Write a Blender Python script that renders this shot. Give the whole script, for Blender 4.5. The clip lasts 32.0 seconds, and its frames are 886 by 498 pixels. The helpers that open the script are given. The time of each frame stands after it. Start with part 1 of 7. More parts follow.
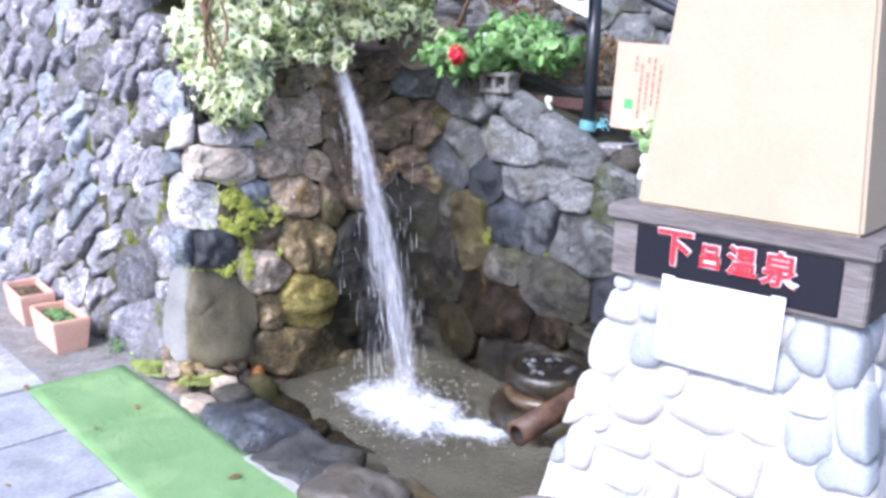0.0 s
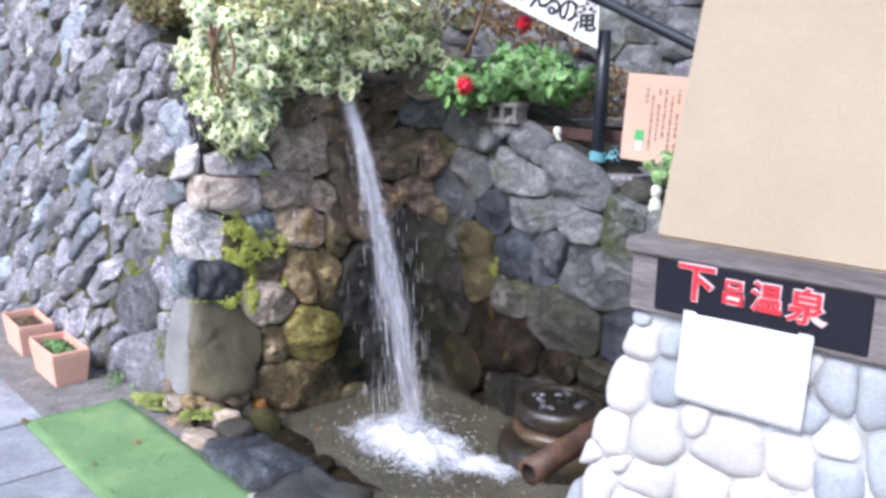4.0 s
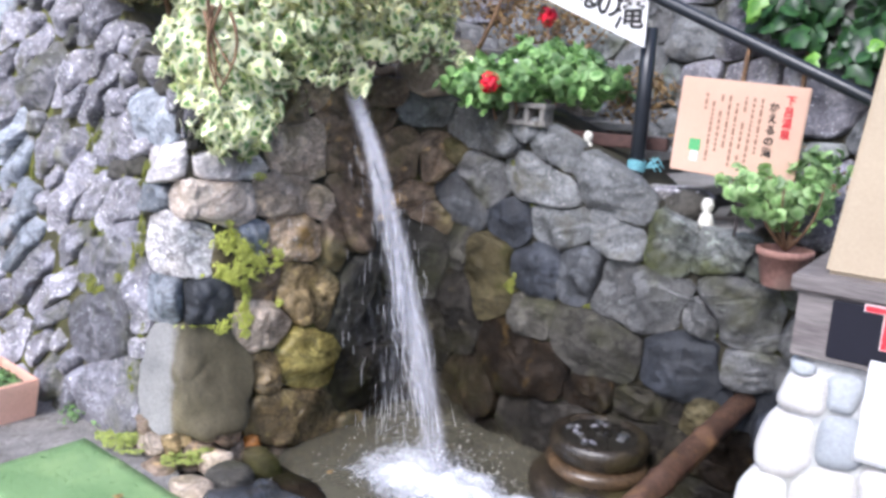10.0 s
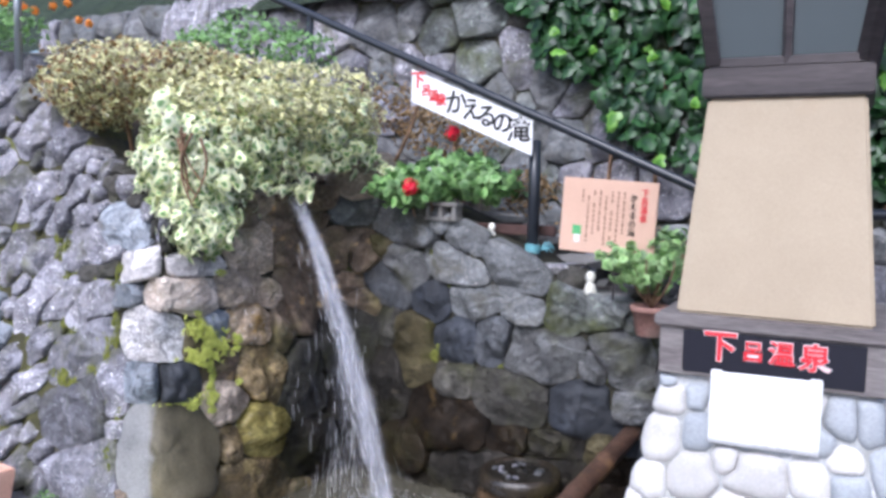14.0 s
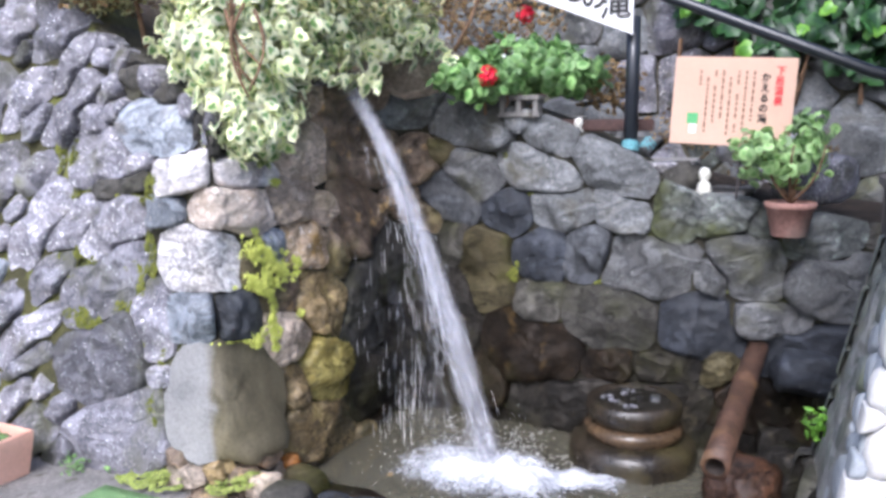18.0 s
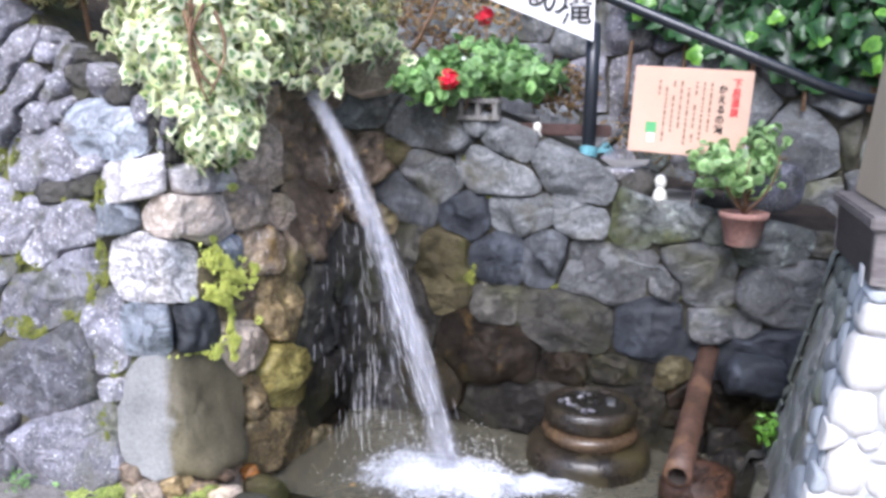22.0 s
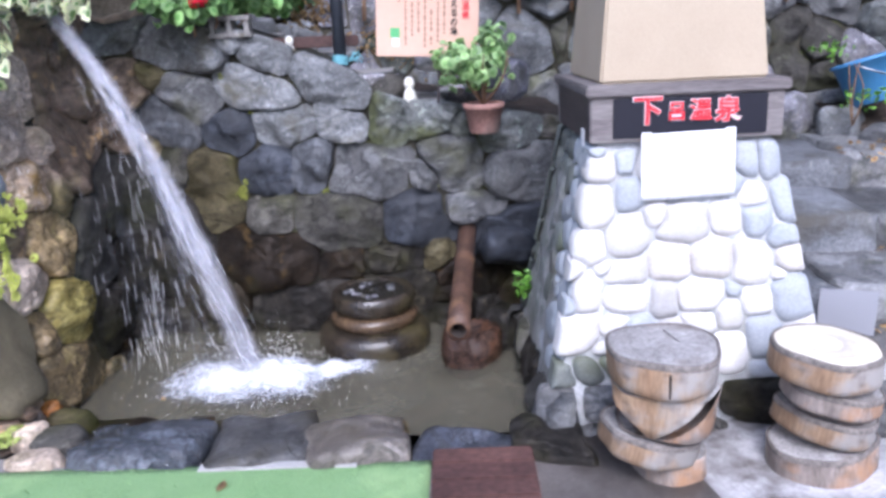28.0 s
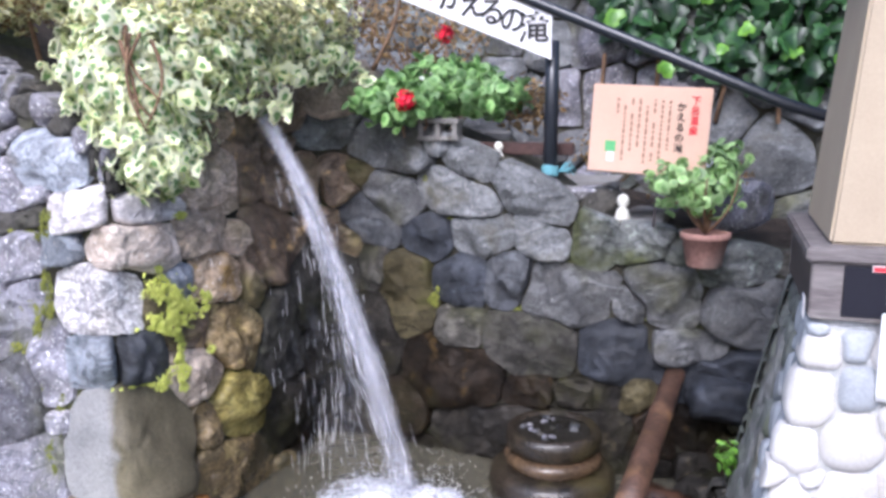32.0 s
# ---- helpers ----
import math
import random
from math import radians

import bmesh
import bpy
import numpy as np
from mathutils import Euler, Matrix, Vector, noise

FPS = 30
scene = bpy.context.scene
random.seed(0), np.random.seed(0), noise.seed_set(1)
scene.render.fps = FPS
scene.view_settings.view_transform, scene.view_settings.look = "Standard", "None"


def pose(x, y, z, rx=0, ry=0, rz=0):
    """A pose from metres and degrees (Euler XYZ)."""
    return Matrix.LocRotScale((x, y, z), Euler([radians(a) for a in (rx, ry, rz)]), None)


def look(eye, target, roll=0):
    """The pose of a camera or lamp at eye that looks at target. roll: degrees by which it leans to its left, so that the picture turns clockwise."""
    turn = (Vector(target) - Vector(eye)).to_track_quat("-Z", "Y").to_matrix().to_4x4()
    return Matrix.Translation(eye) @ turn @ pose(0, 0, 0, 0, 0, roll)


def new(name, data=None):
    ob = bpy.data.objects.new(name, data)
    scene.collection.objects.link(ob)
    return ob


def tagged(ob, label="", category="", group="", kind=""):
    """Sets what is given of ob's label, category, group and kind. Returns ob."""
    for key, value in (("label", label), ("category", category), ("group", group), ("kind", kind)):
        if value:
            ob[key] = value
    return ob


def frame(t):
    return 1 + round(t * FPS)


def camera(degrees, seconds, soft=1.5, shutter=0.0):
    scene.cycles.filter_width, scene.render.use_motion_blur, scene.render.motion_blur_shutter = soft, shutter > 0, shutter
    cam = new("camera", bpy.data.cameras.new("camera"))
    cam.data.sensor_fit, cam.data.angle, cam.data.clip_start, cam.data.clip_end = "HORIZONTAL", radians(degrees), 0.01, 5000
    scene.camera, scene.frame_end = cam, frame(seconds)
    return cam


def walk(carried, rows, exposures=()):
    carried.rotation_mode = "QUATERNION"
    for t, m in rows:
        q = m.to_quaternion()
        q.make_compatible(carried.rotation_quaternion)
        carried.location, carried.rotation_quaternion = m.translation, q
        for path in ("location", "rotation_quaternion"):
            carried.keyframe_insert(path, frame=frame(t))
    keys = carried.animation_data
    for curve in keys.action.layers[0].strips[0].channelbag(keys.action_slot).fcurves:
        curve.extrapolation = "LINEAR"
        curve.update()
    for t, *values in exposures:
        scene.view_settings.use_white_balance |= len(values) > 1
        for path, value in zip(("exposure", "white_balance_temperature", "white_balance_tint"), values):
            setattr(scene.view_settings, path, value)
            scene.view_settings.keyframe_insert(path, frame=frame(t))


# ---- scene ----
cam = camera(57.2, 32.0, soft=3.3)
PATH = [
    (0, (0.168, -0.292, 1.435), (0.044, 1.646, 0.957), 1.0),
    (0.5, (0.171, -0.287, 1.438), (0.001, 1.657, 0.997), -0.1),
    (1, (0.16, -0.299, 1.448), (-0.006, 1.654, 1.052), 0.7),
    (1.5, (0.159, -0.281, 1.442), (-0.004, 1.667, 1.021), 0.4),
    (2, (0.155, -0.261, 1.44), (0.02, 1.687, 1.01), 0.8),
    (2.5, (0.159, -0.248, 1.437), (0.008, 1.696, 0.993), 0.6),
    (3, (0.166, -0.252, 1.432), (0.023, 1.696, 0.999), 0.5),
    (3.5, (0.157, -0.263, 1.431), (-0.001, 1.685, 1.006), 0.8),
    (4, (0.124, -0.244, 1.437), (0.003, 1.709, 1.027), 1.2),
    (4.5, (0.057, -0.18, 1.449), (-0.024, 1.772, 1.02), 0.5),
    (6.5, (-0.094, 0.041, 1.444), (-0.119, 1.987, 0.983), 2.5),
    (7, (-0.133, 0.149, 1.438), (-0.189, 2.095, 0.978), 4.6),
    (7.5, (-0.29, 0.158, 1.458), (-0.19, 2.113, 1.049), 1.2),
    (8, (-0.383, 0.135, 1.456), (-0.194, 2.082, 1.04), 1.5),
    (8.5, (-0.384, 0.14, 1.448), (-0.219, 2.088, 1.028), 2.4),
    (9, (-0.389, 0.136, 1.44), (-0.233, 2.091, 1.05), 2.9),
    (9.5, (-0.396, 0.136, 1.438), (-0.22, 2.085, 1.028), 2.8),
    (10, (-0.4, 0.132, 1.435), (-0.253, 2.082, 1.014), 3.1),
    (10.5, (-0.395, 0.113, 1.437), (-0.225, 2.06, 1.013), 3.0),
    (11, (-0.386, 0.086, 1.441), (-0.172, 2.035, 1.046), 2.0),
    (11.5, (-0.365, -0.029, 1.442), (-0.186, 1.931, 1.087), 2.1),
    (12, (-0.322, -0.196, 1.431), (-0.184, 1.76, 1.039), 0.5),
    (12.5, (-0.374, -0.305, 1.441), (-0.087, 1.647, 1.11), 1.4),
    (13, (-0.547, -0.433, 1.432), (-0.107, 1.493, 1.123), -0.3),
    (13.5, (-0.661, -0.502, 1.453), (-0.215, 1.44, 1.278), 0.4),
    (14, (-0.673, -0.474, 1.453), (-0.25, 1.473, 1.281), 1.1),
    (14.5, (-0.7, -0.451, 1.433), (-0.376, 1.505, 1.174), 0.6),
    (15, (-0.722, -0.448, 1.432), (-0.386, 1.503, 1.144), 0.1),
    (15.5, (-0.756, -0.414, 1.419), (-0.476, 1.539, 1.088), 1.3),
    (17.5, (-1.144, 0.121, 1.287), (-0.504, 1.972, 0.882), 0.3),
    (18, (-1.179, 0.215, 1.242), (-0.586, 2.099, 0.928), -0.4),
    (18.5, (-1.213, 0.32, 1.235), (-0.62, 2.201, 0.9), 0.7),
    (19, (-1.285, 0.361, 1.227), (-0.562, 2.191, 0.872), -0.2),
    (19.5, (-1.267, 0.33, 1.369), (-0.531, 2.163, 1.059), 0.5),
    (20, (-1.27, 0.316, 1.368), (-0.508, 2.127, 0.996), 0.2),
    (20.5, (-1.268, 0.319, 1.362), (-0.504, 2.133, 1.005), 0.7),
    (21, (-1.273, 0.322, 1.342), (-0.517, 2.128, 0.935), 0.8),
    (21.5, (-1.282, 0.31, 1.347), (-0.53, 2.125, 0.972), 0.8),
    (22, (-1.287, 0.299, 1.351), (-0.528, 2.112, 0.979), 0.8),
    (22.5, (-1.295, 0.293, 1.356), (-0.537, 2.097, 0.946), 0.5),
    (23, (-1.284, 0.25, 1.344), (-0.469, 2.028, 0.923), 0.2),
    (23.5, (-1.299, 0.169, 1.336), (-0.489, 1.943, 0.892), -0.5),
    (24, (-1.361, 0.094, 1.348), (-0.513, 1.849, 0.9), -0.7),
    (24.5, (-1.509, 0.133, 1.353), (-0.615, 1.868, 0.916), -2.1),
    (26.5, (-1.589, 0.17, 1.34), (-0.597, 1.839, 0.858), -1.8),
    (27, (-1.599, 0.161, 1.324), (-0.53, 1.779, 0.838), -1.2),
    (27.5, (-1.576, 0.155, 1.3), (-0.445, 1.72, 0.778), -1.8),
    (28, (-1.53, 0.131, 1.286), (-0.269, 1.586, 0.743), -2.6),
    (28.5, (-1.449, 0.054, 1.283), (-0.063, 1.398, 0.76), -2.5),
    (29, (-1.377, -0.004, 1.291), (0.061, 1.272, 0.736), -2.3),
    (29.5, (-1.304, -0.039, 1.329), (0.139, 1.284, 0.92), -1.0),
    (30, (-1.233, -0.036, 1.382), (0.198, 1.323, 1.057), 0.9),
    (30.5, (-1.185, 0.035, 1.385), (0.201, 1.444, 1.079), 0.8),
    (31, (-1.132, 0.18, 1.399), (0.064, 1.753, 1.089), 0.1),
    (31.5, (-1.077, 0.232, 1.463), (-0.213, 2.005, 1.134), -0.7),
    (32, (-1.043, 0.271, 1.419), (-0.327, 2.103, 1.055), -0.2),
]
# seconds, stops, kelvin, tint
EXPOSURE = [(0, 1.30, 5400, 16), (0.5, 0.82, 5350, 17), (1, 0.77, 5330, 17), (1.5, 1.02, 5400, 16), (2, 1.00, 5450, 15), (4, 0.88, 5550, 13), (7, 1.00, 5650, 13), (8, 0.96, 5680, 13), (9, 0.97, 5700, 13), (12.5, 0.94, 5450, 13), (13, 0.84, 5400, 13), (13.5, 0.76, 5450, 14), (15, 0.65, 5500, 14), (18, 0.95, 5600, 14), (20, 0.96, 5550, 13), (22, 1.03, 5550, 14), (24, 1.06, 5450, 15), (27, 1.02, 5500, 16), (28, 0.99, 5330, 18), (28.5, 0.58, 5310, 18), (29, 0.47, 5330, 18), (30, 0.47, 5370, 19), (31, 0.49, 5350, 16), (31.5, 0.53, 5500, 17), (32, 0.94, 5550, 17)]
walk(cam, [(t, look(eye, target, roll)) for t, eye, target, roll in PATH], EXPOSURE)

# ---- world, sun, exposure ----
world = bpy.data.worlds.new("sky")
scene.world = world
world.use_nodes = True
wn = world.node_tree.nodes
sky = wn.new("ShaderNodeTexSky")
sky.sky_type, sky.sun_disc = "NISHITA", False
sky.sun_elevation, sky.sun_rotation = radians(46.6), radians(-142)
sky.air_density, sky.dust_density, sky.ozone_density = 1.0, 4.0, 1.0
wn["Background"].inputs["Strength"].default_value = 0.15
world.node_tree.links.new(sky.outputs["Color"], wn["Background"].inputs["Color"])
sun = new("sun", bpy.data.lights.new("sun", "SUN"))
sun.data.energy, sun.data.angle, sun.data.color = 1.5, radians(20), (1.0, 0.97, 0.94)
sun.matrix_world = look((-5.25, -6.7, 9), (0, 0, 0))

# ---- materials ----


def nodes_of(name):
    m = bpy.data.materials.new(name)
    m.use_nodes = True
    return m, m.node_tree.nodes, m.node_tree.links, m.node_tree.nodes["Principled BSDF"]


def ramp(nt, links, src, stops):
    r = nt.new("ShaderNodeValToRGB")
    el = r.color_ramp.elements
    while len(el) < len(stops):
        el.new(0.5)
    for e, (p, c) in zip(el, stops):
        e.position, e.color = p, (*c, 1)
    links.new(src, r.inputs[0])
    return r.outputs["Color"]


def mixc(nt, links, fac, a, b, mode="MIX"):
    n = nt.new("ShaderNodeMix")
    n.data_type, n.blend_type = "RGBA", mode
    for sock, v in ((n.inputs[0], fac), (n.inputs[6], a), (n.inputs[7], b)):
        if isinstance(v, (float, int)):
            sock.default_value = v
        elif isinstance(v, tuple):
            sock.default_value = (*v, 1)
        else:
            links.new(v, sock)
    return n.outputs[2]


def noise_tex(nt, links, scale, detail=4, stretch=None, rough=0.6, coord="Object"):
    tc = nt.new("ShaderNodeTexCoord")
    n = nt.new("ShaderNodeTexNoise")
    n.inputs["Scale"].default_value, n.inputs["Detail"].default_value, n.inputs["Roughness"].default_value = scale, detail, rough
    src = tc.outputs[coord]
    if stretch:
        mp = nt.new("ShaderNodeMapping")
        mp.inputs["Scale"].default_value = stretch
        links.new(src, mp.inputs[0])
        src = mp.outputs[0]
    links.new(src, n.inputs["Vector"])
    return n.outputs["Fac"]


def mottled(name, a, b, scale=7.0, fine=70.0, rough=0.85, bump=0.6, vary=0.35, by="object", spots=None, spot_scale=25.0, spot_cut=0.62,
            stretch=None, metal=0.0, spec=0.4, dist=0.01, stain=None, stain_scale=3.0, stain_cut=0.55, grain=0.75, crag=0.0):
    """A surface of two tones, with grain, spots of a third, stains of a fourth, and a tone that differs from piece to piece."""
    m, nt, links, bsdf = nodes_of(name)
    big, small = noise_tex(nt, links, scale, 5, stretch), noise_tex(nt, links, fine, 6, stretch)
    col = ramp(nt, links, big, [(0.3, a), (0.7, b)])
    speck = ramp(nt, links, small, [(0.28, (0.45, 0.45, 0.45)), (0.5, (0.95, 0.95, 0.95)), (0.74, (1.5, 1.5, 1.5))])
    col = mixc(nt, links, grain, col, speck, "MULTIPLY")
    if spots:
        s = noise_tex(nt, links, spot_scale, 3)
        f = ramp(nt, links, s, [(spot_cut - 0.03, (0, 0, 0)), (spot_cut + 0.05, (1, 1, 1))])
        col = mixc(nt, links, f, col, spots)
    if stain:
        s = noise_tex(nt, links, stain_scale, 4)
        f = ramp(nt, links, s, [(stain_cut - 0.06, (0, 0, 0)), (stain_cut + 0.1, (1, 1, 1))])
        col = mixc(nt, links, f, col, stain)
    if crag:
        cn = noise_tex(nt, links, scale * 0.9, 7, (1, 1, 1.7), 0.62)
        cn.node.inputs["Distortion"].default_value = 0.9
        away = nt.new("ShaderNodeMath")
        away.operation = "SUBTRACT"
        links.new(cn, away.inputs[0])
        away.inputs[1].default_value = 0.5
        line = nt.new("ShaderNodeMath")
        line.operation = "ABSOLUTE"
        links.new(away.outputs[0], line.inputs[0])
        crack = ramp(nt, links, line.outputs[0], [(0.0, (1 - crag,) * 3), (0.05, (1, 1, 1))])
        col = mixc(nt, links, 1.0, col, crack, "MULTIPLY")
        col = mixc(nt, links, 1.0, col, ramp(nt, links, cn, [(0.33, (0.72, 0.7, 0.67)), (0.5, (1, 1, 1)), (0.68, (1.25, 1.25, 1.26))]), "MULTIPLY")
    if vary:
        if by == "object":
            rnd = nt.new("ShaderNodeObjectInfo").outputs["Random"]
        else:
            rnd = nt.new("ShaderNodeNewGeometry").outputs["Random Per Island"]
        tone = ramp(nt, links, rnd, [(0.0, (1 - vary,) * 3), (1.0, (1 + vary,) * 3)])
        col = mixc(nt, links, 1.0, col, tone, "MULTIPLY")
    links.new(col, bsdf.inputs["Base Color"])
    bsdf.inputs["Roughness"].default_value = rough
    bsdf.inputs["Metallic"].default_value = metal
    bsdf.inputs["Specular IOR Level"].default_value = spec
    if bump:
        bp = nt.new("ShaderNodeBump")
        bp.inputs["Strength"].default_value, bp.inputs["Distance"].default_value = bump, dist
        mid = noise_tex(nt, links, (scale + fine) * 0.3, 4, stretch)
        h = mixc(nt, links, 0.35, mixc(nt, links, 0.5, big, mid), small)
        if crag:
            h = mixc(nt, links, 0.5, h, mixc(nt, links, 0.6, cn, crack))
        links.new(h, bp.inputs["Height"])
        links.new(bp.outputs[0], bsdf.inputs["Normal"])
    return m


def leafy(name, inner, outer, edge=0.6, rough=0.45, vary=0.4, sheer=0.25):
    """A leaf with a margin of its own colour (attribute rim: 0 at the midrib, 1 at the edge)."""
    m, nt, links, bsdf = nodes_of(name)
    at = nt.new("ShaderNodeAttribute")
    at.attribute_name = "rim"
    n = noise_tex(nt, links, 55, 2)
    add = nt.new("ShaderNodeMath")
    add.operation = "MULTIPLY_ADD"
    links.new(n, add.inputs[0])
    add.inputs[1].default_value = 0.9
    links.new(at.outputs["Fac"], add.inputs[2])
    col = ramp(nt, links, add.outputs[0], [(min(0.97, (edge + 0.3) * 0.7), inner), (min(1.0, (edge + 0.45) * 0.7), outer)])
    add.use_clamp = False
    scl = nt.new("ShaderNodeMath")
    scl.operation = "MULTIPLY"
    links.new(add.outputs[0], scl.inputs[0])
    scl.inputs[1].default_value = 0.7
    links.new(scl.outputs[0], col.node.inputs[0])
    rnd = nt.new("ShaderNodeNewGeometry").outputs["Random Per Island"]
    tone = ramp(nt, links, rnd, [(0.0, (1 - vary, 1 - vary, 1 - vary)), (1.0, (1 + vary, 1 + vary, 1 + vary * 0.5))])
    col = mixc(nt, links, 1.0, col, tone, "MULTIPLY")
    links.new(col, bsdf.inputs["Base Color"])
    bsdf.inputs["Roughness"].default_value = rough
    tr = nt.new("ShaderNodeBsdfTranslucent")
    links.new(col, tr.inputs["Color"])
    mx = nt.new("ShaderNodeMixShader")
    mx.inputs[0].default_value = sheer
    links.new(bsdf.outputs[0], mx.inputs[1])
    links.new(tr.outputs[0], mx.inputs[2])
    links.new(mx.outputs[0], nt["Material Output"].inputs["Surface"])
    return m


def plain(name, c, rough=0.6, metal=0.0):
    m, nt, links, bsdf = nodes_of(name)
    n = noise_tex(nt, links, 90, 4)
    col = ramp(nt, links, n, [(0.2, tuple(v * 0.85 for v in c)), (0.8, tuple(min(1, v * 1.12) for v in c))])
    links.new(col, bsdf.inputs["Base Color"])
    bsdf.inputs["Roughness"].default_value, bsdf.inputs["Metallic"].default_value = rough, metal
    return m


# wet kinds r and z are darker still, to hold the recess's shade
STONE = {
    "g": mottled("grey_stone", (0.165, 0.16, 0.185), (0.365, 0.35, 0.385), stretch=(1.5, 1.5, 0.6), spots=(0.798, 0.782, 0.768), spot_cut=0.62, spot_scale=70, stain=(0.12, 0.117, 0.09), stain_cut=0.6, stain_scale=7, bump=1.0, dist=0.03, grain=0.7, vary=0.38, crag=0.3),
    "c": mottled("smooth_grey_stone", (0.115, 0.119, 0.122), (0.221, 0.226, 0.23), bump=1.0, dist=0.03, spots=(0.321, 0.321, 0.321), spot_cut=0.66, spot_scale=45, stain=(0.0999, 0.0954, 0.0765), stain_cut=0.58, stain_scale=7, grain=0.65, vary=0.2, crag=0.25),
    "q": mottled("damp_grey_stone", (0.091, 0.091, 0.0946), (0.194, 0.194, 0.194), spots=(0.305, 0.305, 0.298), spot_cut=0.68, spot_scale=40, stain=(0.091, 0.091, 0.0546), stain_cut=0.6, rough=0.6, bump=1.0, dist=0.03, grain=0.6, crag=0.38),
    "p": mottled("pale_stone", (0.408, 0.384, 0.396), (0.624, 0.588, 0.576), bump=1.0, dist=0.028, spots=(0.792, 0.768, 0.744), spot_cut=0.64, spot_scale=50, vary=0.2, grain=0.5, crag=0.38),
    "w": mottled("white_speckled_stone", (0.439, 0.415, 0.427), (0.708, 0.671, 0.647), bump=1.0, dist=0.028, spots=(0.88, 0.87, 0.86), spot_cut=0.58, spot_scale=90, vary=0.1, stain=(0.439, 0.342, 0.268), stain_cut=0.6, crag=0.38),
    "b": mottled("bluish_stone", (0.184, 0.204, 0.233), (0.369, 0.392, 0.433), bump=1.0, dist=0.028, spots=(0.614, 0.585, 0.556), spot_cut=0.68, spot_scale=45, stain=(0.319, 0.269, 0.222), stain_cut=0.64, grain=0.6, crag=0.38),
    "d": mottled("dark_grey_stone", (0.128, 0.124, 0.145), (0.27, 0.262, 0.29), stretch=(1.5, 1.5, 0.6), bump=1.0, dist=0.028, spots=(0.7, 0.7, 0.72), spot_cut=0.64, spot_scale=95, stain=(0.13, 0.13, 0.091), grain=0.6, crag=0.38),
    "k": mottled("blue_black_stone", (0.0204, 0.0238, 0.0306), (0.0544, 0.0598, 0.0748), bump=1.0, dist=0.028, rough=0.6, spots=(0.109, 0.116, 0.13), spot_cut=0.7, grain=0.6, crag=0.38),
    "s": mottled("slate_stone", (0.0406, 0.0432, 0.0496), (0.104, 0.108, 0.117), bump=1.0, dist=0.028, rough=0.65, stretch=(0.9, 0.9, 0.36), stain=(0.156, 0.151, 0.146), stain_cut=0.64, grain=0.6, crag=0.38),
    "t": mottled("tan_stone", (0.43, 0.345, 0.28), (0.7, 0.61, 0.53), bump=1.0, dist=0.028, spots=(0.8, 0.76, 0.7), spot_cut=0.63, spot_scale=80, stain=(0.552, 0.528, 0.504), stain_cut=0.58, grain=0.6, crag=0.38),
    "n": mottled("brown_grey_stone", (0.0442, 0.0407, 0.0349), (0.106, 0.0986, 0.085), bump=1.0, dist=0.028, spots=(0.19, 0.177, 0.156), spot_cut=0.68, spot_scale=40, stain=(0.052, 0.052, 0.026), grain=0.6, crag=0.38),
    "o": mottled("olive_stone", (0.0466, 0.0385, 0.0186), (0.108, 0.0905, 0.0496), bump=1.0, dist=0.028, rough=0.6, spec=0.2, stain=(0.0623, 0.0623, 0.0155), vary=0.2, grain=0.6, crag=0.38),
    "y": mottled("yellow_algae_stone", (0.2, 0.15, 0.04), (0.48, 0.41, 0.13), rough=0.2, bump=1.0, dist=0.028, stain=(0.15, 0.12, 0.03), stain_scale=6, vary=0.1, grain=0.5, crag=0.38),
    "m": mottled("green_grey_stone", (0.108, 0.117, 0.115), (0.226, 0.234, 0.229), bump=1.0, dist=0.028, spots=(0.324, 0.367, 0.335), spot_cut=0.64, spot_scale=18, stain=(0.0702, 0.0778, 0.0346), grain=0.6, crag=0.38),
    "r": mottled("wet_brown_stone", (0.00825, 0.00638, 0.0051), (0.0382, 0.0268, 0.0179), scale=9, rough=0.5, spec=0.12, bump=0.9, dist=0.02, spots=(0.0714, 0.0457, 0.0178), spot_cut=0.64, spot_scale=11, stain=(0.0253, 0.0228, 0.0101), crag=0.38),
    "R": mottled("rusty_wet_stone", (0.151, 0.109, 0.0544), (0.369, 0.267, 0.13), scale=8, rough=0.2, spec=0.5, bump=1.0, dist=0.028, spots=(0.402, 0.301, 0.126), spot_cut=0.62, spot_scale=9, stain=(0.1, 0.0837, 0.0419), crag=0.38),
    # paler than damp stone is: offsets the ivy's shade through the colour
    "v": mottled("damp_brown_stone", (0.284, 0.228, 0.181), (0.655, 0.538, 0.424), scale=8, rough=0.4, bump=1.0, dist=0.028, spots=(0.784, 0.618, 0.438), spot_cut=0.66, spot_scale=11, stain=(0.284, 0.228, 0.125), crag=0.38),
    "T": mottled("wet_tan_stone", (0.336, 0.24, 0.156), (0.66, 0.516, 0.372), rough=0.25, bump=1.0, dist=0.028, spots=(0.96, 0.888, 0.768), spot_cut=0.64, spot_scale=40, stain=(0.36, 0.228, 0.084), stain_cut=0.56, stain_scale=7, grain=0.6, crag=0.38),
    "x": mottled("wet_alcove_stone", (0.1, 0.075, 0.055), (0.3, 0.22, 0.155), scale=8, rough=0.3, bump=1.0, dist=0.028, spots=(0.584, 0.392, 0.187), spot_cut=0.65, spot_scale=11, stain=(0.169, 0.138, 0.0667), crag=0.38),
    "z": mottled("wet_shaded_stone", (0.0119, 0.011, 0.0102), (0.0442, 0.0391, 0.0331), scale=8, rough=0.5, spec=0.12, bump=1.0, dist=0.028, spots=(0.0867, 0.0723, 0.0506), spot_cut=0.66, spot_scale=11, stain=(0.0325, 0.0303, 0.0145), crag=0.38),
}


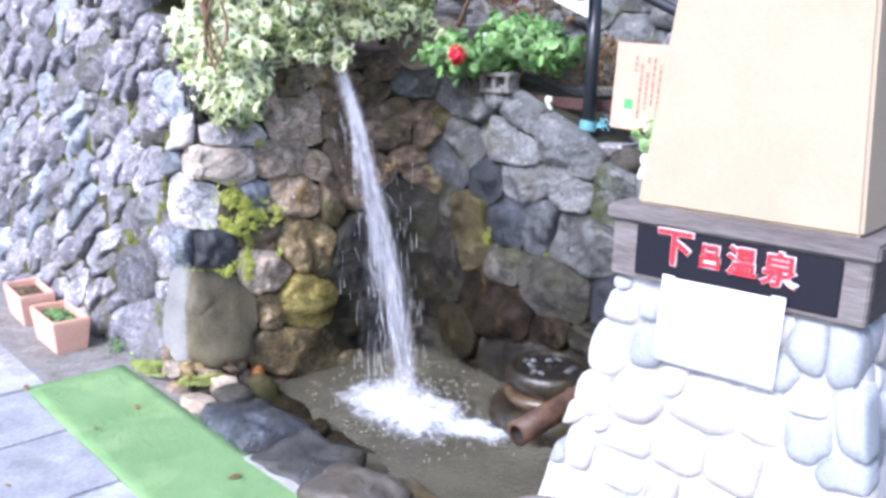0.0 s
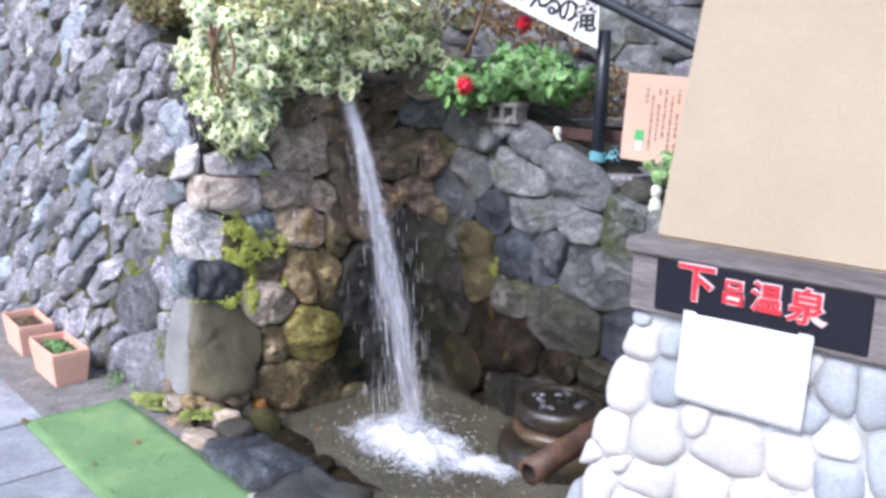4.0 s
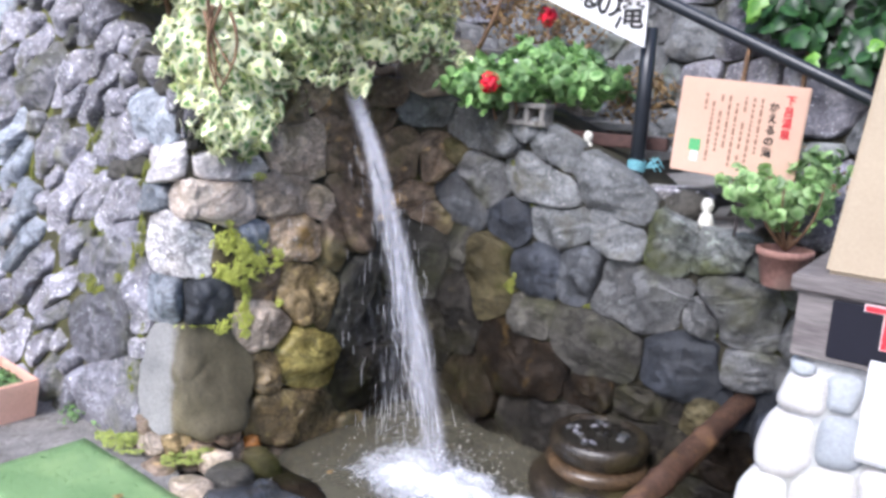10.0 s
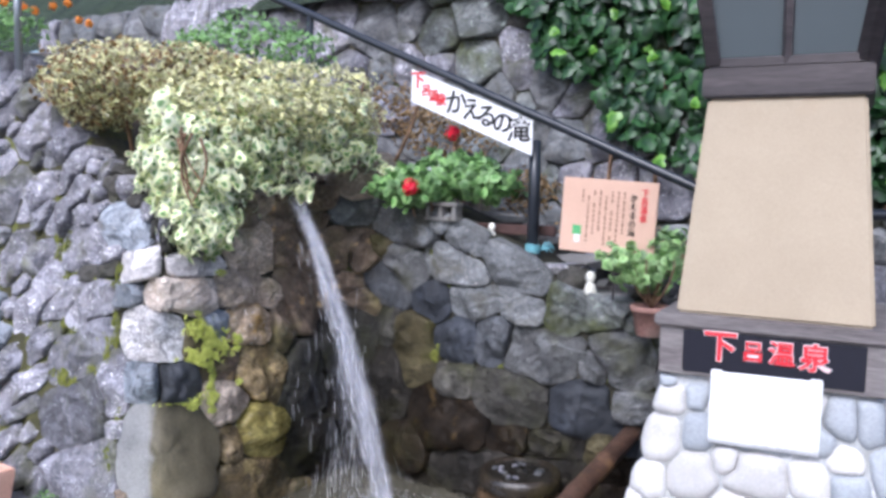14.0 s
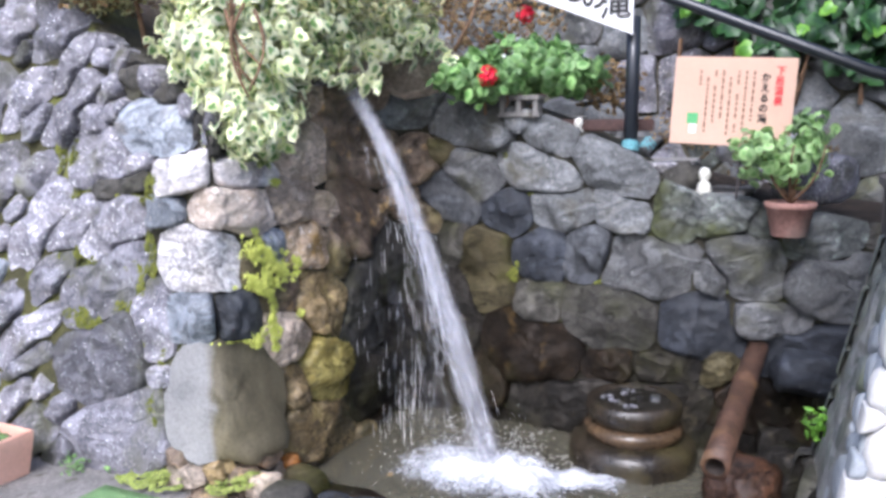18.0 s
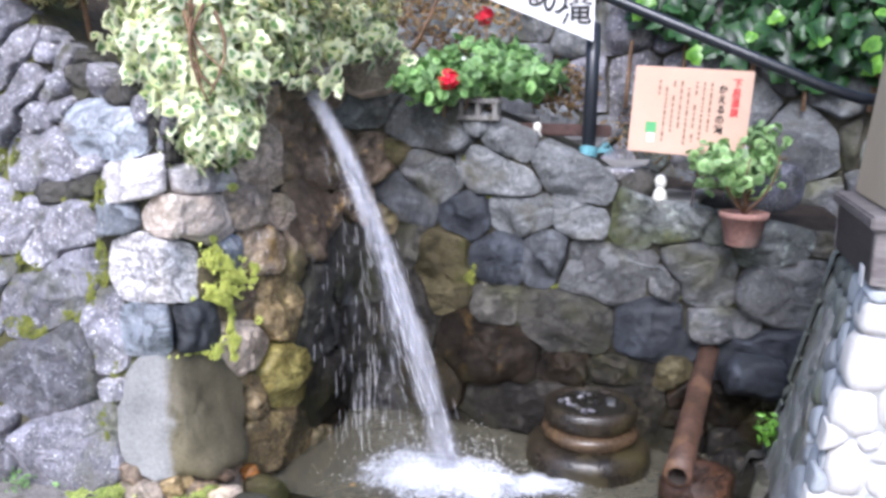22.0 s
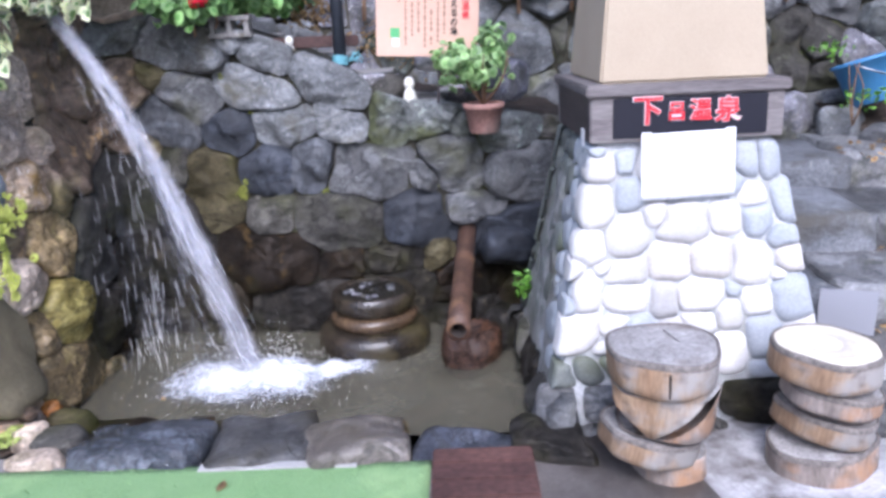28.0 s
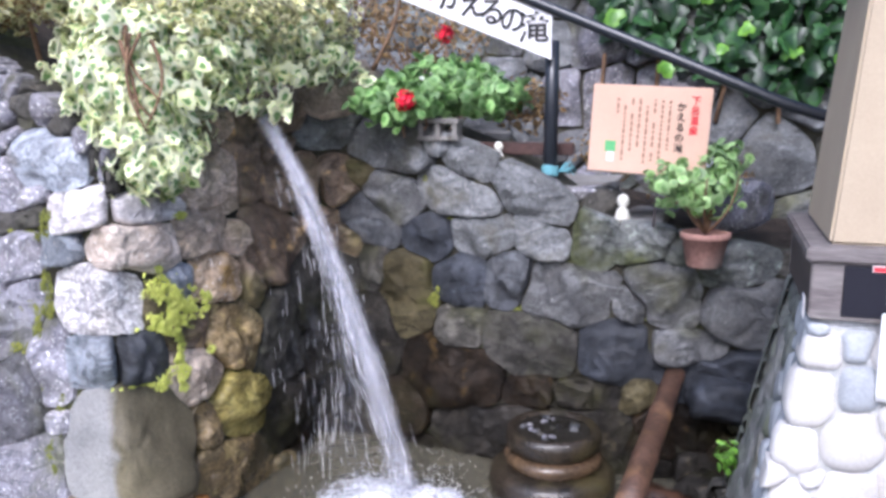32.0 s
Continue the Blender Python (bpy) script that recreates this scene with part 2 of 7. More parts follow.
def two_faced(name, grey, damp, at_x):
    """Grey stone whose one half is stained olive brown by seepage."""
    m, nt, links, bsdf = nodes_of(name)
    big, small = noise_tex(nt, links, 4, 5), noise_tex(nt, links, 80, 5)
    streak = noise_tex(nt, links, 6, 5, (1, 1, 0.3))
    a = ramp(nt, links, big, [(0.3, grey[0]), (0.7, grey[1])])
    b = ramp(nt, links, streak, [(0.3, damp[0]), (0.7, damp[1])])
    sep = nt.new("ShaderNodeSeparateXYZ")
    links.new(nt.new("ShaderNodeTexCoord").outputs["Object"], sep.inputs[0])
    wave = nt.new("ShaderNodeMath")
    wave.operation = "MULTIPLY_ADD"
    links.new(big, wave.inputs[0])
    wave.inputs[1].default_value = 0.12
    links.new(sep.outputs["X"], wave.inputs[2])
    shift = nt.new("ShaderNodeMath")
    shift.operation = "SUBTRACT"
    links.new(wave.outputs[0], shift.inputs[0])
    shift.inputs[1].default_value = at_x
    where = ramp(nt, links, shift.outputs[0], [(0.05, (0, 0, 0)), (0.075, (1, 1, 1))])
    col = mixc(nt, links, where, a, b)
    col = mixc(nt, links, 0.5, col, ramp(nt, links, small, [(0.3, (0.55, 0.55, 0.55)), (0.5, (1, 1, 1)), (0.72, (1.35, 1.35, 1.35))]), "MULTIPLY")
    links.new(col, bsdf.inputs["Base Color"])
    bsdf.inputs["Roughness"].default_value = 0.6
    bp = nt.new("ShaderNodeBump")
    bp.inputs["Strength"].default_value, bp.inputs["Distance"].default_value = 0.6, 0.02
    links.new(mixc(nt, links, 0.4, big, small), bp.inputs["Height"])
    links.new(bp.outputs[0], bsdf.inputs["Normal"])
    return m


STONE["G"] = two_faced("grey_and_olive_boulder", ((0.19, 0.187, 0.185), (0.31, 0.3, 0.29)), ((0.075, 0.063, 0.036), (0.19, 0.16, 0.098)), -1.14)
M_JOINT = mottled("mossy_earth_joint", (0.04, 0.036, 0.026), (0.1, 0.09, 0.06), spots=(0.1, 0.11, 0.035), spot_cut=0.6, spot_scale=6, vary=0, bump=0.8)
M_JOINTMOSS = mottled("mossy_joint", (0.035, 0.0315, 0.0154), (0.105, 0.101, 0.0315), scale=5, fine=120, spots=(0.14, 0.147, 0.035), spot_cut=0.56, spot_scale=9, vary=0, bump=1.0, dist=0.02)
M_JOINTWET = mottled("wet_dark_joint", (0.02, 0.018, 0.012), (0.055, 0.05, 0.032), spots=(0.08, 0.085, 0.03), spot_cut=0.62, spot_scale=6, vary=0, bump=0.8)
M_SOIL = mottled("dark_garden_soil", (0.06, 0.045, 0.032), (0.16, 0.12, 0.085), scale=12, spots=(0.22, 0.17, 0.12), spot_cut=0.66, vary=0, bump=1.0, dist=0.03)
M_STEPSOIL = mottled("trodden_grey_soil", (0.07, 0.066, 0.062), (0.19, 0.18, 0.17), scale=9, fine=110, spots=(0.13, 0.1, 0.06), spot_cut=0.64, vary=0, bump=0.8)
M_SOILDARK = mottled("dark_leafy_soil", (0.016, 0.011, 0.008), (0.05, 0.036, 0.025), scale=12, spots=(0.1, 0.07, 0.045), spot_cut=0.66, vary=0, bump=1.0, dist=0.03)
M_MOSSDARK = mottled("dark_moss", (0.09, 0.105, 0.015), (0.22, 0.23, 0.04), scale=30, fine=160, vary=0.35, by="island", bump=0.6, grain=0.5)
M_MOSSFRESH = mottled("fresh_moss", (0.17, 0.22, 0.045), (0.4, 0.45, 0.12), scale=30, fine=160, vary=0.35, by="island", bump=0.3, grain=0.5)
M_MOSS = mottled("bright_moss", (0.355, 0.399, 0.0571), (0.629, 0.663, 0.16), scale=30, fine=160, vary=0.2, by="island", bump=0.3, grain=0.35)
M_ASPHALT = mottled("grey_asphalt", (0.045, 0.047, 0.05), (0.07, 0.072, 0.078), scale=3, fine=220, spots=(0.16, 0.16, 0.17), spot_scale=160, spot_cut=0.66, vary=0, bump=0.7)
M_PAVE = mottled("slate_paving", (0.235, 0.24, 0.262), (0.39, 0.395, 0.42), scale=5, fine=60, vary=0.12, bump=0.3, rough=0.7, stain=(0.17, 0.16, 0.15), stain_cut=0.63, grain=0.45)
M_CONC = mottled("weathered_concrete", (0.32, 0.31, 0.3), (0.5, 0.485, 0.46), scale=6, fine=90, vary=0.1, stain=(0.2, 0.19, 0.17), stain_cut=0.6, grain=0.45)
M_GRIT = mottled("grey_dirt", (0.14, 0.13, 0.12), (0.28, 0.265, 0.25), scale=9, fine=120, vary=0, spots=(0.1, 0.09, 0.07), spot_cut=0.62, bump=0.8)
M_STEP = mottled("worn_step_stone", (0.0867, 0.0918, 0.102), (0.242, 0.248, 0.261), scale=5, vary=0.3, stain=(0.0765, 0.0714, 0.0612), stain_cut=0.55, bump=1.0, dist=0.02, spots=(0.344, 0.344, 0.332), spot_cut=0.66, spot_scale=14)
M_STAIR = mottled("grey_brown_concrete", (0.2, 0.19, 0.175), (0.36, 0.34, 0.315), scale=6, fine=80, vary=0.15, stain=(0.09, 0.075, 0.06), stain_cut=0.56, grain=0.5)
M_COBBLE = mottled("pale_river_cobble", (0.427, 0.409, 0.392), (0.597, 0.58, 0.562), scale=6, fine=110, vary=0.2, bump=0.12, rough=0.7, stain=(0.427, 0.401, 0.358), stain_cut=0.66, grain=0.22)
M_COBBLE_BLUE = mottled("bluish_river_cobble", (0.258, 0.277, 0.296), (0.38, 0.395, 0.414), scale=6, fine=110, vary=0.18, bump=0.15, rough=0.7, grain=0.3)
M_COBBLE_WARM = mottled("warm_river_cobble", (0.403, 0.378, 0.353), (0.521, 0.487, 0.454), scale=6, fine=110, vary=0.15, bump=0.2, rough=0.7, grain=0.3)
M_APRONWET = mottled("dark_wet_concrete", (0.06, 0.052, 0.046), (0.15, 0.135, 0.125), scale=5, fine=90, vary=0, rough=0.35, stain=(0.04, 0.033, 0.028), stain_cut=0.55, stain_scale=3.5, bump=0.7, grain=0.5)
M_APRON = mottled("worn_wet_concrete", (0.28, 0.27, 0.265), (0.56, 0.55, 0.55), scale=5, fine=90, vary=0, rough=0.45, stain=(0.08, 0.065, 0.055), stain_cut=0.53, stain_scale=3.5, bump=0.7, grain=0.5)
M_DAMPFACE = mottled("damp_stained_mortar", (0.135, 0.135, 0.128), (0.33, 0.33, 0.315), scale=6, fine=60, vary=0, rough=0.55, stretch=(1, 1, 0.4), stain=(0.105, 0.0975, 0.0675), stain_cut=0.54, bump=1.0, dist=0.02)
# damp and moss, with the shade of the pillar's side painted in
M_COBBLE_DIM = mottled("damp_mossy_shaded_cobble", (0.1, 0.11, 0.1), (0.24, 0.25, 0.23), scale=6, fine=110, vary=0.25, bump=0.2, rough=0.6, stain=(0.09, 0.1, 0.05), grain=0.5)
M_MORTAR = mottled("pale_mortar", (0.374, 0.385, 0.395), (0.541, 0.541, 0.541), scale=14, vary=0, stain=(0.281, 0.281, 0.26), grain=0.5)
M_PLASTER = mottled("beige_plaster", (0.38, 0.31, 0.222), (0.44, 0.366, 0.266), scale=2.5, fine=150, vary=0, bump=0.12, rough=0.9, stain=(0.42, 0.32, 0.22), stain_cut=0.66, stain_scale=2, grain=0.12)
M_WOOD = mottled("dark_stained_wood", (0.04, 0.033, 0.035), (0.085, 0.07, 0.07), scale=6, fine=60, stretch=(0.25, 0.25, 3), vary=0.15, rough=0.5, bump=0.2)
M_WOODWORN = mottled("sun_bleached_dark_wood", (0.12, 0.1, 0.1), (0.22, 0.2, 0.19), scale=6, fine=60, stretch=(0.3, 0.3, 3), vary=0.1, rough=0.7, bump=0.2)
M_BLACK = plain("black_sign_paint", (0.012, 0.012, 0.02), 0.35)
M_RED = plain("red_paint", (0.68, 0.035, 0.05), 0.45)
M_WHITE = plain("white_paint", (0.82, 0.81, 0.82), 0.5)
M_PAPER = plain("white_paper", (0.86, 0.86, 0.87), 0.7)
M_INK = plain("black_ink", (0.02, 0.018, 0.018), 0.6)
M_PRINT = plain("brown_print", (0.27, 0.15, 0.1), 0.6)
M_BOARD = mottled("peach_sign_board", (0.58, 0.38, 0.28), (0.65, 0.44, 0.335), scale=3, fine=80, vary=0, bump=0.02, rough=0.5, grain=0.06)
M_RAIL = plain("black_painted_pipe", (0.02, 0.023, 0.03), 0.3)
M_STRING = plain("turquoise_string", (0.2, 0.46, 0.52), 0.7)
M_TERRA = mottled("terracotta", (0.7, 0.4, 0.29), (0.8, 0.5, 0.39), scale=4, vary=0.05, bump=0.1, rough=0.75, grain=0.15, stain=(0.62, 0.44, 0.36), stain_cut=0.62)
M_POT = mottled("weathered_clay_pot", (0.27, 0.142, 0.115), (0.405, 0.23, 0.189), scale=8, vary=0.1, stain=(0.23, 0.176, 0.149), grain=0.5)
M_TURF = mottled("green_artificial_turf", (0.15, 0.265, 0.105), (0.205, 0.325, 0.145), scale=3, fine=300, vary=0.0, bump=0.5, rough=0.9, stain=(0.26, 0.38, 0.17), stain_scale=2.2, grain=0.3)
M_BARKSIDE = mottled("sawn_log_side", (0.173, 0.101, 0.054), (0.331, 0.238, 0.151), scale=3, fine=45, stretch=(2.2, 2.2, 0.4), vary=0.2, rough=0.8, stain=(0.259, 0.238, 0.216), stain_cut=0.52, stain_scale=6, spots=(0.072, 0.0432, 0.0288), spot_cut=0.57, spot_scale=7, bump=0.6, grain=0.6)
M_BARKGREY = mottled("greyed_log_side", (0.164, 0.135, 0.115), (0.328, 0.275, 0.238), scale=4, fine=45, stretch=(2.0, 2.0, 0.5), vary=0.2, rough=0.85, stain=(0.344, 0.197, 0.107), stain_cut=0.57, stain_scale=6, spots=(0.0984, 0.082, 0.0697), spot_cut=0.6, spot_scale=8, bump=0.7, grain=0.6)
M_BARK = mottled("dark_weathered_bark", (0.09, 0.075, 0.065), (0.2, 0.175, 0.155), scale=9, fine=70, vary=0.1, bump=0.9)
M_LOGTOP = mottled("weathered_log_end", (0.2, 0.185, 0.175), (0.4, 0.38, 0.36), scale=7, fine=80, vary=0.15, rough=0.85, stain=(0.15, 0.12, 0.1), stain_scale=5, stain_cut=0.6)
M_LOGPALE = mottled("pale_log_end", (0.54, 0.48, 0.37), (0.68, 0.62, 0.5), scale=5, fine=70, vary=0.05, rough=0.85, grain=0.3)
M_LOGRING = mottled("grey_cream_log_ring", (0.44, 0.4, 0.33), (0.56, 0.51, 0.42), scale=5, fine=70, vary=0.05, rough=0.85, grain=0.3)
M_CRACK = plain("dark_crack", (0.03, 0.022, 0.018), 0.9)
M_BASIN = mottled("wet_dark_basin_stone", (0.016, 0.0128, 0.0096), (0.048, 0.0368, 0.0256), scale=9, vary=0.1, rough=0.2, spec=0.6, stain=(0.06, 0.0496, 0.0224), bump=0.8)
M_COPPER = mottled("wet_rusty_rim", (0.04, 0.028, 0.018), (0.12, 0.075, 0.04), scale=9, vary=0.0, rough=0.25, spec=0.6)
M_BAMBOO = mottled("old_brown_bamboo", (0.035, 0.02, 0.014), (0.13, 0.07, 0.045), scale=10, fine=60, vary=0.1, rough=0.5, stain=(0.18, 0.1, 0.05), stain_scale=9, stain_cut=0.6)
M_BUCKET = plain("faded_blue_plastic", (0.07, 0.22, 0.43), 0.45)
M_FENCE = mottled("grey_board_fence", (0.0306, 0.0337, 0.0357), (0.0561, 0.0602, 0.0638), scale=3, fine=40, stretch=(0.6, 0.6, 0.06), vary=0.15)
M_FIG = plain("white_glazed_ceramic", (0.72, 0.7, 0.62), 0.35)
M_GALV = plain("galvanised_steel", (0.4, 0.42, 0.45), 0.4, 0.8)
M_MAT = mottled("dark_red_brown_wood", (0.05, 0.025, 0.022), (0.11, 0.055, 0.045), scale=6, fine=50, stretch=(1, 1, 1), vary=0.15, rough=0.6)
M_STEM = mottled("brown_stem", (0.12, 0.07, 0.04), (0.28, 0.17, 0.1), vary=0.2, by="island", bump=0.2)
M_PETAL = plain("scarlet_petals", (0.68, 0.004, 0.03), 0.5)
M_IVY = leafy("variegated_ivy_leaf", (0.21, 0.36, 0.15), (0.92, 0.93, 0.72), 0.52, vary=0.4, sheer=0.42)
# darker copy of the ivy leaf: the bush's inner shade is in its colour
M_IVYSHADE = leafy("shaded_ivy_leaf", (0.1, 0.18, 0.05), (0.45, 0.5, 0.27), 0.5)
M_IVYDRY = leafy("small_dry_leaf", (0.24, 0.27, 0.085), (0.68, 0.65, 0.42), 0.44, vary=0.5)
M_IVYGREEN = leafy("dark_ivy_leaf", (0.0144, 0.0464, 0.0176), (0.028, 0.08, 0.0256), 0.6, rough=0.38, vary=0.6)
M_IVYLIGHT = leafy("fresh_ivy_leaf", (0.1, 0.25, 0.03), (0.17, 0.36, 0.05), 0.6, rough=0.35)
M_GERA = leafy("geranium_leaf", (0.12, 0.26, 0.075), (0.24, 0.4, 0.16), 0.55, rough=0.55)
# lighter copy of the geranium leaf: light shining through is put into the colour
M_GERALIT = leafy("lit_geranium_leaf", (0.2, 0.36, 0.13), (0.34, 0.5, 0.24), 0.55, rough=0.55)
M_SHRUB = leafy("reddish_shrub_leaf", (0.17, 0.09, 0.05), (0.3, 0.2, 0.1), 0.6, vary=0.6)
M_BUSH = leafy("dark_bush_leaf", (0.0192, 0.048, 0.02), (0.044, 0.092, 0.036), 0.6, rough=0.32, vary=0.6)
M_ORANGE = plain("orange_petals", (0.85, 0.3, 0.02), 0.5)


def water_like(name, tint, rough, stretch, cut, bump=0.3, most=0.9, soft_by=0.2, least=0.0):
    """Running water: pale streaks over a clear film that thins out towards its rim (attribute rim: 0 at the middle, 1 at the edge)."""
    m, nt, links, bsdf = nodes_of(name)
    n1 = noise_tex(nt, links, 1.0, 5, stretch, coord="UV")
    n2 = noise_tex(nt, links, 1.0, 4, tuple(v * 3.1 for v in stretch), coord="UV")
    n = mixc(nt, links, 0.35, n1, n2)
    f = ramp(nt, links, n, [(cut - soft_by, (least,) * 3), (cut + soft_by, (most,) * 3)])
    at = nt.new("ShaderNodeAttribute")
    at.attribute_name = "rim"
    thin = ramp(nt, links, at.outputs["Fac"], [(0.25, (1, 1, 1)), (1.0, (0, 0, 0))])
    thin.node.color_ramp.interpolation = "EASE"
    f = mixc(nt, links, 1.0, f, thin, "MULTIPLY")
    bsdf.inputs["Base Color"].default_value = (*tint, 1)
    bsdf.inputs["Roughness"].default_value = rough
    bsdf.inputs["IOR"].default_value = 1.33
    links.new(f, bsdf.inputs["Alpha"])
    bp = nt.new("ShaderNodeBump")
    bp.inputs["Strength"].default_value, bp.inputs["Distance"].default_value = bump, 0.01
    links.new(n, bp.inputs["Height"])
    links.new(bp.outputs[0], bsdf.inputs["Normal"])
    return m


M_FALL = water_like("falling_water", (0.82, 0.82, 0.89), 0.35, (7, 1.1, 1), 0.53, most=0.42, soft_by=0.18, least=0.0)
M_SEEP = water_like("seeping_water", (0.8, 0.8, 0.86), 0.3, (20, 2.2, 1), 0.62, most=0.26, soft_by=0.1)
M_SPLASH = water_like("thrown_water", (0.86, 0.87, 0.92), 0.3, (3, 2, 1), 0.45, most=0.4, soft_by=0.2, least=0.05)


def foam_mat(name, dense, fine):
    """Froth that thins out towards its rim (attribute rim: 0 at the middle, 1 at the edge)."""
    m, nt, links, bsdf = nodes_of(name)
    n1, n2 = noise_tex(nt, links, fine, 5, None, 0.7), noise_tex(nt, links, fine * 4, 4, None, 0.7)
    n = mixc(nt, links, 0.4, n1, n2)
    at = nt.new("ShaderNodeAttribute")
    at.attribute_name = "rim"
    sub = nt.new("ShaderNodeMath")
    sub.operation = "MULTIPLY_ADD"
    links.new(at.outputs["Fac"], sub.inputs[0])
    sub.inputs[1].default_value = -0.95
    links.new(n, sub.inputs[2])
    up = nt.new("ShaderNodeMath")
    up.operation = "ADD"
    links.new(sub.outputs[0], up.inputs[0])
    up.inputs[1].default_value = dense
    f = ramp(nt, links, up.outputs[0], [(0.38, (0, 0, 0)), (0.88, (0.97, 0.97, 0.97))])
    links.new(f, bsdf.inputs["Alpha"])
    bsdf.inputs["Base Color"].default_value = (0.82, 0.84, 0.9, 1)
    bsdf.inputs["Roughness"].default_value = 0.5
    bp = nt.new("ShaderNodeBump")
    bp.inputs["Strength"].default_value, bp.inputs["Distance"].default_value = 0.4, 0.02
    links.new(n, bp.inputs["Height"])
    links.new(bp.outputs[0], bsdf.inputs["Normal"])
    return m


M_FOAM = foam_mat("white_froth", 0.37, 12)
M_CORE = foam_mat("dense_white_froth", 0.52, 17)
M_DROP = plain("water_spray", (0.9, 0.9, 0.93), 0.1)


def pool_water():
    m, nt, links, bsdf = nodes_of("murky_pool_water")
    n1, n2 = noise_tex(nt, links, 9, 3), noise_tex(nt, links, 2, 3)
    col = ramp(nt, links, n2, [(0.3, (0.08, 0.072, 0.05)), (0.7, (0.145, 0.136, 0.1))])
    links.new(col, bsdf.inputs["Base Color"])
    bsdf.inputs["Roughness"].default_value, bsdf.inputs["IOR"].default_value = 0.06, 1.33
    bsdf.inputs["Alpha"].default_value = 0.82
    bp = nt.new("ShaderNodeBump")
    bp.inputs["Strength"].default_value, bp.inputs["Distance"].default_value = 0.35, 0.03
    links.new(n1, bp.inputs["Height"])
    links.new(bp.outputs[0], bsdf.inputs["Normal"])
    return m


M_POOL = pool_water()


def pane_mat():
    m, nt, links, bsdf = nodes_of("frosted_lamp_pane")
    bsdf.inputs["Base Color"].default_value = (0.1, 0.12, 0.13, 1)
    bsdf.inputs["Roughness"].default_value = 0.35
    bsdf.inputs["Transmission Weight"].default_value = 0.3
    return m


M_PANE = pane_mat()


def acrylic_mat():
    m, nt, links, bsdf = nodes_of("cloudy_clear_plastic")
    bsdf.inputs["Base Color"].default_value = (0.42, 0.42, 0.46, 1)
    bsdf.inputs["Roughness"].default_value = 0.25
    bsdf.inputs["Alpha"].default_value = 0.6
    return m


M_ACRYL = acrylic_mat()

# ---- building helpers ----
rng = random.Random(7)


def mesh_ob(name, verts, faces, material, parent=None, smooth=True, label="", uvs=None, rim=None):
    me = bpy.data.meshes.new(name)
    me.from_pydata([tuple(v) for v in verts], [], faces)
    if smooth:
        me.polygons.foreach_set("use_smooth", [True] * len(me.polygons))
    if uvs is not None:
        lay = me.uv_layers.new(name="UVMap")
        for lp in me.loops:
            lay.data[lp.index].uv = uvs[lp.vertex_index]
    if rim is not None:
        me.attributes.new("rim", "FLOAT", "POINT").data.foreach_set("value", rim)
    for m in material if isinstance(material, (list, tuple)) else (material,):
        me.materials.append(m)
    me.update()
    ob = new(name, me)
    ob.parent = parent
    if label:
        ob["label"] = label
    return ob


def part(name, bm, material, parent=None, label="", smooth=False):
    me = bpy.data.meshes.new(name)
    bm.to_mesh(me)
    bm.free()
    if smooth:
        me.polygons.foreach_set("use_smooth", [True] * len(me.polygons))
    me.materials.append(material)
    ob = new(name, me)
    ob.parent = parent
    if label:
        ob["label"] = label
    return ob


def thing(name, label, category, at=(0, 0, 0), rz=0.0, group="", kind=""):
    ob = new(name)
    ob.empty_display_size = 0.1
    ob.matrix_basis = pose(*at, 0, 0, rz)
    return tagged(ob, label, category, group, kind)


def box_bm(sx, sy, sz, at=(0, 0, 0), bevel=0.004, taper=1.0, rot=None):
    """A bevelled box on its base centre; taper scales the top."""
    bm = bmesh.new()
    bmesh.ops.create_cube(bm, size=1)
    for v in bm.verts:
        k = taper if v.co.z > 0 else 1.0
        v.co = Vector((v.co.x * sx * k, v.co.y * sy * k, (v.co.z + 0.5) * sz))
    if bevel:
        bmesh.ops.bevel(bm, geom=bm.edges[:], offset=bevel, segments=2, affect="EDGES")
    m = Matrix.Translation(at)
    if rot:
        m = m @ pose(0, 0, 0, *rot)
    bmesh.ops.transform(bm, matrix=m, verts=bm.verts)
    return bm


def tube_data(points, radius, sides=10, closed_ends=True):
    pts = [Vector(p) for p in points]
    rads = radius if isinstance(radius, (list, tuple)) else [radius] * len(pts)
    verts, faces, uvs = [], [], []
    ref = Vector((0.13, 0.31, 0.94))
    for i, p in enumerate(pts):
        d = (pts[min(i + 1, len(pts) - 1)] - pts[max(i - 1, 0)]).normalized()
        a = d.cross(ref)
        if a.length < 1e-3:
            a = d.cross(Vector((1, 0, 0)))
        a.normalize()
        b = d.cross(a)
        for k in range(sides):
            w = 2 * math.pi * k / sides
            verts.append(p + (a * math.cos(w) + b * math.sin(w)) * rads[i])
            uvs.append((k / sides, i / max(1, len(pts) - 1)))
    for i in range(len(pts) - 1):
        for k in range(sides):
            faces.append((i * sides + k, i * sides + (k + 1) % sides, (i + 1) * sides + (k + 1) % sides, (i + 1) * sides + k))
    if closed_ends:
        faces += [tuple(range(sides))[::-1], tuple(range((len(pts) - 1) * sides, len(pts) * sides))]
    return verts, faces, uvs


def tube(name, points, radius, material, parent=None, sides=10, label=""):
    v, f, _ = tube_data(points, radius, sides)
    return mesh_ob(name, v, f, material, parent, True, label)


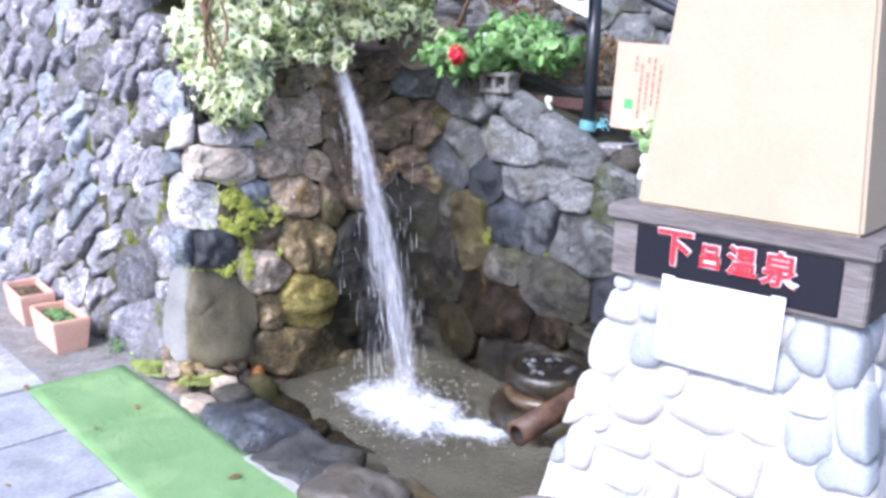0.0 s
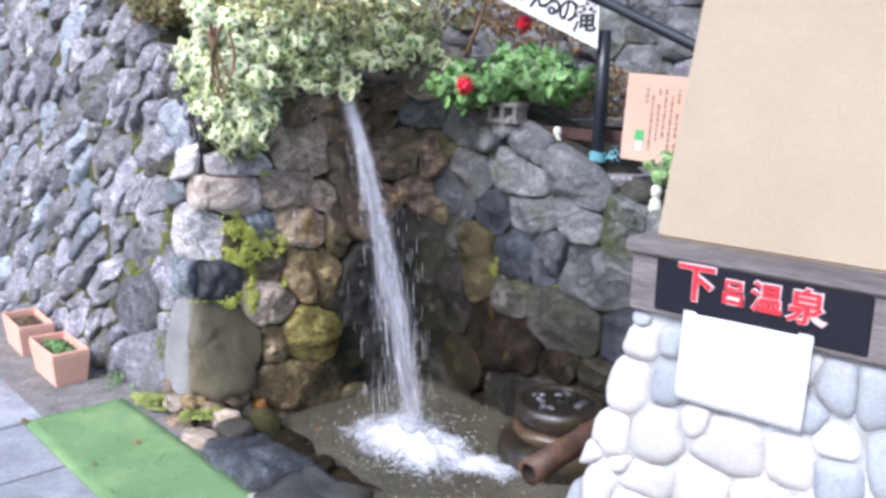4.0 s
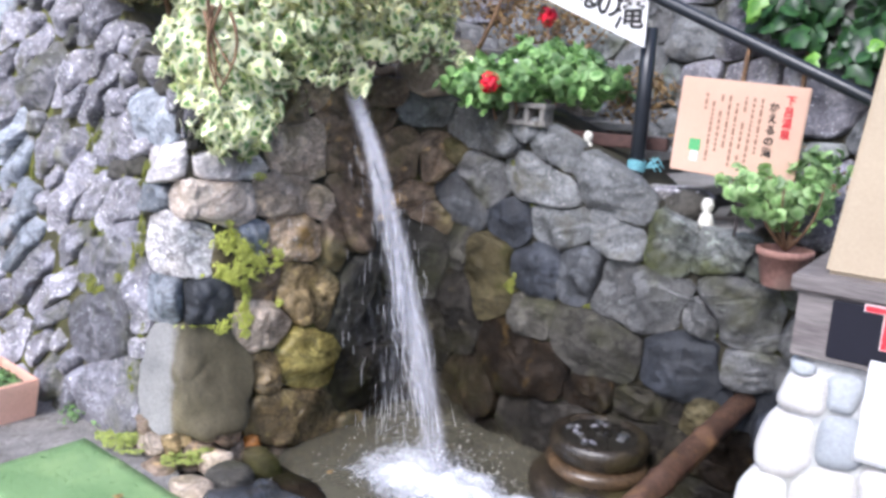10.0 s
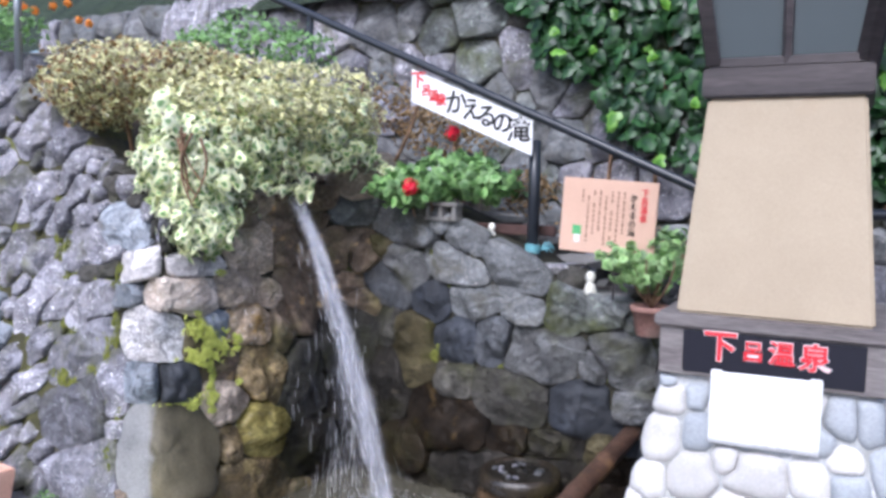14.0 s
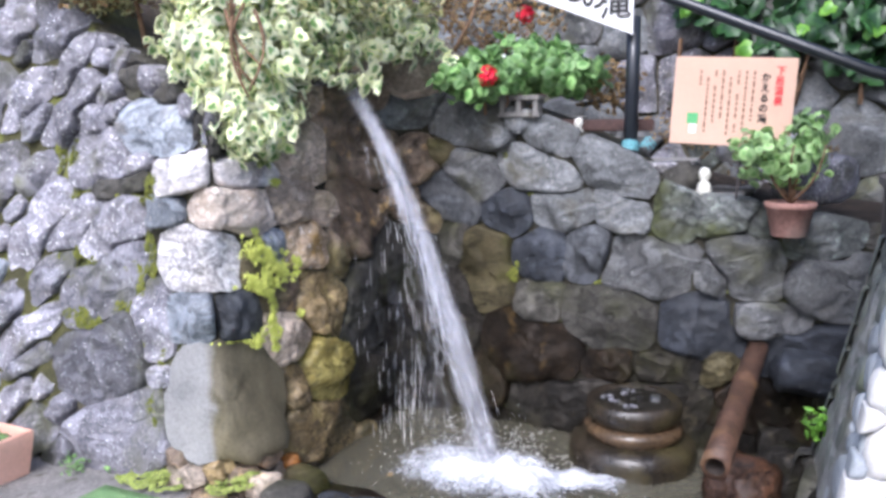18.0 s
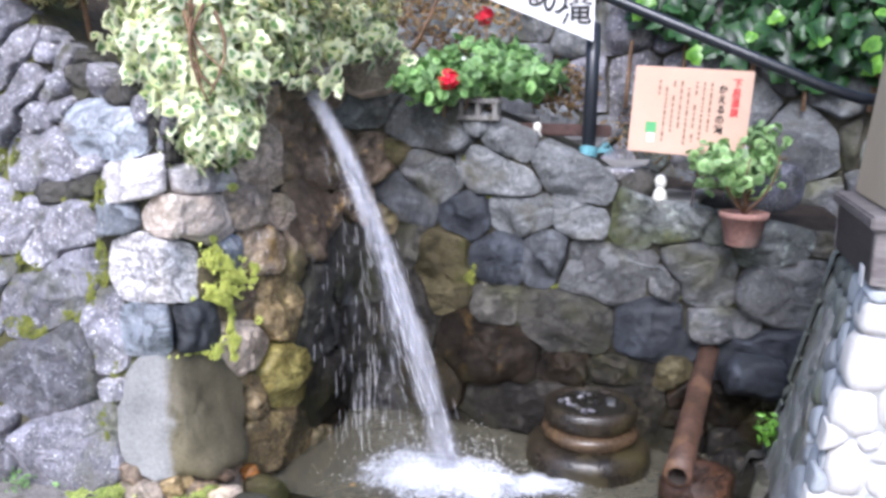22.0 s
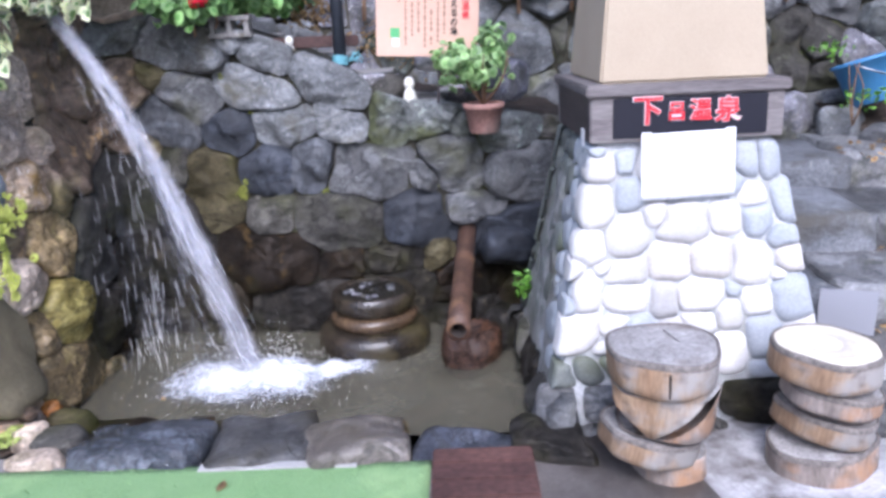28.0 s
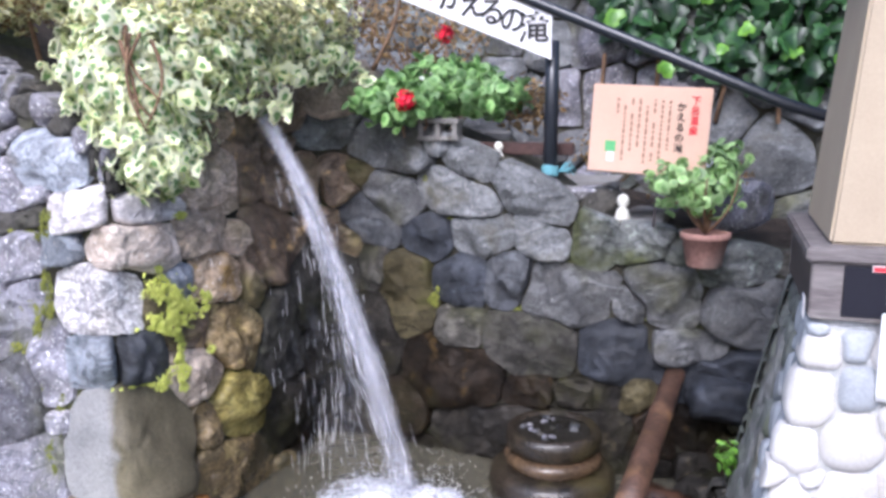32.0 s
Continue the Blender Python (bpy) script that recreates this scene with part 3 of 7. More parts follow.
def lathe(name, profile, material, parent=None, at=(0, 0, 0), sides=32, wobble=0.0, label="", seed=0.0):
    """Turned from a profile of radius and height, closed where the radius is 0."""
    verts, faces = [], []
    for r, z in profile:
        for k in range(sides):
            w = 2 * math.pi * k / sides
            rr = r * (1 + wobble * noise.noise(Vector((math.cos(w) * 1.3 + seed, math.sin(w) * 1.3, z * 4 + seed))))
            verts.append((at[0] + rr * math.cos(w), at[1] + rr * math.sin(w), at[2] + z))
    n = len(profile)
    for i in range(n - 1):
        for k in range(sides):
            faces.append((i * sides + k, i * sides + (k + 1) % sides, (i + 1) * sides + (k + 1) % sides, (i + 1) * sides + k))
    return mesh_ob(name, verts, faces, material, parent, True, label)


def boulder(name, at, size, material, parent=None, seed=0.0, rz=0.0, flat=0.0, sub=3, label="", kind="", category=""):
    """A rounded, uneven natural stone."""
    bm = bmesh.new()
    bmesh.ops.create_icosphere(bm, subdivisions=sub, radius=1)
    m = pose(*at, 0, 0, rz)
    for v in bm.verts:
        c = v.co.copy()
        k = 1 + 0.34 * noise.noise(c * 1.2 + Vector((seed * 7.1, seed, 3))) + 0.16 * abs(noise.noise(c * 2.6 + Vector((seed, 5, 1)))) + 0.06 * noise.noise(c * 7 + Vector((seed, 2, 8)))
        c = Vector([math.copysign(abs(q) ** 0.75, q) for q in c]) * k
        if flat:
            c.z = min(c.z, 1 - flat)
        v.co = m @ Vector((c.x * size[0], c.y * size[1], c.z * size[2]))
    ob = part(name, bm, material, parent, label, True)
    if kind or category:
        tagged(ob, label, category, "", kind)
    return ob


def rough_block(name, at, size, rz, material, parent, seed, wear=0.03, square=0.35, label="", power=8):
    """A hewn block on its base centre: squarish, with worn edges and an uneven face."""
    bm = bmesh.new()
    bmesh.ops.create_cube(bm, size=2)
    bmesh.ops.subdivide_edges(bm, edges=bm.edges[:], cuts=9, use_grid_fill=True)
    m = pose(*at, 0, 0, rz)
    for v in bm.verts:
        c = v.co.copy()
        k = (abs(c.x) ** power + abs(c.y) ** power + abs(c.z) ** power) ** (1 / power)
        c = c.lerp(c / max(k, 1e-6), square)
        p = Vector((c.x * size[0] / 2, c.y * size[1] / 2, (c.z + 1) * size[2] / 2))
        q = p * 4 + Vector((seed * 3.1, seed, 5))
        n = Vector((noise.noise(q), noise.noise(q + Vector((7, 1, 2))), noise.noise(q + Vector((3, 8, 4)))))
        n += 0.45 * Vector((noise.noise(q * 3.2), noise.noise(q * 3.2 + Vector((7, 1, 2))), noise.noise(q * 3.2 + Vector((3, 8, 4)))))
        v.co = m @ (p + n * wear)
    return part(name, bm, material, parent, label, True)


# ---- rubble masonry: cells between sites, each a domed stone ----


def cell(sites, i, lo, hi, gap, top=None, squat=1.0):
    """The outline of site i's share of the wall: sites are (u, z, radius, ...)."""
    u, z, r = sites[i][:3]
    reach = max(2.7 * r, r + 0.06)
    poly = [(max(lo[0], u - reach), max(lo[1], z - reach)), (min(hi[0], u + reach), max(lo[1], z - reach)),
            (min(hi[0], u + reach), min(hi[1], z + reach)), (max(lo[0], u - reach), min(hi[1], z + reach))]
    if top:
        t0, t1 = top(poly[0][0]), top(poly[1][0])
        zt = min(t0, t1) + 0.5 * abs(t0 - t1)
        if z < zt:
            k = (t1 - t0) / max(1e-6, poly[1][0] - poly[0][0])
            poly = [poly[0], poly[1], (poly[2][0], min(poly[2][1], zt + k * (poly[2][0] - u))), (poly[3][0], min(poly[3][1], zt + k * (poly[3][0] - u)))]
    for j, other in enumerate(sites):
        if j == i:
            continue
        du, dz = other[0] - u, (other[1] - z) * squat
        d2 = du * du + dz * dz
        if d2 > (reach + 2.2 * other[2] + 0.2) ** 2 or d2 < 1e-8:
            continue
        d = math.sqrt(d2)
        cut = (d2 + r * r - other[2] ** 2) / (2 * d) - gap / 2
        cut = max(cut, 0.12 * d)
        nx, nz = du / d, dz / d
        out = []
        for a, b in zip(poly, poly[1:] + poly[:1]):
            sa, sb = (a[0] - u) * nx + (a[1] - z) * squat * nz - cut, (b[0] - u) * nx + (b[1] - z) * squat * nz - cut
            if sa <= 0:
                out.append(a)
            if sa * sb < 0:
                t = sa / (sa - sb)
                out.append((a[0] + t * (b[0] - a[0]), a[1] + t * (b[1] - a[1])))
        poly = out
        if len(poly) < 3:
            return []
    return poly


def rounded(poly, times=2):
    for n in range(times):
        q = 0.25 if n else 0.1
        poly = [p for a, b in zip(poly, poly[1:] + poly[:1])
                for p in ((a[0] * (1 - q) + b[0] * q, a[1] * (1 - q) + b[1] * q), (a[0] * q + b[0] * (1 - q), a[1] * q + b[1] * (1 - q)))]
    return poly


def stone_on(place, poly, proud, material, parent, seed, rough=0.026, name="stone", back=-0.05, rounds=2, faceted=0.5):
    """A domed stone of the given outline; place(u, z, off) lays it on its wall."""
    poly = rounded(poly, rounds)
    cu, cz = sum(p[0] for p in poly) / len(poly), sum(p[1] for p in poly) / len(poly)
    rr = random.Random(seed)
    tu, tz = rr.uniform(-0.4, 0.4), rr.uniform(-0.4, 0.4)
    wide = math.sqrt(max((p[0] - cu) ** 2 + (p[1] - cz) ** 2 for p in poly))
    if rough > 0.006:
        poly = [(u + noise.noise(Vector((u * 14, z * 14, seed))) * 0.045 * wide, z + noise.noise(Vector((u * 14, z * 14, seed + 9))) * 0.045 * wide) for u, z in poly]
    hewn = rough > 0.006
    rings = ((1.0, back / proud), (1.0, 0.3), (0.985, 0.66), (0.94, 0.88), (0.85, 0.96), (0.72, 0.99), (0.58, 1.0), (0.44, 1.0), (0.3, 1.0), (0.15, 1.0)) if hewn else ((1.0, back / proud), (1.0, 0.05), (0.93, 0.55), (0.8, 0.85), (0.5, 0.98), (0.2, 1.0))
    facets = [(rr.uniform(0, 6.283), rr.uniform(0.2, 0.75), rr.uniform(0.05, 0.5)) for _ in range(4)] if hewn else []
    n, verts, faces = len(poly), [], []
    for s, h in rings:
        for u, z in poly:
            pu, pz = cu + (u - cu) * s, cz + (z - cz) * s
            off = proud * h + (tu * (pu - cu) + tz * (pz - cz)) * faceted * (1 if h > 0 else 0)
            if h > 0:
                for fa, fs, fd in facets:
                    off -= max(0.0, (pu - cu) * math.cos(fa) + (pz - cz) * math.sin(fa) - fd * wide) * fs
                if hewn:
                    g = Vector((pu * 16, pz * 16, seed * 2.3))
                    off += 0.011 * (0.5 - abs(noise.noise(g)) * 2) + 0.008 * noise.noise(g * 2.7)
                off = max(off, 0.3 * proud)
            v = place(pu, pz, off)
            if h > 0:
                q = Vector(v) * 7 + Vector((seed * 1.7, 0, seed))
                v = v + Vector((noise.noise(q), noise.noise(q + Vector((9, 1, 4))), noise.noise(q + Vector((2, 8, 5))))) * rough
            verts.append(v)
    m = len(verts) // n
    for i in range(m - 1):
        for k in range(n):
            faces.append((i * n + k, i * n + (k + 1) % n, (i + 1) * n + (k + 1) % n, (i + 1) * n + k))
    verts.append(place(cu, cz, proud) + Vector((0, 0, 0)))
    faces += [((m - 1) * n + k, (m - 1) * n + (k + 1) % n, len(verts) - 1) for k in range(n)]
    return mesh_ob(name, verts, faces, material, parent)


def fill_sites(sites, lo, hi, size, spread, tones, rnd, top=None, tries=4000):
    """Adds stones at random wherever none stands yet."""
    for _ in range(tries):
        u, z = rnd.uniform(lo[0], hi[0]), rnd.uniform(lo[1], hi[1])
        if top and z > top(u):
            continue
        r = size * rnd.uniform(1 - spread, 1 + spread)
        if all((u - s[0]) ** 2 + (z - s[1]) ** 2 > (0.85 * (r + s[2])) ** 2 for s in sites):
            sites.append((u, z, r, rnd.choice(tones)))
    return sites


# ---- the line of the rubble wall: left run, nose, alcove of the fall, right run ----
LINE = [(-6.0, 7.0), (-3.4, 4.81), (-1.9, 3.56), (-1.42, 3.16), (-1.15, 2.94), (-0.97, 3.0), (-0.82, 3.14), (-0.62, 3.34),
        (-0.36, 3.66), (-0.22, 3.72), (-0.08, 3.6), (0.12, 3.38), (0.45, 3.04), (0.8, 2.8), (1.3, 2.55), (1.9, 2.25)]


def glide(points, n=12):
    P = [np.array(p, float) for p in points]
    P = [2 * P[0] - P[1]] + P + [2 * P[-1] - P[-2]]
    out = []
    for i in range(1, len(P) - 2):
        a, b, c, d = P[i - 1 : i + 3]
        for k in range(n):
            t = k / n
            out.append(0.5 * (2 * b + (c - a) * t + (2 * a - 5 * b + 4 * c - d) * t * t + (3 * b - a - 3 * c + d) * t**3))
    return np.array(out + [P[-2]])


CURVE = glide(LINE)
ALONG = np.r_[0, np.cumsum(np.hypot(*np.diff(CURVE, axis=0).T))]
ALONG = ALONG - ALONG[48]


def wall_base(u):
    return np.array([np.interp(u, ALONG, CURVE[:, 0]), np.interp(u, ALONG, CURVE[:, 1])])


def wall_normal(u):
    u = min(max(u, ALONG[0] + 0.1), ALONG[-1] - 0.1)
    d = wall_base(u + 0.06) - wall_base(u - 0.06)
    d = d / np.hypot(*d)
    return np.array([d[1], -d[0]])


def on_wall(u, z, off=0.0):
    lean = np.interp(u, [-3, -0.6, 0, 0.35, 0.7, 1.2, 3.5], [0.2, 0.2, 0.12, 0.13, 0.12, 0.05, 0.06])
    b = wall_base(u) + wall_normal(u) * (off - lean * z)
    return Vector((b[0], b[1], z))


def wall_top(u):
    return float(np.interp(u, [-7, -2.5, -1.2, -0.6, 0.0, 0.9, 1.4, 1.75, 1.95, 2.2, 2.33, 2.43, 2.7, 3.2, 3.6], [2.4, 2.2, 2.05, 1.55, 1.3, 1.4, 1.42, 1.3, 1.23, 1.13, 1.06, 0.97, 0.94, 0.84, 0.8]))


# Stones that can be told apart: along the wall, height, width, tall, slant, kind.
NOSE = [(-0.03, 0.78, 0.5, 0.21, 0, "w"), (0.13, 0.95, 0.54, 0.16, -5, "t"), (-0.26, 0.93, 0.18, 0.11, -3, "b"), (-0.11, 1.07, 0.46, 0.13, 4, "p"), (0.29, 1.06, 0.34, 0.1, -2, "p"), (-0.08, 0.58, 0.24, 0.17, 6, "b"),
        (0.16, 0.575, 0.23, 0.15, -10, "s"), (-0.27, 0.56, 0.13, 0.3, 12, "g"), (0.06, 0.3, 0.48, 0.4, 0, "G"), (-0.51, 0.67, 0.46, 0.2, 35, "d"), (-0.5, 0.86, 0.36, 0.18, 27, "g"),
        (-0.53, 0.37, 0.37, 0.26, 22, "d"), (-0.41, 0.13, 0.44, 0.26, 20, "d"), (-0.33, 1.21, 0.38, 0.15, 4, "b"), (-0.59, 1.12, 0.3, 0.17, 9, "g")]
FLANK = [(0.53, 0.94, 0.26, 0.16, -10, "v"), (0.38, 0.79, 0.13, 0.13, -17, "b"), (0.6, 0.77, 0.24, 0.19, -8, "T"), (0.4, 0.45, 0.26, 0.19, -14, "v"), (0.58, 0.27, 0.3, 0.25, -15, "y"), (0.4, 0.62, 0.2, 0.15, -13, "x"), (0.57, 0.55, 0.2, 0.22, -13, "R"),
         (0.73, 0.52, 0.14, 0.3, -12, "R"), (0.27, 0.74, 0.14, 0.15, -15, "o"), (0.62, 1.11, 0.26, 0.19, -4, "v"), (0.89, 1.22, 0.22, 0.2, -2, "x"), (0.5, 0.08, 0.4, 0.24, -15, "R"), (0.41, 0.25, 0.12, 0.2, -10, "R")]
# kinds darken towards the foot: wet stone plus shade painted into its tone
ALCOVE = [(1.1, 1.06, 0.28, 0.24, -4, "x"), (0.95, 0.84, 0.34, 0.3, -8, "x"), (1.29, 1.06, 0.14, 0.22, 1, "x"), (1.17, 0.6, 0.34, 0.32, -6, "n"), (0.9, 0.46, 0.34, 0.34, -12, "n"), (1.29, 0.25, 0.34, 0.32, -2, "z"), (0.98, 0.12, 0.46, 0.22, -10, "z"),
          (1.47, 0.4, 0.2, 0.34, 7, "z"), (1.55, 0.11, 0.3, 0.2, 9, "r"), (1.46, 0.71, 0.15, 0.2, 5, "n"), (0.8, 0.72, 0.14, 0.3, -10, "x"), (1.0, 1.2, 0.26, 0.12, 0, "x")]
TOPS = [(1.27, 1.33, 0.18, 0.22, 0, "m"), (1.52, 1.21, 0.38, 0.17, -6, "c"), (1.37, 1.11, 0.14, 0.12, 2, "o"), (1.54, 1.01, 0.26, 0.17, -21, "q"), (1.42, 0.89, 0.3, 0.17, -37, "s"), (1.71, 0.84, 0.21, 0.17, -4, "k"), (1.75, 1.25, 0.12, 0.12, 1, "c"), (1.9, 1.17, 0.24, 0.12, -22, "c"),
        (1.84, 1.03, 0.33, 0.14, -16, "c"), (2.16, 1.04, 0.38, 0.15, -32, "c"), (1.96, 0.86, 0.28, 0.15, 4, "c"), (2.22, 0.87, 0.24, 0.16, -17, "c"), (2.42, 0.88, 0.16, 0.24, -14, "m"), (2.61, 0.89, 0.18, 0.17, 1, "m"), (2.94, 0.76, 0.24, 0.11, 1, "m"), (2.76, 0.83, 0.13, 0.11, 1, "m")]
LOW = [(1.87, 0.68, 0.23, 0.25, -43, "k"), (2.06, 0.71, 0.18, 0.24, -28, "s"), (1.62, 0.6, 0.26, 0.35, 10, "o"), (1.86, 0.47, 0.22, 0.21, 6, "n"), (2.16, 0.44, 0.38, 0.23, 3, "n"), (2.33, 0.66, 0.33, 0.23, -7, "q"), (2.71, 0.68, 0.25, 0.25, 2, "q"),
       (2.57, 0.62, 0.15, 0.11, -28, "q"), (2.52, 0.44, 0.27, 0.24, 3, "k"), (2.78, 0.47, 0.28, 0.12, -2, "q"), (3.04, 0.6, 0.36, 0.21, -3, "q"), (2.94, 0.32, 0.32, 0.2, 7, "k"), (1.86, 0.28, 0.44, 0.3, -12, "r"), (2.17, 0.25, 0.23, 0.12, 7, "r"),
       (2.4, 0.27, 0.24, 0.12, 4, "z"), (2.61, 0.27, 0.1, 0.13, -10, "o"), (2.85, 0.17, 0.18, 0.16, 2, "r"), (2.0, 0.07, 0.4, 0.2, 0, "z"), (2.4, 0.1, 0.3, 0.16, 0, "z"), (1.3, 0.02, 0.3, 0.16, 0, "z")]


def nearness(arr, u, z, power=4.5):
    """How far each point lies out from each stone's middle, in that stone's own size."""
    du, dz = u[..., None] - arr[:, 0], z[..., None] - arr[:, 1]
    c, s = np.cos(arr[:, 4]), np.sin(arr[:, 4])
    x, y = np.abs(du * c + dz * s) / (arr[:, 2] / 2), np.abs(dz * c - du * s) / (arr[:, 3] / 2)
    return (x**power + y**power) ** (1 / power)


def as_array(stones):
    return np.array([(s[0], s[1], s[2], s[3], radians(s[4])) for s in stones])


def scatter(stones, lo, hi, wide, tall, slant, tones, rnd, top, tries=3000, clear=0.95, turn=18):
    """Adds stones at random wherever none stands yet."""
    arr = as_array(stones)
    for _ in range(tries):
        u, z = rnd.uniform(lo[0], hi[0]), rnd.uniform(lo[1], hi[1])
        if z > top(u):
            continue
        w, h, a = wide * rnd.uniform(0.7, 1.3), tall * rnd.uniform(0.75, 1.25), slant + rnd.uniform(-turn, turn)
        c, s = math.cos(radians(a)), math.sin(radians(a))
        pts = [(0, 0), (0.42 * w * c, 0.42 * w * s), (-0.42 * w * c, -0.42 * w * s), (-0.42 * h * s, 0.42 * h * c), (0.42 * h * s, -0.42 * h * c)]
        near = nearness(arr, np.array([u + p[0] for p in pts]), np.array([z + p[1] for p in pts]))
        if near.min() > clear:
            stones.append((u, z, w, h, a, rnd.choice(tones)))
            arr = np.vstack([arr, as_array(stones[-1:])])
    return stones


def outline(arr, i, top, low, gap, rays=40, grow=2.1, power=4.5, hewn=3):
    """The share of the wall nearest to stone i, as a ring round its middle."""
    u0, z0 = arr[i, 0], arr[i, 1]
    close = np.hypot(arr[:, 0] - u0, arr[:, 1] - z0) < 0.9
    close[i] = False
    others, me = arr[close], arr[i : i + 1]
    a = np.linspace(0, 2 * np.pi, rays, endpoint=False)
    d = np.linspace(0.01, 0.46, 92)
    U, Z = u0 + np.outer(np.cos(a), d), z0 + np.outer(np.sin(a), d)
    mine = nearness(me, U, Z, power)[..., 0]
    rest = nearness(others, U, Z, power).min(-1) if len(others) else mine * 0 + 9
    out = (mine > rest) | (mine > grow) | (Z > np.interp(U, *top)) | (Z < low)
    first = np.where(out.any(1), out.argmax(1), len(d) - 1)
    r = np.maximum(d[first] - gap, 0.012)
    r = (r * 4 + np.roll(r, 1) + np.roll(r, -1)) / 6
    rr = random.Random(int(u0 * 1000) * 31 + int(z0 * 1000))
    for _ in range(hewn):
        th = rr.uniform(0, 6.283)
        c = np.cos(a - th)
        lim = (r * c).max() * rr.uniform(0.9, 0.99)
        r = np.where(r * c > lim, lim / np.maximum(c, 0.05), r)
    return [(u0 + math.cos(t) * q, z0 + math.sin(t) * q) for t, q in zip(a, r)]


def joint_sheet(name, place, u0, u1, z0, top, parent, du=0.06, off=-0.012, material=None):
    """The earth and moss that show between the stones, with thickness behind."""
    us = np.arange(u0, u1 + du, du)
    rows = 14
    verts, faces = [], []
    for u in us:
        for k in range(rows + 1):
            z = z0 + (top(u) - 0.02 - z0) * k / rows
            verts.append(place(u, z, off + 0.014 * noise.noise(Vector((u * 7, z * 7, 1)))))
        verts.append(place(u, top(u) - 0.02, -0.35))
        verts.append(place(u, z0, -0.35))
    w = rows + 3
    for i in range(len(us) - 1):
        for k in range(w):
            a, b = i * w + k, i * w + (k + 1) % w
            faces.append((a, a + w, b + w, b))
    return mesh_ob(name, verts, faces, material or M_JOINT, parent, smooth=False)


TOPLINE = (np.arange(-7, 3.7, 0.1), np.array([wall_top(u) for u in np.arange(-7, 3.7, 0.1)]))


def rubble_wall(name, label, stones, u0, u1, z0, proud, gap=0.004, joint=None, fill=-0.012):
    root = thing(name, label, "stone wall", kind="structure")
    joint_sheet("joint_fill", on_wall, u0, u1, z0, wall_top, root, off=fill, material=joint)
    arr = as_array(stones)
    for i, s in enumerate(stones):
        if u0 <= s[0] < u1:
            stone_on(on_wall, outline(arr, i, TOPLINE, z0, gap, power=3.4 if s[0] > 1.2 else 4.5, grow=3.0, hewn=1 if s[0] > 1.2 else 4), proud * (0.75 + 0.5 * ((i * 37) % 11) / 10) * (0.6 + 2.2 * math.sqrt(s[2] * s[3]) / 2), STONE[s[5]], root, i + 1, 0.013, rounds=0)
    return root


def rubble_cells(name, label, sites, u0, u1, z0, ztop, proud, gap, place, top):
    root = thing(name, label, "stone wall", kind="structure")
    joint_sheet("joint_fill", place, u0, u1, z0, top, root)
    for i, s in enumerate(sites):
        poly = cell(sites, i, (u0, z0), (u1, ztop), gap, top)
        if len(poly) >= 3:
            stone_on(place, poly, proud * (0.75 + 0.5 * ((i * 37) % 11) / 10) * (0.6 + 2.5 * s[2]), STONE[s[3]], root, i + 1)
    return root


rnd = random.Random(11)
stones = NOSE + FLANK + ALCOVE + TOPS + LOW
scatter(stones, (-6.8, 0.0), (-0.62, 2.4), 0.33, 0.15, 44, "gdgdgdgb", rnd, wall_top, 6000, 0.95, 12)
scatter(stones, (-6.8, 0.0), (-0.62, 2.4), 0.2, 0.1, 44, "gdgd", rnd, wall_top, 4000, 1.0, 12)
scatter(stones, (0.45, 0.75), (0.78, 1.4), 0.18, 0.13, 0, "v", rnd, wall_top, 300)
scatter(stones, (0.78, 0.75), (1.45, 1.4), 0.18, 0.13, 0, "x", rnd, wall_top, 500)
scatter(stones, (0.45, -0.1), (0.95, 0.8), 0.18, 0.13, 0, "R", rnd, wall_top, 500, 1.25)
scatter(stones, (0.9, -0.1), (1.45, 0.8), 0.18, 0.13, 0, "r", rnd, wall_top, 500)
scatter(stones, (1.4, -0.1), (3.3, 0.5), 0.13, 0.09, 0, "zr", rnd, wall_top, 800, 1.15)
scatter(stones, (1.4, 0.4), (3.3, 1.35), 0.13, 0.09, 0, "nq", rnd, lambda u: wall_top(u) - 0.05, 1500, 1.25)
scatter(stones, (-0.2, -0.1), (0.5, 0.12), 0.14, 0.09, 5, "xRvx", rnd, wall_top, 600, 0.95)
scatter(stones, (-0.7, 0.0), (0.5, 1.5), 0.12, 0.08, 10, "gng", rnd, wall_top, 1500, 1.0)
scatter(stones, (-4.0, 0.0), (-0.3, 2.3), 0.13, 0.09, 38, "ggdg", rnd, wall_top, 5000, 0.97, 25)
rubble_wall("wall_left", "tall rubble wall of grey lichened stones with mossy joints", stones, -6.8, -0.72, -0.05, 0.055, 0.012, M_JOINTMOSS, 0.002)
rubble_wall("wall_nose", "rounded corner of big pale and grey stones with bright moss", stones, -0.72, 0.62, -0.15, 0.055)
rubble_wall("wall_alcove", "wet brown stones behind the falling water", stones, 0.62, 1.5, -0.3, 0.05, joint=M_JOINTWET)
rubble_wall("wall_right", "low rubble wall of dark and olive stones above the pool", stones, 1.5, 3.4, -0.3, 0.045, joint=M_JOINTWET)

# ---- moss cushions on the nose and in the joints ----


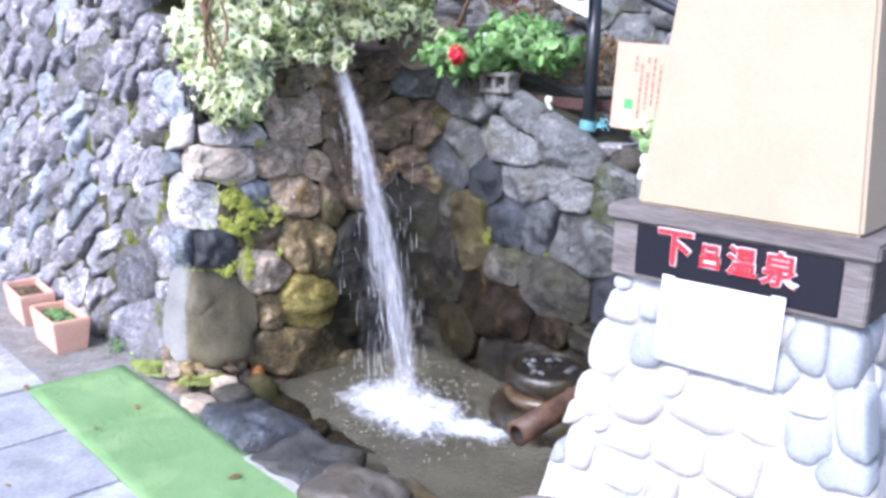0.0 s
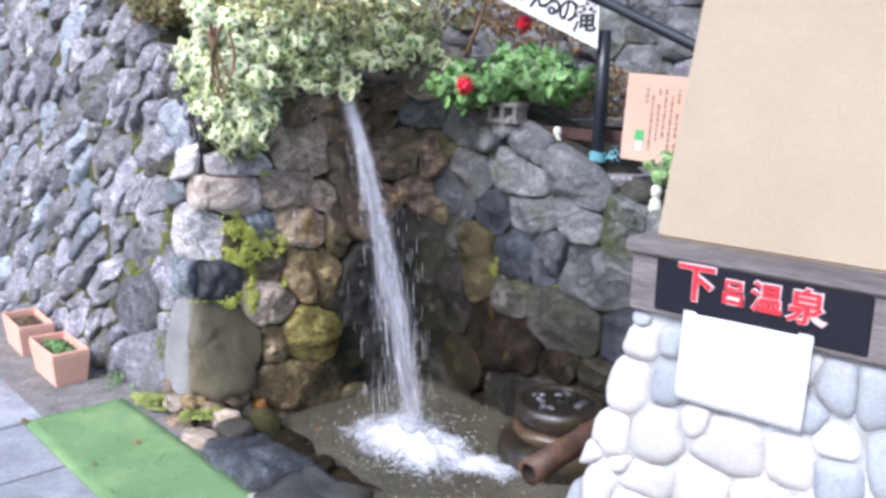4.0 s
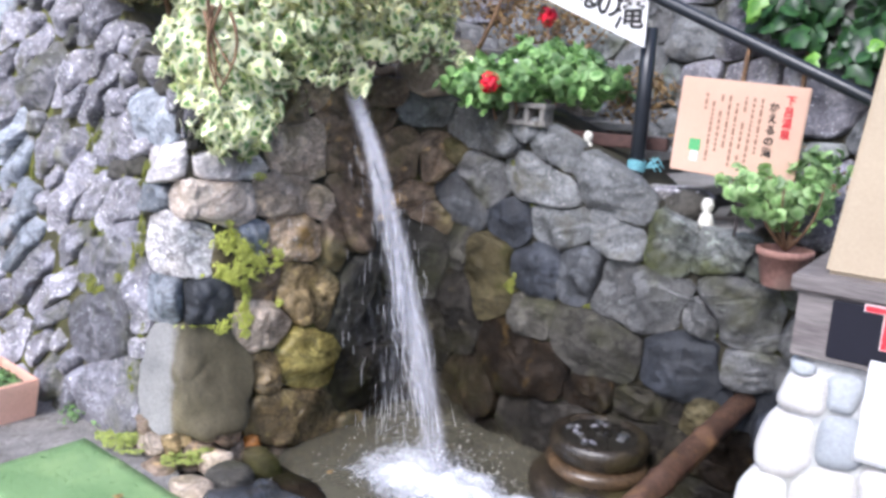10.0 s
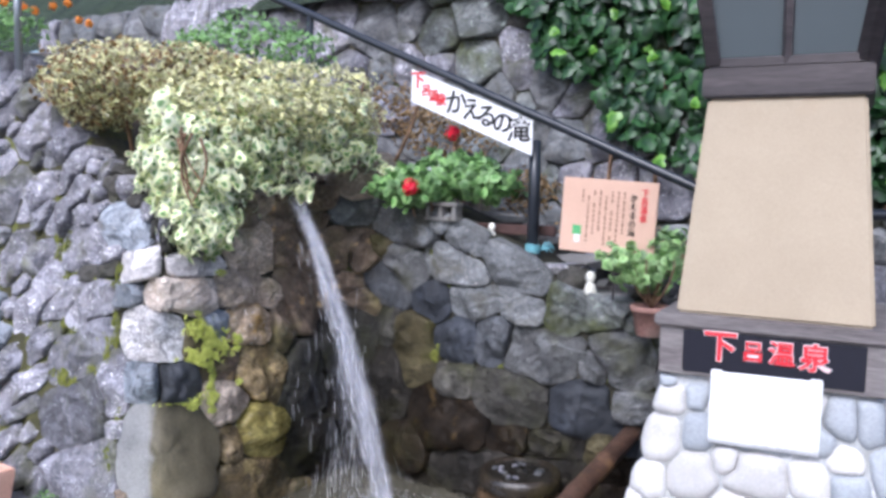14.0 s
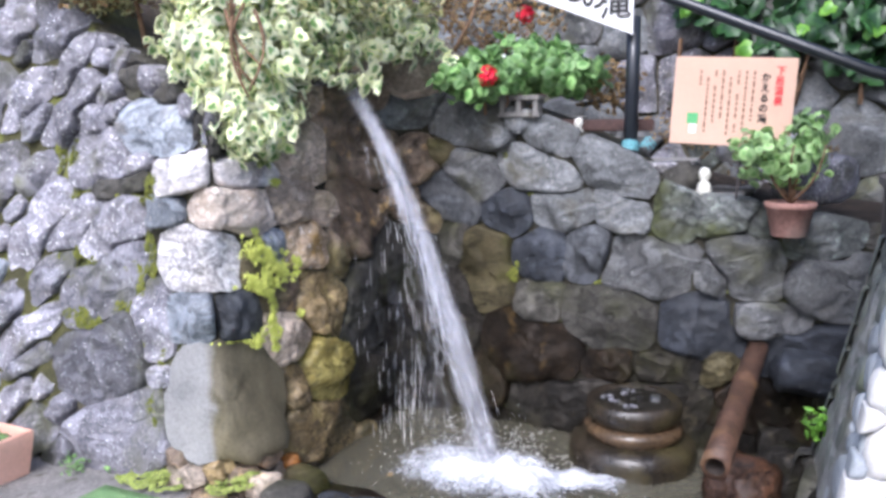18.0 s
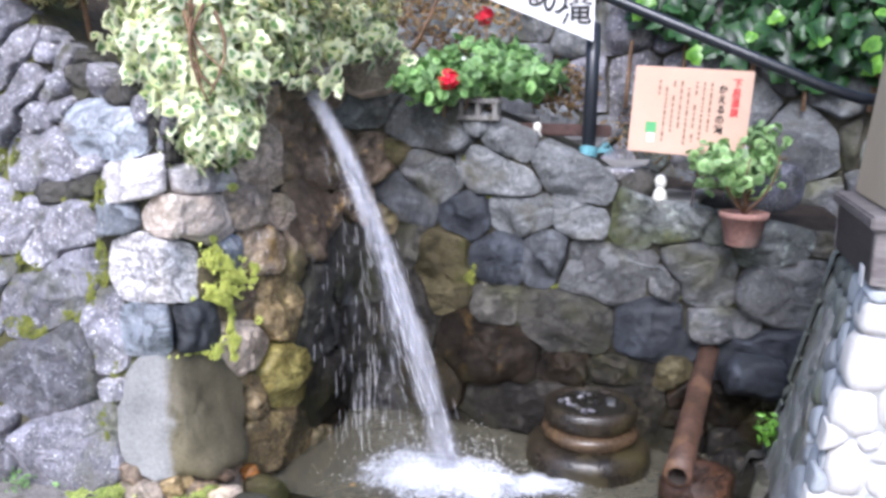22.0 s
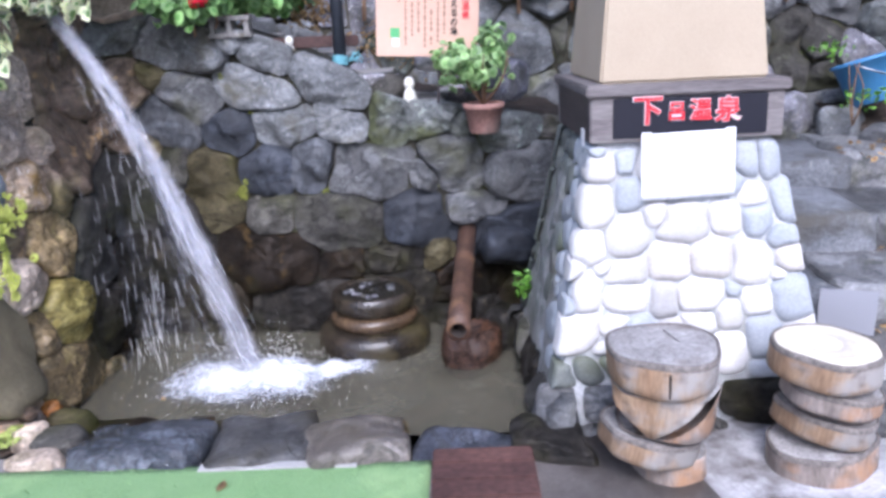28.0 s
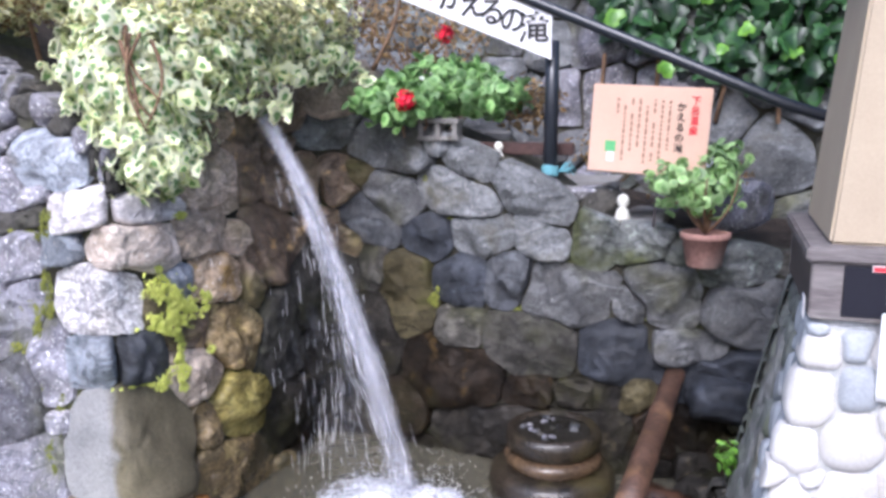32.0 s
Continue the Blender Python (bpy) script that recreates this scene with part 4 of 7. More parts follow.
def moss_patch(name, spots, parent, place=on_wall, label="bright yellow-green moss", material=None):
    """Tufts over soft discs: spots of (u, z, width, height, off)."""
    verts, faces = [], []
    r = random.Random(len(spots) * 7 + 1)
    for u, z, w, h, off in spots:
        for _ in range(int(52000 * w * h) + 40):
            a, q = r.uniform(0, 6.283), math.sqrt(r.random())
            pu, pz = u + math.cos(a) * q * w / 2, z + math.sin(a) * q * h / 2
            lump = noise.noise(Vector((pu * 17, pz * 17, 3))) + 0.5 * noise.noise(Vector((pu * 48, pz * 48, 9)))
            if lump < -0.3 + 0.75 * max(0.0, q - 0.3) + r.uniform(-0.15, 0.15):
                continue
            c = place(pu, pz, off - 0.016 + 0.02 * lump * (1 - 0.7 * q) + r.uniform(-0.003, 0.003))
            s = r.uniform(0.002, 0.0045)
            b = len(verts)
            for k in range(4):
                t = 1.5708 * k + a
                verts.append(c + Vector((math.cos(t) * s, math.sin(t) * s * 0.8, math.sin(t + 0.7) * s)))
            verts.append(c + (place(pu, pz, off + 0.1) - place(pu, pz, off)).normalized() * s * 0.6)
            faces += [(b + k, b + (k + 1) % 4, b + 4) for k in range(4)]
    ob = mesh_ob(name, verts, faces, material or M_MOSS, parent, smooth=False)
    return tagged(ob, label, "moss", kind="stuff")


moss_patch("moss", [(0.27, 0.77, 0.2, 0.26, 0.06), (0.33, 0.71, 0.3, 0.17, 0.058), (0.44, 0.71, 0.18, 0.07, 0.055), (0.3, 0.72, 0.18, 0.18, 0.066), (0.22, 0.675, 0.2, 0.06, 0.055), (0.33, 0.61, 0.05, 0.18, 0.045), (0.31, 0.53, 0.05, 0.1, 0.045), (0.12, 0.505, 0.22, 0.022, 0.05), (0.24, 0.495, 0.22, 0.07, 0.055), (0.31, 0.45, 0.06, 0.05, 0.045), (0.4, 1.02, 0.1, 0.035, 0.055), (0.47, 0.68, 0.12, 0.03, 0.05), (0.46, 0.53, 0.06, 0.04, 0.05)], None)
moss_patch("moss", [(-0.36, 0.58, 0.26, 0.07, 0.03), (-0.3, 0.78, 0.07, 0.22, 0.03), (-0.6, 0.53, 0.26, 0.08, 0.03), (-0.33, 0.45, 0.06, 0.12, 0.03), (-0.25, 0.26, 0.08, 0.28, 0.025), (-0.62, 0.8, 0.24, 0.08, 0.025), (-0.75, 0.85, 0.06, 0.16, 0.025), (-0.8, 1.12, 0.06, 0.14, 0.025),
                    (-0.33, 1.0, 0.1, 0.12, 0.025), (-0.22, 0.42, 0.05, 0.1, 0.03), (0.62, 0.42, 0.1, 0.14, 0.03), (-1.05, 0.55, 0.2, 0.06, 0.02), (-1.2, 0.95, 0.06, 0.15, 0.02), (-0.68, 0.98, 0.14, 0.07, 0.025), (-0.4, 0.75, 0.14, 0.08, 0.028), (-0.7, 0.66, 0.1, 0.1, 0.025), (-0.62, 0.75, 0.3, 0.05, 0.03), (-0.35, 0.66, 0.05, 0.18, 0.03), (-0.48, 0.5, 0.2, 0.06, 0.03), (-0.42, 0.98, 0.16, 0.06, 0.03), (-0.72, 1.1, 0.05, 0.16, 0.03), (-0.95, 0.85, 0.16, 0.05, 0.03), (-0.9, 0.45, 0.05, 0.18, 0.03), (-1.5, 0.8, 0.2, 0.05, 0.02), (-1.7, 1.2, 0.06, 0.2, 0.02), (-1.3, 1.3, 0.2, 0.06, 0.02), (-0.28, 0.9, 0.05, 0.1, 0.03)], None, label="dark green moss in the joints of the wall", material=M_MOSSDARK)
moss_patch("moss", [(1.75, 0.6, 0.09, 0.1, 0.03), (1.76, 0.93, 0.14, 0.025, 0.02), (2.15, 0.59, 0.12, 0.04, 0.02), (2.62, 0.57, 0.05, 0.04, 0.02), (1.7, 1.09, 0.08, 0.03, 0.025), (2.34, 0.57, 0.1, 0.03, 0.02), (1.48, 0.78, 0.05, 0.08, 0.02)], None, label="thin green moss between dark stones", material=M_MOSSDARK)
moss_patch("moss", [(-0.22, 0.05, 0.28, 0.14, 0.04), (-0.2, 0.03, 0.22, 0.1, 0.06), (0.08, 0.05, 0.2, 0.1, 0.04), (0.08, 0.03, 0.14, 0.07, 0.06)], None, lambda a, b, off: on_wall(a, 0.0, b) + Vector((0, 0, off)), "bright moss at the foot of the wall", M_MOSSFRESH)

# ---- ground ----
ACROSS = Vector((0.731, -0.682, 0))  # along the pool's front edge
DEEP = Vector((0.682, 0.731, 0))


def sheet(name, outline, z, material, label, category, thick=0.0):
    bm = bmesh.new()
    f = bm.faces.new([bm.verts.new((x, y, z)) for x, y in outline])
    if f.normal.z < 0:
        f.normal_flip()
    if thick:
        r = bmesh.ops.extrude_face_region(bm, geom=[f])
        bmesh.ops.translate(bm, vec=(0, 0, thick), verts=[g for g in r["geom"] if isinstance(g, bmesh.types.BMVert)])
        bmesh.ops.recalc_face_normals(bm, faces=bm.faces)
    bmesh.ops.triangulate(bm, faces=bm.faces)
    return tagged(part(name, bm, material), label, category, kind="structure")


sheet("ground", [(-300, -300), (300, -300), (300, -298), (1.62, 0.5), (0.95, 1.12), (0.42, 1.62), (0.1, 1.72), (-0.12, 1.86), (-0.75, 2.42), (-1.05, 2.72), (-1.2, 3.0), (-1.9, 3.75), (-6.0, 7.3), (-300, 260)],
      -0.03, M_ASPHALT, "dark grey asphalt road in front of the pool", "road")
sheet("earth", [(-300, -300), (300, -300), (300, 300), (-300, 300)], -0.5, mottled("brown_earth", (0.05, 0.042, 0.03), (0.11, 0.09, 0.065), scale=2, vary=0), "brown earth under and behind the walls", "ground")
sheet("dirt_strip", [(-0.15, 1.78), (-0.75, 2.36), (-1.0, 2.66), (-1.2, 3.02), (-1.9, 3.72), (-3.4, 4.95), (-3.8, 4.54), (-1.75, 2.83), (-0.3, 1.62)], -0.025, M_GRIT, "gritty grey dirt at the foot of the wall", "ground", 0.028)
# wooded slope that rises behind the walls, added to block sky light from the back
hv, hf = [], []
for i in range(41):
    for k in range(15):
        t, d = -26 + i * 1.3, (3.6 if k == 0 else 3.9 + k * 0.9)
        lift = 2.75 if t < 0.6 else 2.75 - min(1.6, (t - 0.6) * 1.6)
        p = Vector((0.707, -0.707, 0)) * t + Vector((0.707, 0.707, 0)) * (d + max(0.0, -t - 4.5) * 0.2)
        hv.append((p.x, p.y, lift + (d - 3.6) * 0.95 + 0.35 * noise.noise(Vector((t, d, 0)))))
hf = [(i * 15 + k, (i + 1) * 15 + k, (i + 1) * 15 + k + 1, i * 15 + k + 1) for i in range(40) for k in range(14)]
tagged(mesh_ob("hillside", hv, hf, mottled("dark_added_slope", (0.012, 0.02, 0.01), (0.04, 0.06, 0.025), scale=2, fine=14, vary=0, bump=1.0, dist=0.2)), "dark overgrown slope added behind the walls to block sky light", "hillside", kind="structure")
sheet("apron", [(0.55, 1.55), (0.98, 1.16), (1.7, 0.5), (2.6, -0.4), (2.2, -0.7), (0.55, 0.72), (0.25, 1.04)], -0.029, M_APRON, "worn pale concrete apron in front of the steps", "pavement", 0.02)
sheet("wet_apron", [(-0.3, 1.62), (-0.12, 1.86), (0.1, 1.76), (0.42, 1.66), (0.549, 1.549), (0.249, 1.039)], -0.029, M_APRONWET, "dark wet concrete under the plank step and stool", "pavement", 0.019)


def terrace(name, u0, u1, depth, rise, label, material=M_SOIL):
    us = np.arange(u0, u1, 0.1)
    offs = np.linspace(-0.1, -depth, 9)
    verts = [on_wall(u, wall_top(u) - 0.05, o) + Vector((0, 0, rise * -o + 0.03 * noise.noise(Vector((u * 4, o * 4, 2))))) for u in us for o in offs]
    w = len(offs)
    faces = [(i * w + k, (i + 1) * w + k, (i + 1) * w + k + 1, i * w + k + 1) for i in range(len(us) - 1) for k in range(w - 1)]
    return tagged(mesh_ob(name, verts, faces, material), label, "ground", kind="structure")


terrace("terrace_soil", 0.55, 1.75, 0.75, 0.12, "dark planted soil behind the low wall")
terrace("terrace_edge", 1.7, 2.6, 0.2, 0.0, "narrow strip of soil along the wall top", M_SOILDARK)
terrace("terrace_corner", 2.55, 3.5, 0.75, 0.12, "planted soil behind the low wall's end", M_SOILDARK)
terrace("bank_soil", -6.8, 0.3, 1.4, 0.1, "earth bank behind the tall wall")

# ---- paving ----
pavement = thing("pavement", "row of grey slate paving slabs with a kerb", "pavement", kind="structure")
for i in range(-9, 12):
    for row in range(2):
        s0, ln = i * 0.5 + (0.22 if row else 0.0), 0.488
        if row == 0:
            c = Vector((-1.72, 2.86, 0)) + ACROSS * (s0 + 0.25) - DEEP * 0.27
            if c.x > 0.1:
                continue
            part("slab", box_bm(ln, 0.5, 0.05, (c.x, c.y, -0.048 + 0.002 * (i % 3)), 0.006, 1.0, (0, 0, -43)), M_PAVE, pavement)
        else:
            c = Vector((-1.72, 2.86, 0)) + ACROSS * (s0 + 0.25) - DEEP * 0.595
            if c.x > 0.1:
                continue
            part("kerb_stone", box_bm(ln, 0.12, 0.06, (c.x, c.y, -0.054), 0.008, 1.0, (0, 0, -43)), M_CONC, pavement)
for i in range(7):
    for k in range(3):
        c = Vector((0.56, 0.62, 0)) + Vector((0.79, -0.613, 0)) * (i * 0.36 - 0.3) - Vector((0.613, 0.79, 0)) * (k * 0.36)
        part("slab", box_bm(0.35, 0.35, 0.05, (c.x, c.y, -0.046 + 0.002 * ((i + k) % 3)), 0.006, 1.0, (0, 0, -37.8)), M_PAVE, pavement)

# turf mat
bm = bmesh.new()
cuts_x, cuts_y = 40, 10
for i in range(cuts_x + 1):
    for j in range(cuts_y + 1):
        p = Vector((-1.5, 3.07, 0)) + ACROSS * (1.84 * i / cuts_x) - DEEP * (0.41 * j / cuts_y)
        bm.verts.new((p.x, p.y, 0.016 + 0.006 * noise.noise(Vector((p.x * 3, p.y * 3, 0)))))
bm.verts.ensure_lookup_table()
w = cuts_y + 1
faces = [bm.faces.new([bm.verts[q] for q in (i * w + j, i * w + j + 1, (i + 1) * w + j + 1, (i + 1) * w + j)]) for i in range(cuts_x) for j in range(cuts_y)]
r = bmesh.ops.extrude_face_region(bm, geom=bm.faces[:])
bmesh.ops.translate(bm, vec=(0, 0, -0.012), verts=[g for g in r["geom"] if isinstance(g, bmesh.types.BMVert)])
bmesh.ops.recalc_face_normals(bm, faces=bm.faces)
turf = thing("turf_mat", "green artificial turf mat on the paving by the pool", "mat")
part("backing", bm, M_TURF, turf, smooth=True)
verts, faces = [], []
r = random.Random(5)
for _ in range(9000):
    p = Vector((-1.5, 3.07, 0)) + ACROSS * r.uniform(0.005, 1.835) - DEEP * r.uniform(0.005, 0.405)
    b, a, h = len(verts), r.uniform(0, 6.28), r.uniform(0.003, 0.006)
    z = 0.016 + 0.006 * noise.noise(Vector((p.x * 3, p.y * 3, 0)))
    dx, dy = math.cos(a) * 0.002, math.sin(a) * 0.002
    verts += [(p.x - dx, p.y - dy, z), (p.x + dx, p.y + dy, z), (p.x + dy * 2, p.y - dx * 2, z + h)]
    faces.append((b, b + 1, b + 2))
tagged(mesh_ob("turf_fibre", verts, faces, M_TURF, turf, smooth=False), kind="stuff")

# ---- pool ----
WATER = -0.06
inner = [on_wall(u, WATER, -0.06).xy[:] for u in np.arange(0.05, 3.3, 0.08)]
edge = [(1.25, 2.3), (0.75, 1.9), (0.35, 1.68), (0.12, 1.72), (-0.12, 1.98), (-0.45, 2.3), (-0.8, 2.6), (-1.0, 2.8)]
ring = list(inner) + edge
tagged(sheet("water", ring, WATER, M_POOL, "murky olive-grey pool water with ripples", "water"), kind="structure")
sheet("pool_floor", ring, -0.32, mottled("silty_pool_floor", (0.08, 0.07, 0.045), (0.2, 0.18, 0.12), vary=0), "silty stone floor of the pool", "pool floor")
WET = {
    "S": mottled("wet_slate_boulder", (0.02, 0.024, 0.032), (0.12, 0.13, 0.15), scale=7, rough=0.16, spec=0.7, bump=1.0, dist=0.03, crag=0.35, stain=(0.1, 0.085, 0.06), stain_cut=0.6),
    "K": mottled("wet_black_boulder", (0.015, 0.016, 0.02), (0.06, 0.065, 0.08), scale=7, rough=0.15, spec=0.7, bump=1.0, dist=0.03, crag=0.35),
    "D": mottled("damp_speckled_boulder", (0.045, 0.045, 0.047), (0.17, 0.165, 0.16), scale=8, rough=0.4, bump=1.0, dist=0.03, crag=0.3, spots=(0.3, 0.3, 0.29), spot_cut=0.66, spot_scale=60, stain=(0.07, 0.062, 0.045)),
    "N": mottled("wet_tan_grey_boulder", (0.075, 0.065, 0.056), (0.17, 0.15, 0.13), scale=6, rough=0.3, bump=1.0, dist=0.03, crag=0.3, stain=(0.07, 0.06, 0.045)),
}
rim = thing("pool_rim", "row of rough grey and dark boulders edging the pool", "stone edging", kind="structure")
FRONT_EDGE = Vector((-0.12, 1.86, 0))
for a0, d0, w, d, z1, tone, turn in ((-0.93, 0.07, 0.42, 0.31, 0.05, "S", -45), (-0.53, 0.05, 0.3, 0.28, 0.06, "D", -40), (-0.23, 0.04, 0.3, 0.24, 0.05, "N", -35), (0.12, 0.02, 0.32, 0.16, 0.04, "K", -46), (0.36, 0.05, 0.24, 0.2, 0.02, "z", -40),
                                     (-1.02, 0.3, 0.5, 0.2, -0.045, "r", -50), (-0.3, 0.24, 0.4, 0.16, -0.03, "R", -46), (-0.68, 0.3, 0.3, 0.16, -0.075, "r", -40)):
    p = FRONT_EDGE + ACROSS * a0 + DEEP * d0
    rough_block("boulder", (p.x, p.y, -0.3), (w, d, 0.3 + z1), turn, WET.get(tone) or STONE[tone], rim, a0 * 5 + d0, 0.045, 0.55)
for x, y, z, sx, sy, sz, tone in ((-1.02, 2.72, -0.05, 0.1, 0.08, 0.09, "v"), (-0.92, 2.83, -0.06, 0.09, 0.07, 0.1, "n"), (-1.16, 2.86, -0.04, 0.07, 0.06, 0.07, "x"), (-0.84, 2.98, -0.1, 0.08, 0.07, 0.14, "o"),
                                  (-1.1, 2.7, -0.04, 0.05, 0.05, 0.05, "q"), (-1.03, 2.6, -0.04, 0.06, 0.04, 0.05, "x"), (-0.98, 2.92, -0.02, 0.06, 0.05, 0.07, "v"), (-1.24, 2.8, -0.03, 0.05, 0.04, 0.05, "d")):
    boulder("boulder", (x, y, z), (sx, sy, sz), STONE[tone], rim, x * 3 + y, -42, 0.15)
boulder("orange_pebble", (-0.87, 3.05, 0.01), (0.032, 0.03, 0.036), mottled("rusty_orange_stone", (0.25, 0.09, 0.025), (0.5, 0.22, 0.06), rough=0.25, scale=20), None, 4.0, 20, label="wet rusty orange stone at the water's edge", category="stone")
part("edging_board", box_bm(0.5, 0.06, 0.03, (-0.5, 2.12, -0.006), 0.012, 1, (0, 0, -42)), M_CONC, rim, "pale cement lip")

# ---- falling water ----
fall = thing("waterfall", "narrow white stream falling from under the ivy into the pool", "waterfall")


def drop_path(a, b, n=26, bow=0.0):
    """A throw from a that lands on b, starting almost level."""
    out = []
    for i in range(n):
        t = i / (n - 1)
        h = t ** 0.72
        p = Vector(a).lerp(Vector(b), t)
        out.append(Vector((a[0] + (b[0] - a[0]) * h, a[1] + (b[1] - a[1]) * h, p.z)))
    return out


def way_point(start, t):
    """On the stream until start, then ever steeper below it."""
    a = drop_path(SPOUT, LAND, 41)
    p = a[int(40 * start)]
    q = Vector((LAND.x - 0.1 * (1 - start), LAND.y + 0.14 * (1 - start), WATER))
    h = t ** 0.6
    return Vector((p.x + (q.x - p.x) * h, p.y + (q.y - p.y) * h, p.z + (q.z - p.z) * t))


SPOUT, LAND = Vector((-0.575, 3.42, 1.395)), Vector((-0.15, 2.86, WATER))
r = random.Random(3)
side = Vector((0.83, 0.56, 0)).normalized()
deep = Vector((-0.56, 0.83, 0))
along_fall = (LAND - SPOUT).normalized()
for k in range(6):
    # sheets of water that cross one another along the stream
    turn = math.pi * k / 6 + 0.2
    flat = (side * math.cos(turn) + deep * math.sin(turn)).normalized()
    verts, uvs, thin = [], [], []
    for i, p in enumerate(drop_path(SPOUT, LAND, 40)):
        t = i / 39
        wide = (0.05 + 0.026 * t + 0.02 * math.sin(t * 9 + k * 2) * t) * (1.0 if k % 2 else 0.75)
        sway = 0.03 * t * noise.noise(Vector((t * 3.0, k * 3.7, 1))) + 0.01 * noise.noise(Vector((t * 11, k * 2.1, 4)))
        for j in range(11):
            q = j / 5 - 1
            ragged = 1 + 0.45 * noise.noise(Vector((t * 10, k * 5.0, 1 if q > 0 else 7)))
            verts.append(p + flat * (q * wide * ragged + sway) + deep * 0.012 * noise.noise(Vector((t * 8, q, k))))
            uvs.append((q * wide * 12 + k * 1.7, t * 4.5 + k))
            thin.append(max(abs(q), 0.25 + 0.4 * t * (1 + noise.noise(Vector((t * 14, q * 2, k * 3.1))))))
    mesh_ob("veil", verts, [(i * 11 + j, i * 11 + j + 1, (i + 1) * 11 + j + 1, (i + 1) * 11 + j) for i in range(39) for j in range(10)], M_FALL, fall, uvs=uvs, rim=thin)
for k in range(14):
    # loose cords that leave the stream on the wall side
    a0, ln = r.uniform(0.05, 0.5), r.uniform(0.2, 0.5)
    out = r.uniform(0.015, 0.07)
    pts = [way_point(a0, ln * i / 12) - side * out * (0.4 + i / 12) + deep * r.uniform(-0.004, 0.004) for i in range(13)]
    v, f, uv = tube_data(pts, [0.001 + 0.0035 * math.sin(math.pi * (i + 0.5) / 13) * (0.4 + abs(noise.noise(Vector((i * 0.6, k * 1.7, 3))))) for i in range(13)], 6)
    mesh_ob("strand", v, f, M_FALL, fall, uvs=[(w[0] + k * 0.37, w[1] * 3 + k) for w in uv], rim=[0.2] * len(v))
# a thin torn veil that drops away to the wall side of the stream
for k in range(3):
    verts, uvs = [], []
    for i in range(15):
        t = i / 14
        p = way_point(0.2 + 0.1 * k, t)
        for j in range(9):
            verts.append(p - side * (0.015 + (0.1 + 0.05 * k) * t * j / 8) + deep * (0.03 * k + 0.03 * noise.noise(Vector((i * 0.4, j * 0.7, k)))))
            uvs.append((j / 8 * (0.4 + 0.6 * t) + k, t * 1.2 + k))
    mesh_ob("torn_veil", verts, [(i * 9 + j, i * 9 + j + 1, (i + 1) * 9 + j + 1, (i + 1) * 9 + j) for i in range(14) for j in range(8)], M_SEEP, fall, uvs=uvs, rim=[0.0] * len(verts))
# loose drops: short streaks that fall away from the stream and off the wall behind it
verts, faces = [], []
way = drop_path(SPOUT, LAND)
for k in range(230):
    ln, wd = r.uniform(0.03, 0.12), r.uniform(0.0003, 0.0007)
    if k < 90:
        p = way[r.randrange(4, 25)] + side * r.gauss(-0.015, 0.05) + deep * r.gauss(0.02, 0.04)
        lean = Vector((0.22, -0.3, -1)).normalized()
    else:
        p = on_wall(r.uniform(0.72, 1.35), 0.95 * r.random() ** 1.9, r.uniform(0.06, 0.3))
        lean = Vector((0.02, -0.03, -1)).normalized()
    v, f, _ = tube_data([p + lean * (ln * t) for t in (0, 0.4, 0.8, 1)], [wd * 0.4, wd, wd * 1.2, wd * 0.3], 5)
    faces += [tuple(q + len(verts) for q in w) for w in f]
    verts += v
tagged(mesh_ob("falling_spray", verts, faces, M_DROP, fall), "bright streaks of falling drops", kind="stuff")
for k, (u0, u1, z1, off) in enumerate(((0.8, 1.12, 0.62, 0.09), (0.95, 1.3, 0.5, 0.14))):
    verts, uvs = [], []
    for i in range(13):
        for j in range(9):
            u, z = u0 + (u1 - u0) * j / 8, -0.06 + (z1 + 0.06) * i / 12
            verts.append(on_wall(u, z, off + 0.1 * (1 - i / 12) ** 2 + 0.03 * noise.noise(Vector((u * 9, z * 5, k)))))
            uvs.append((u * 3 + k, z * 1.6))
    mesh_ob("wall_film", verts, [(i * 9 + j, i * 9 + j + 1, (i + 1) * 9 + j + 1, (i + 1) * 9 + j) for i in range(12) for j in range(8)], M_SEEP, fall, uvs=uvs, rim=[0.0] * len(verts))


def spray(name, count, centre, reach, high, seed, parent):
    verts, faces = [], []
    q = random.Random(seed)
    for _ in range(count):
        a, d = q.uniform(0, 6.283), abs(q.gauss(0, 1)) * reach
        c = Vector(centre) + Vector((math.cos(a) * d, math.sin(a) * d, abs(q.gauss(0, 1)) * high * max(0.12, 1 - d / reach / 2.4)))
        s = q.uniform(0.0008, 0.002)
        b = len(verts)
        verts += [c + Vector(o) * s for o in ((1, 0, 0), (-1, 0, 0), (0, 1, 0), (0, -1, 0), (0, 0, 1.8), (0, 0, -1.4))]
        faces += [(b + i, b + j, b + k) for i, j, k in ((0, 2, 4), (2, 1, 4), (1, 3, 4), (3, 0, 4), (2, 0, 5), (1, 2, 5), (3, 1, 5), (0, 3, 5))]
    return tagged(mesh_ob(name, verts, faces, M_DROP, parent), "white droplets of spray", kind="stuff")


spray("spray", 1300, LAND + Vector((0.05, -0.09, 0.0)), 0.15, 0.1, 1, fall)
spray("spray", 420, LAND + Vector((-0.12, 0.08, 0.0)), 0.22, 0.12, 2, fall)


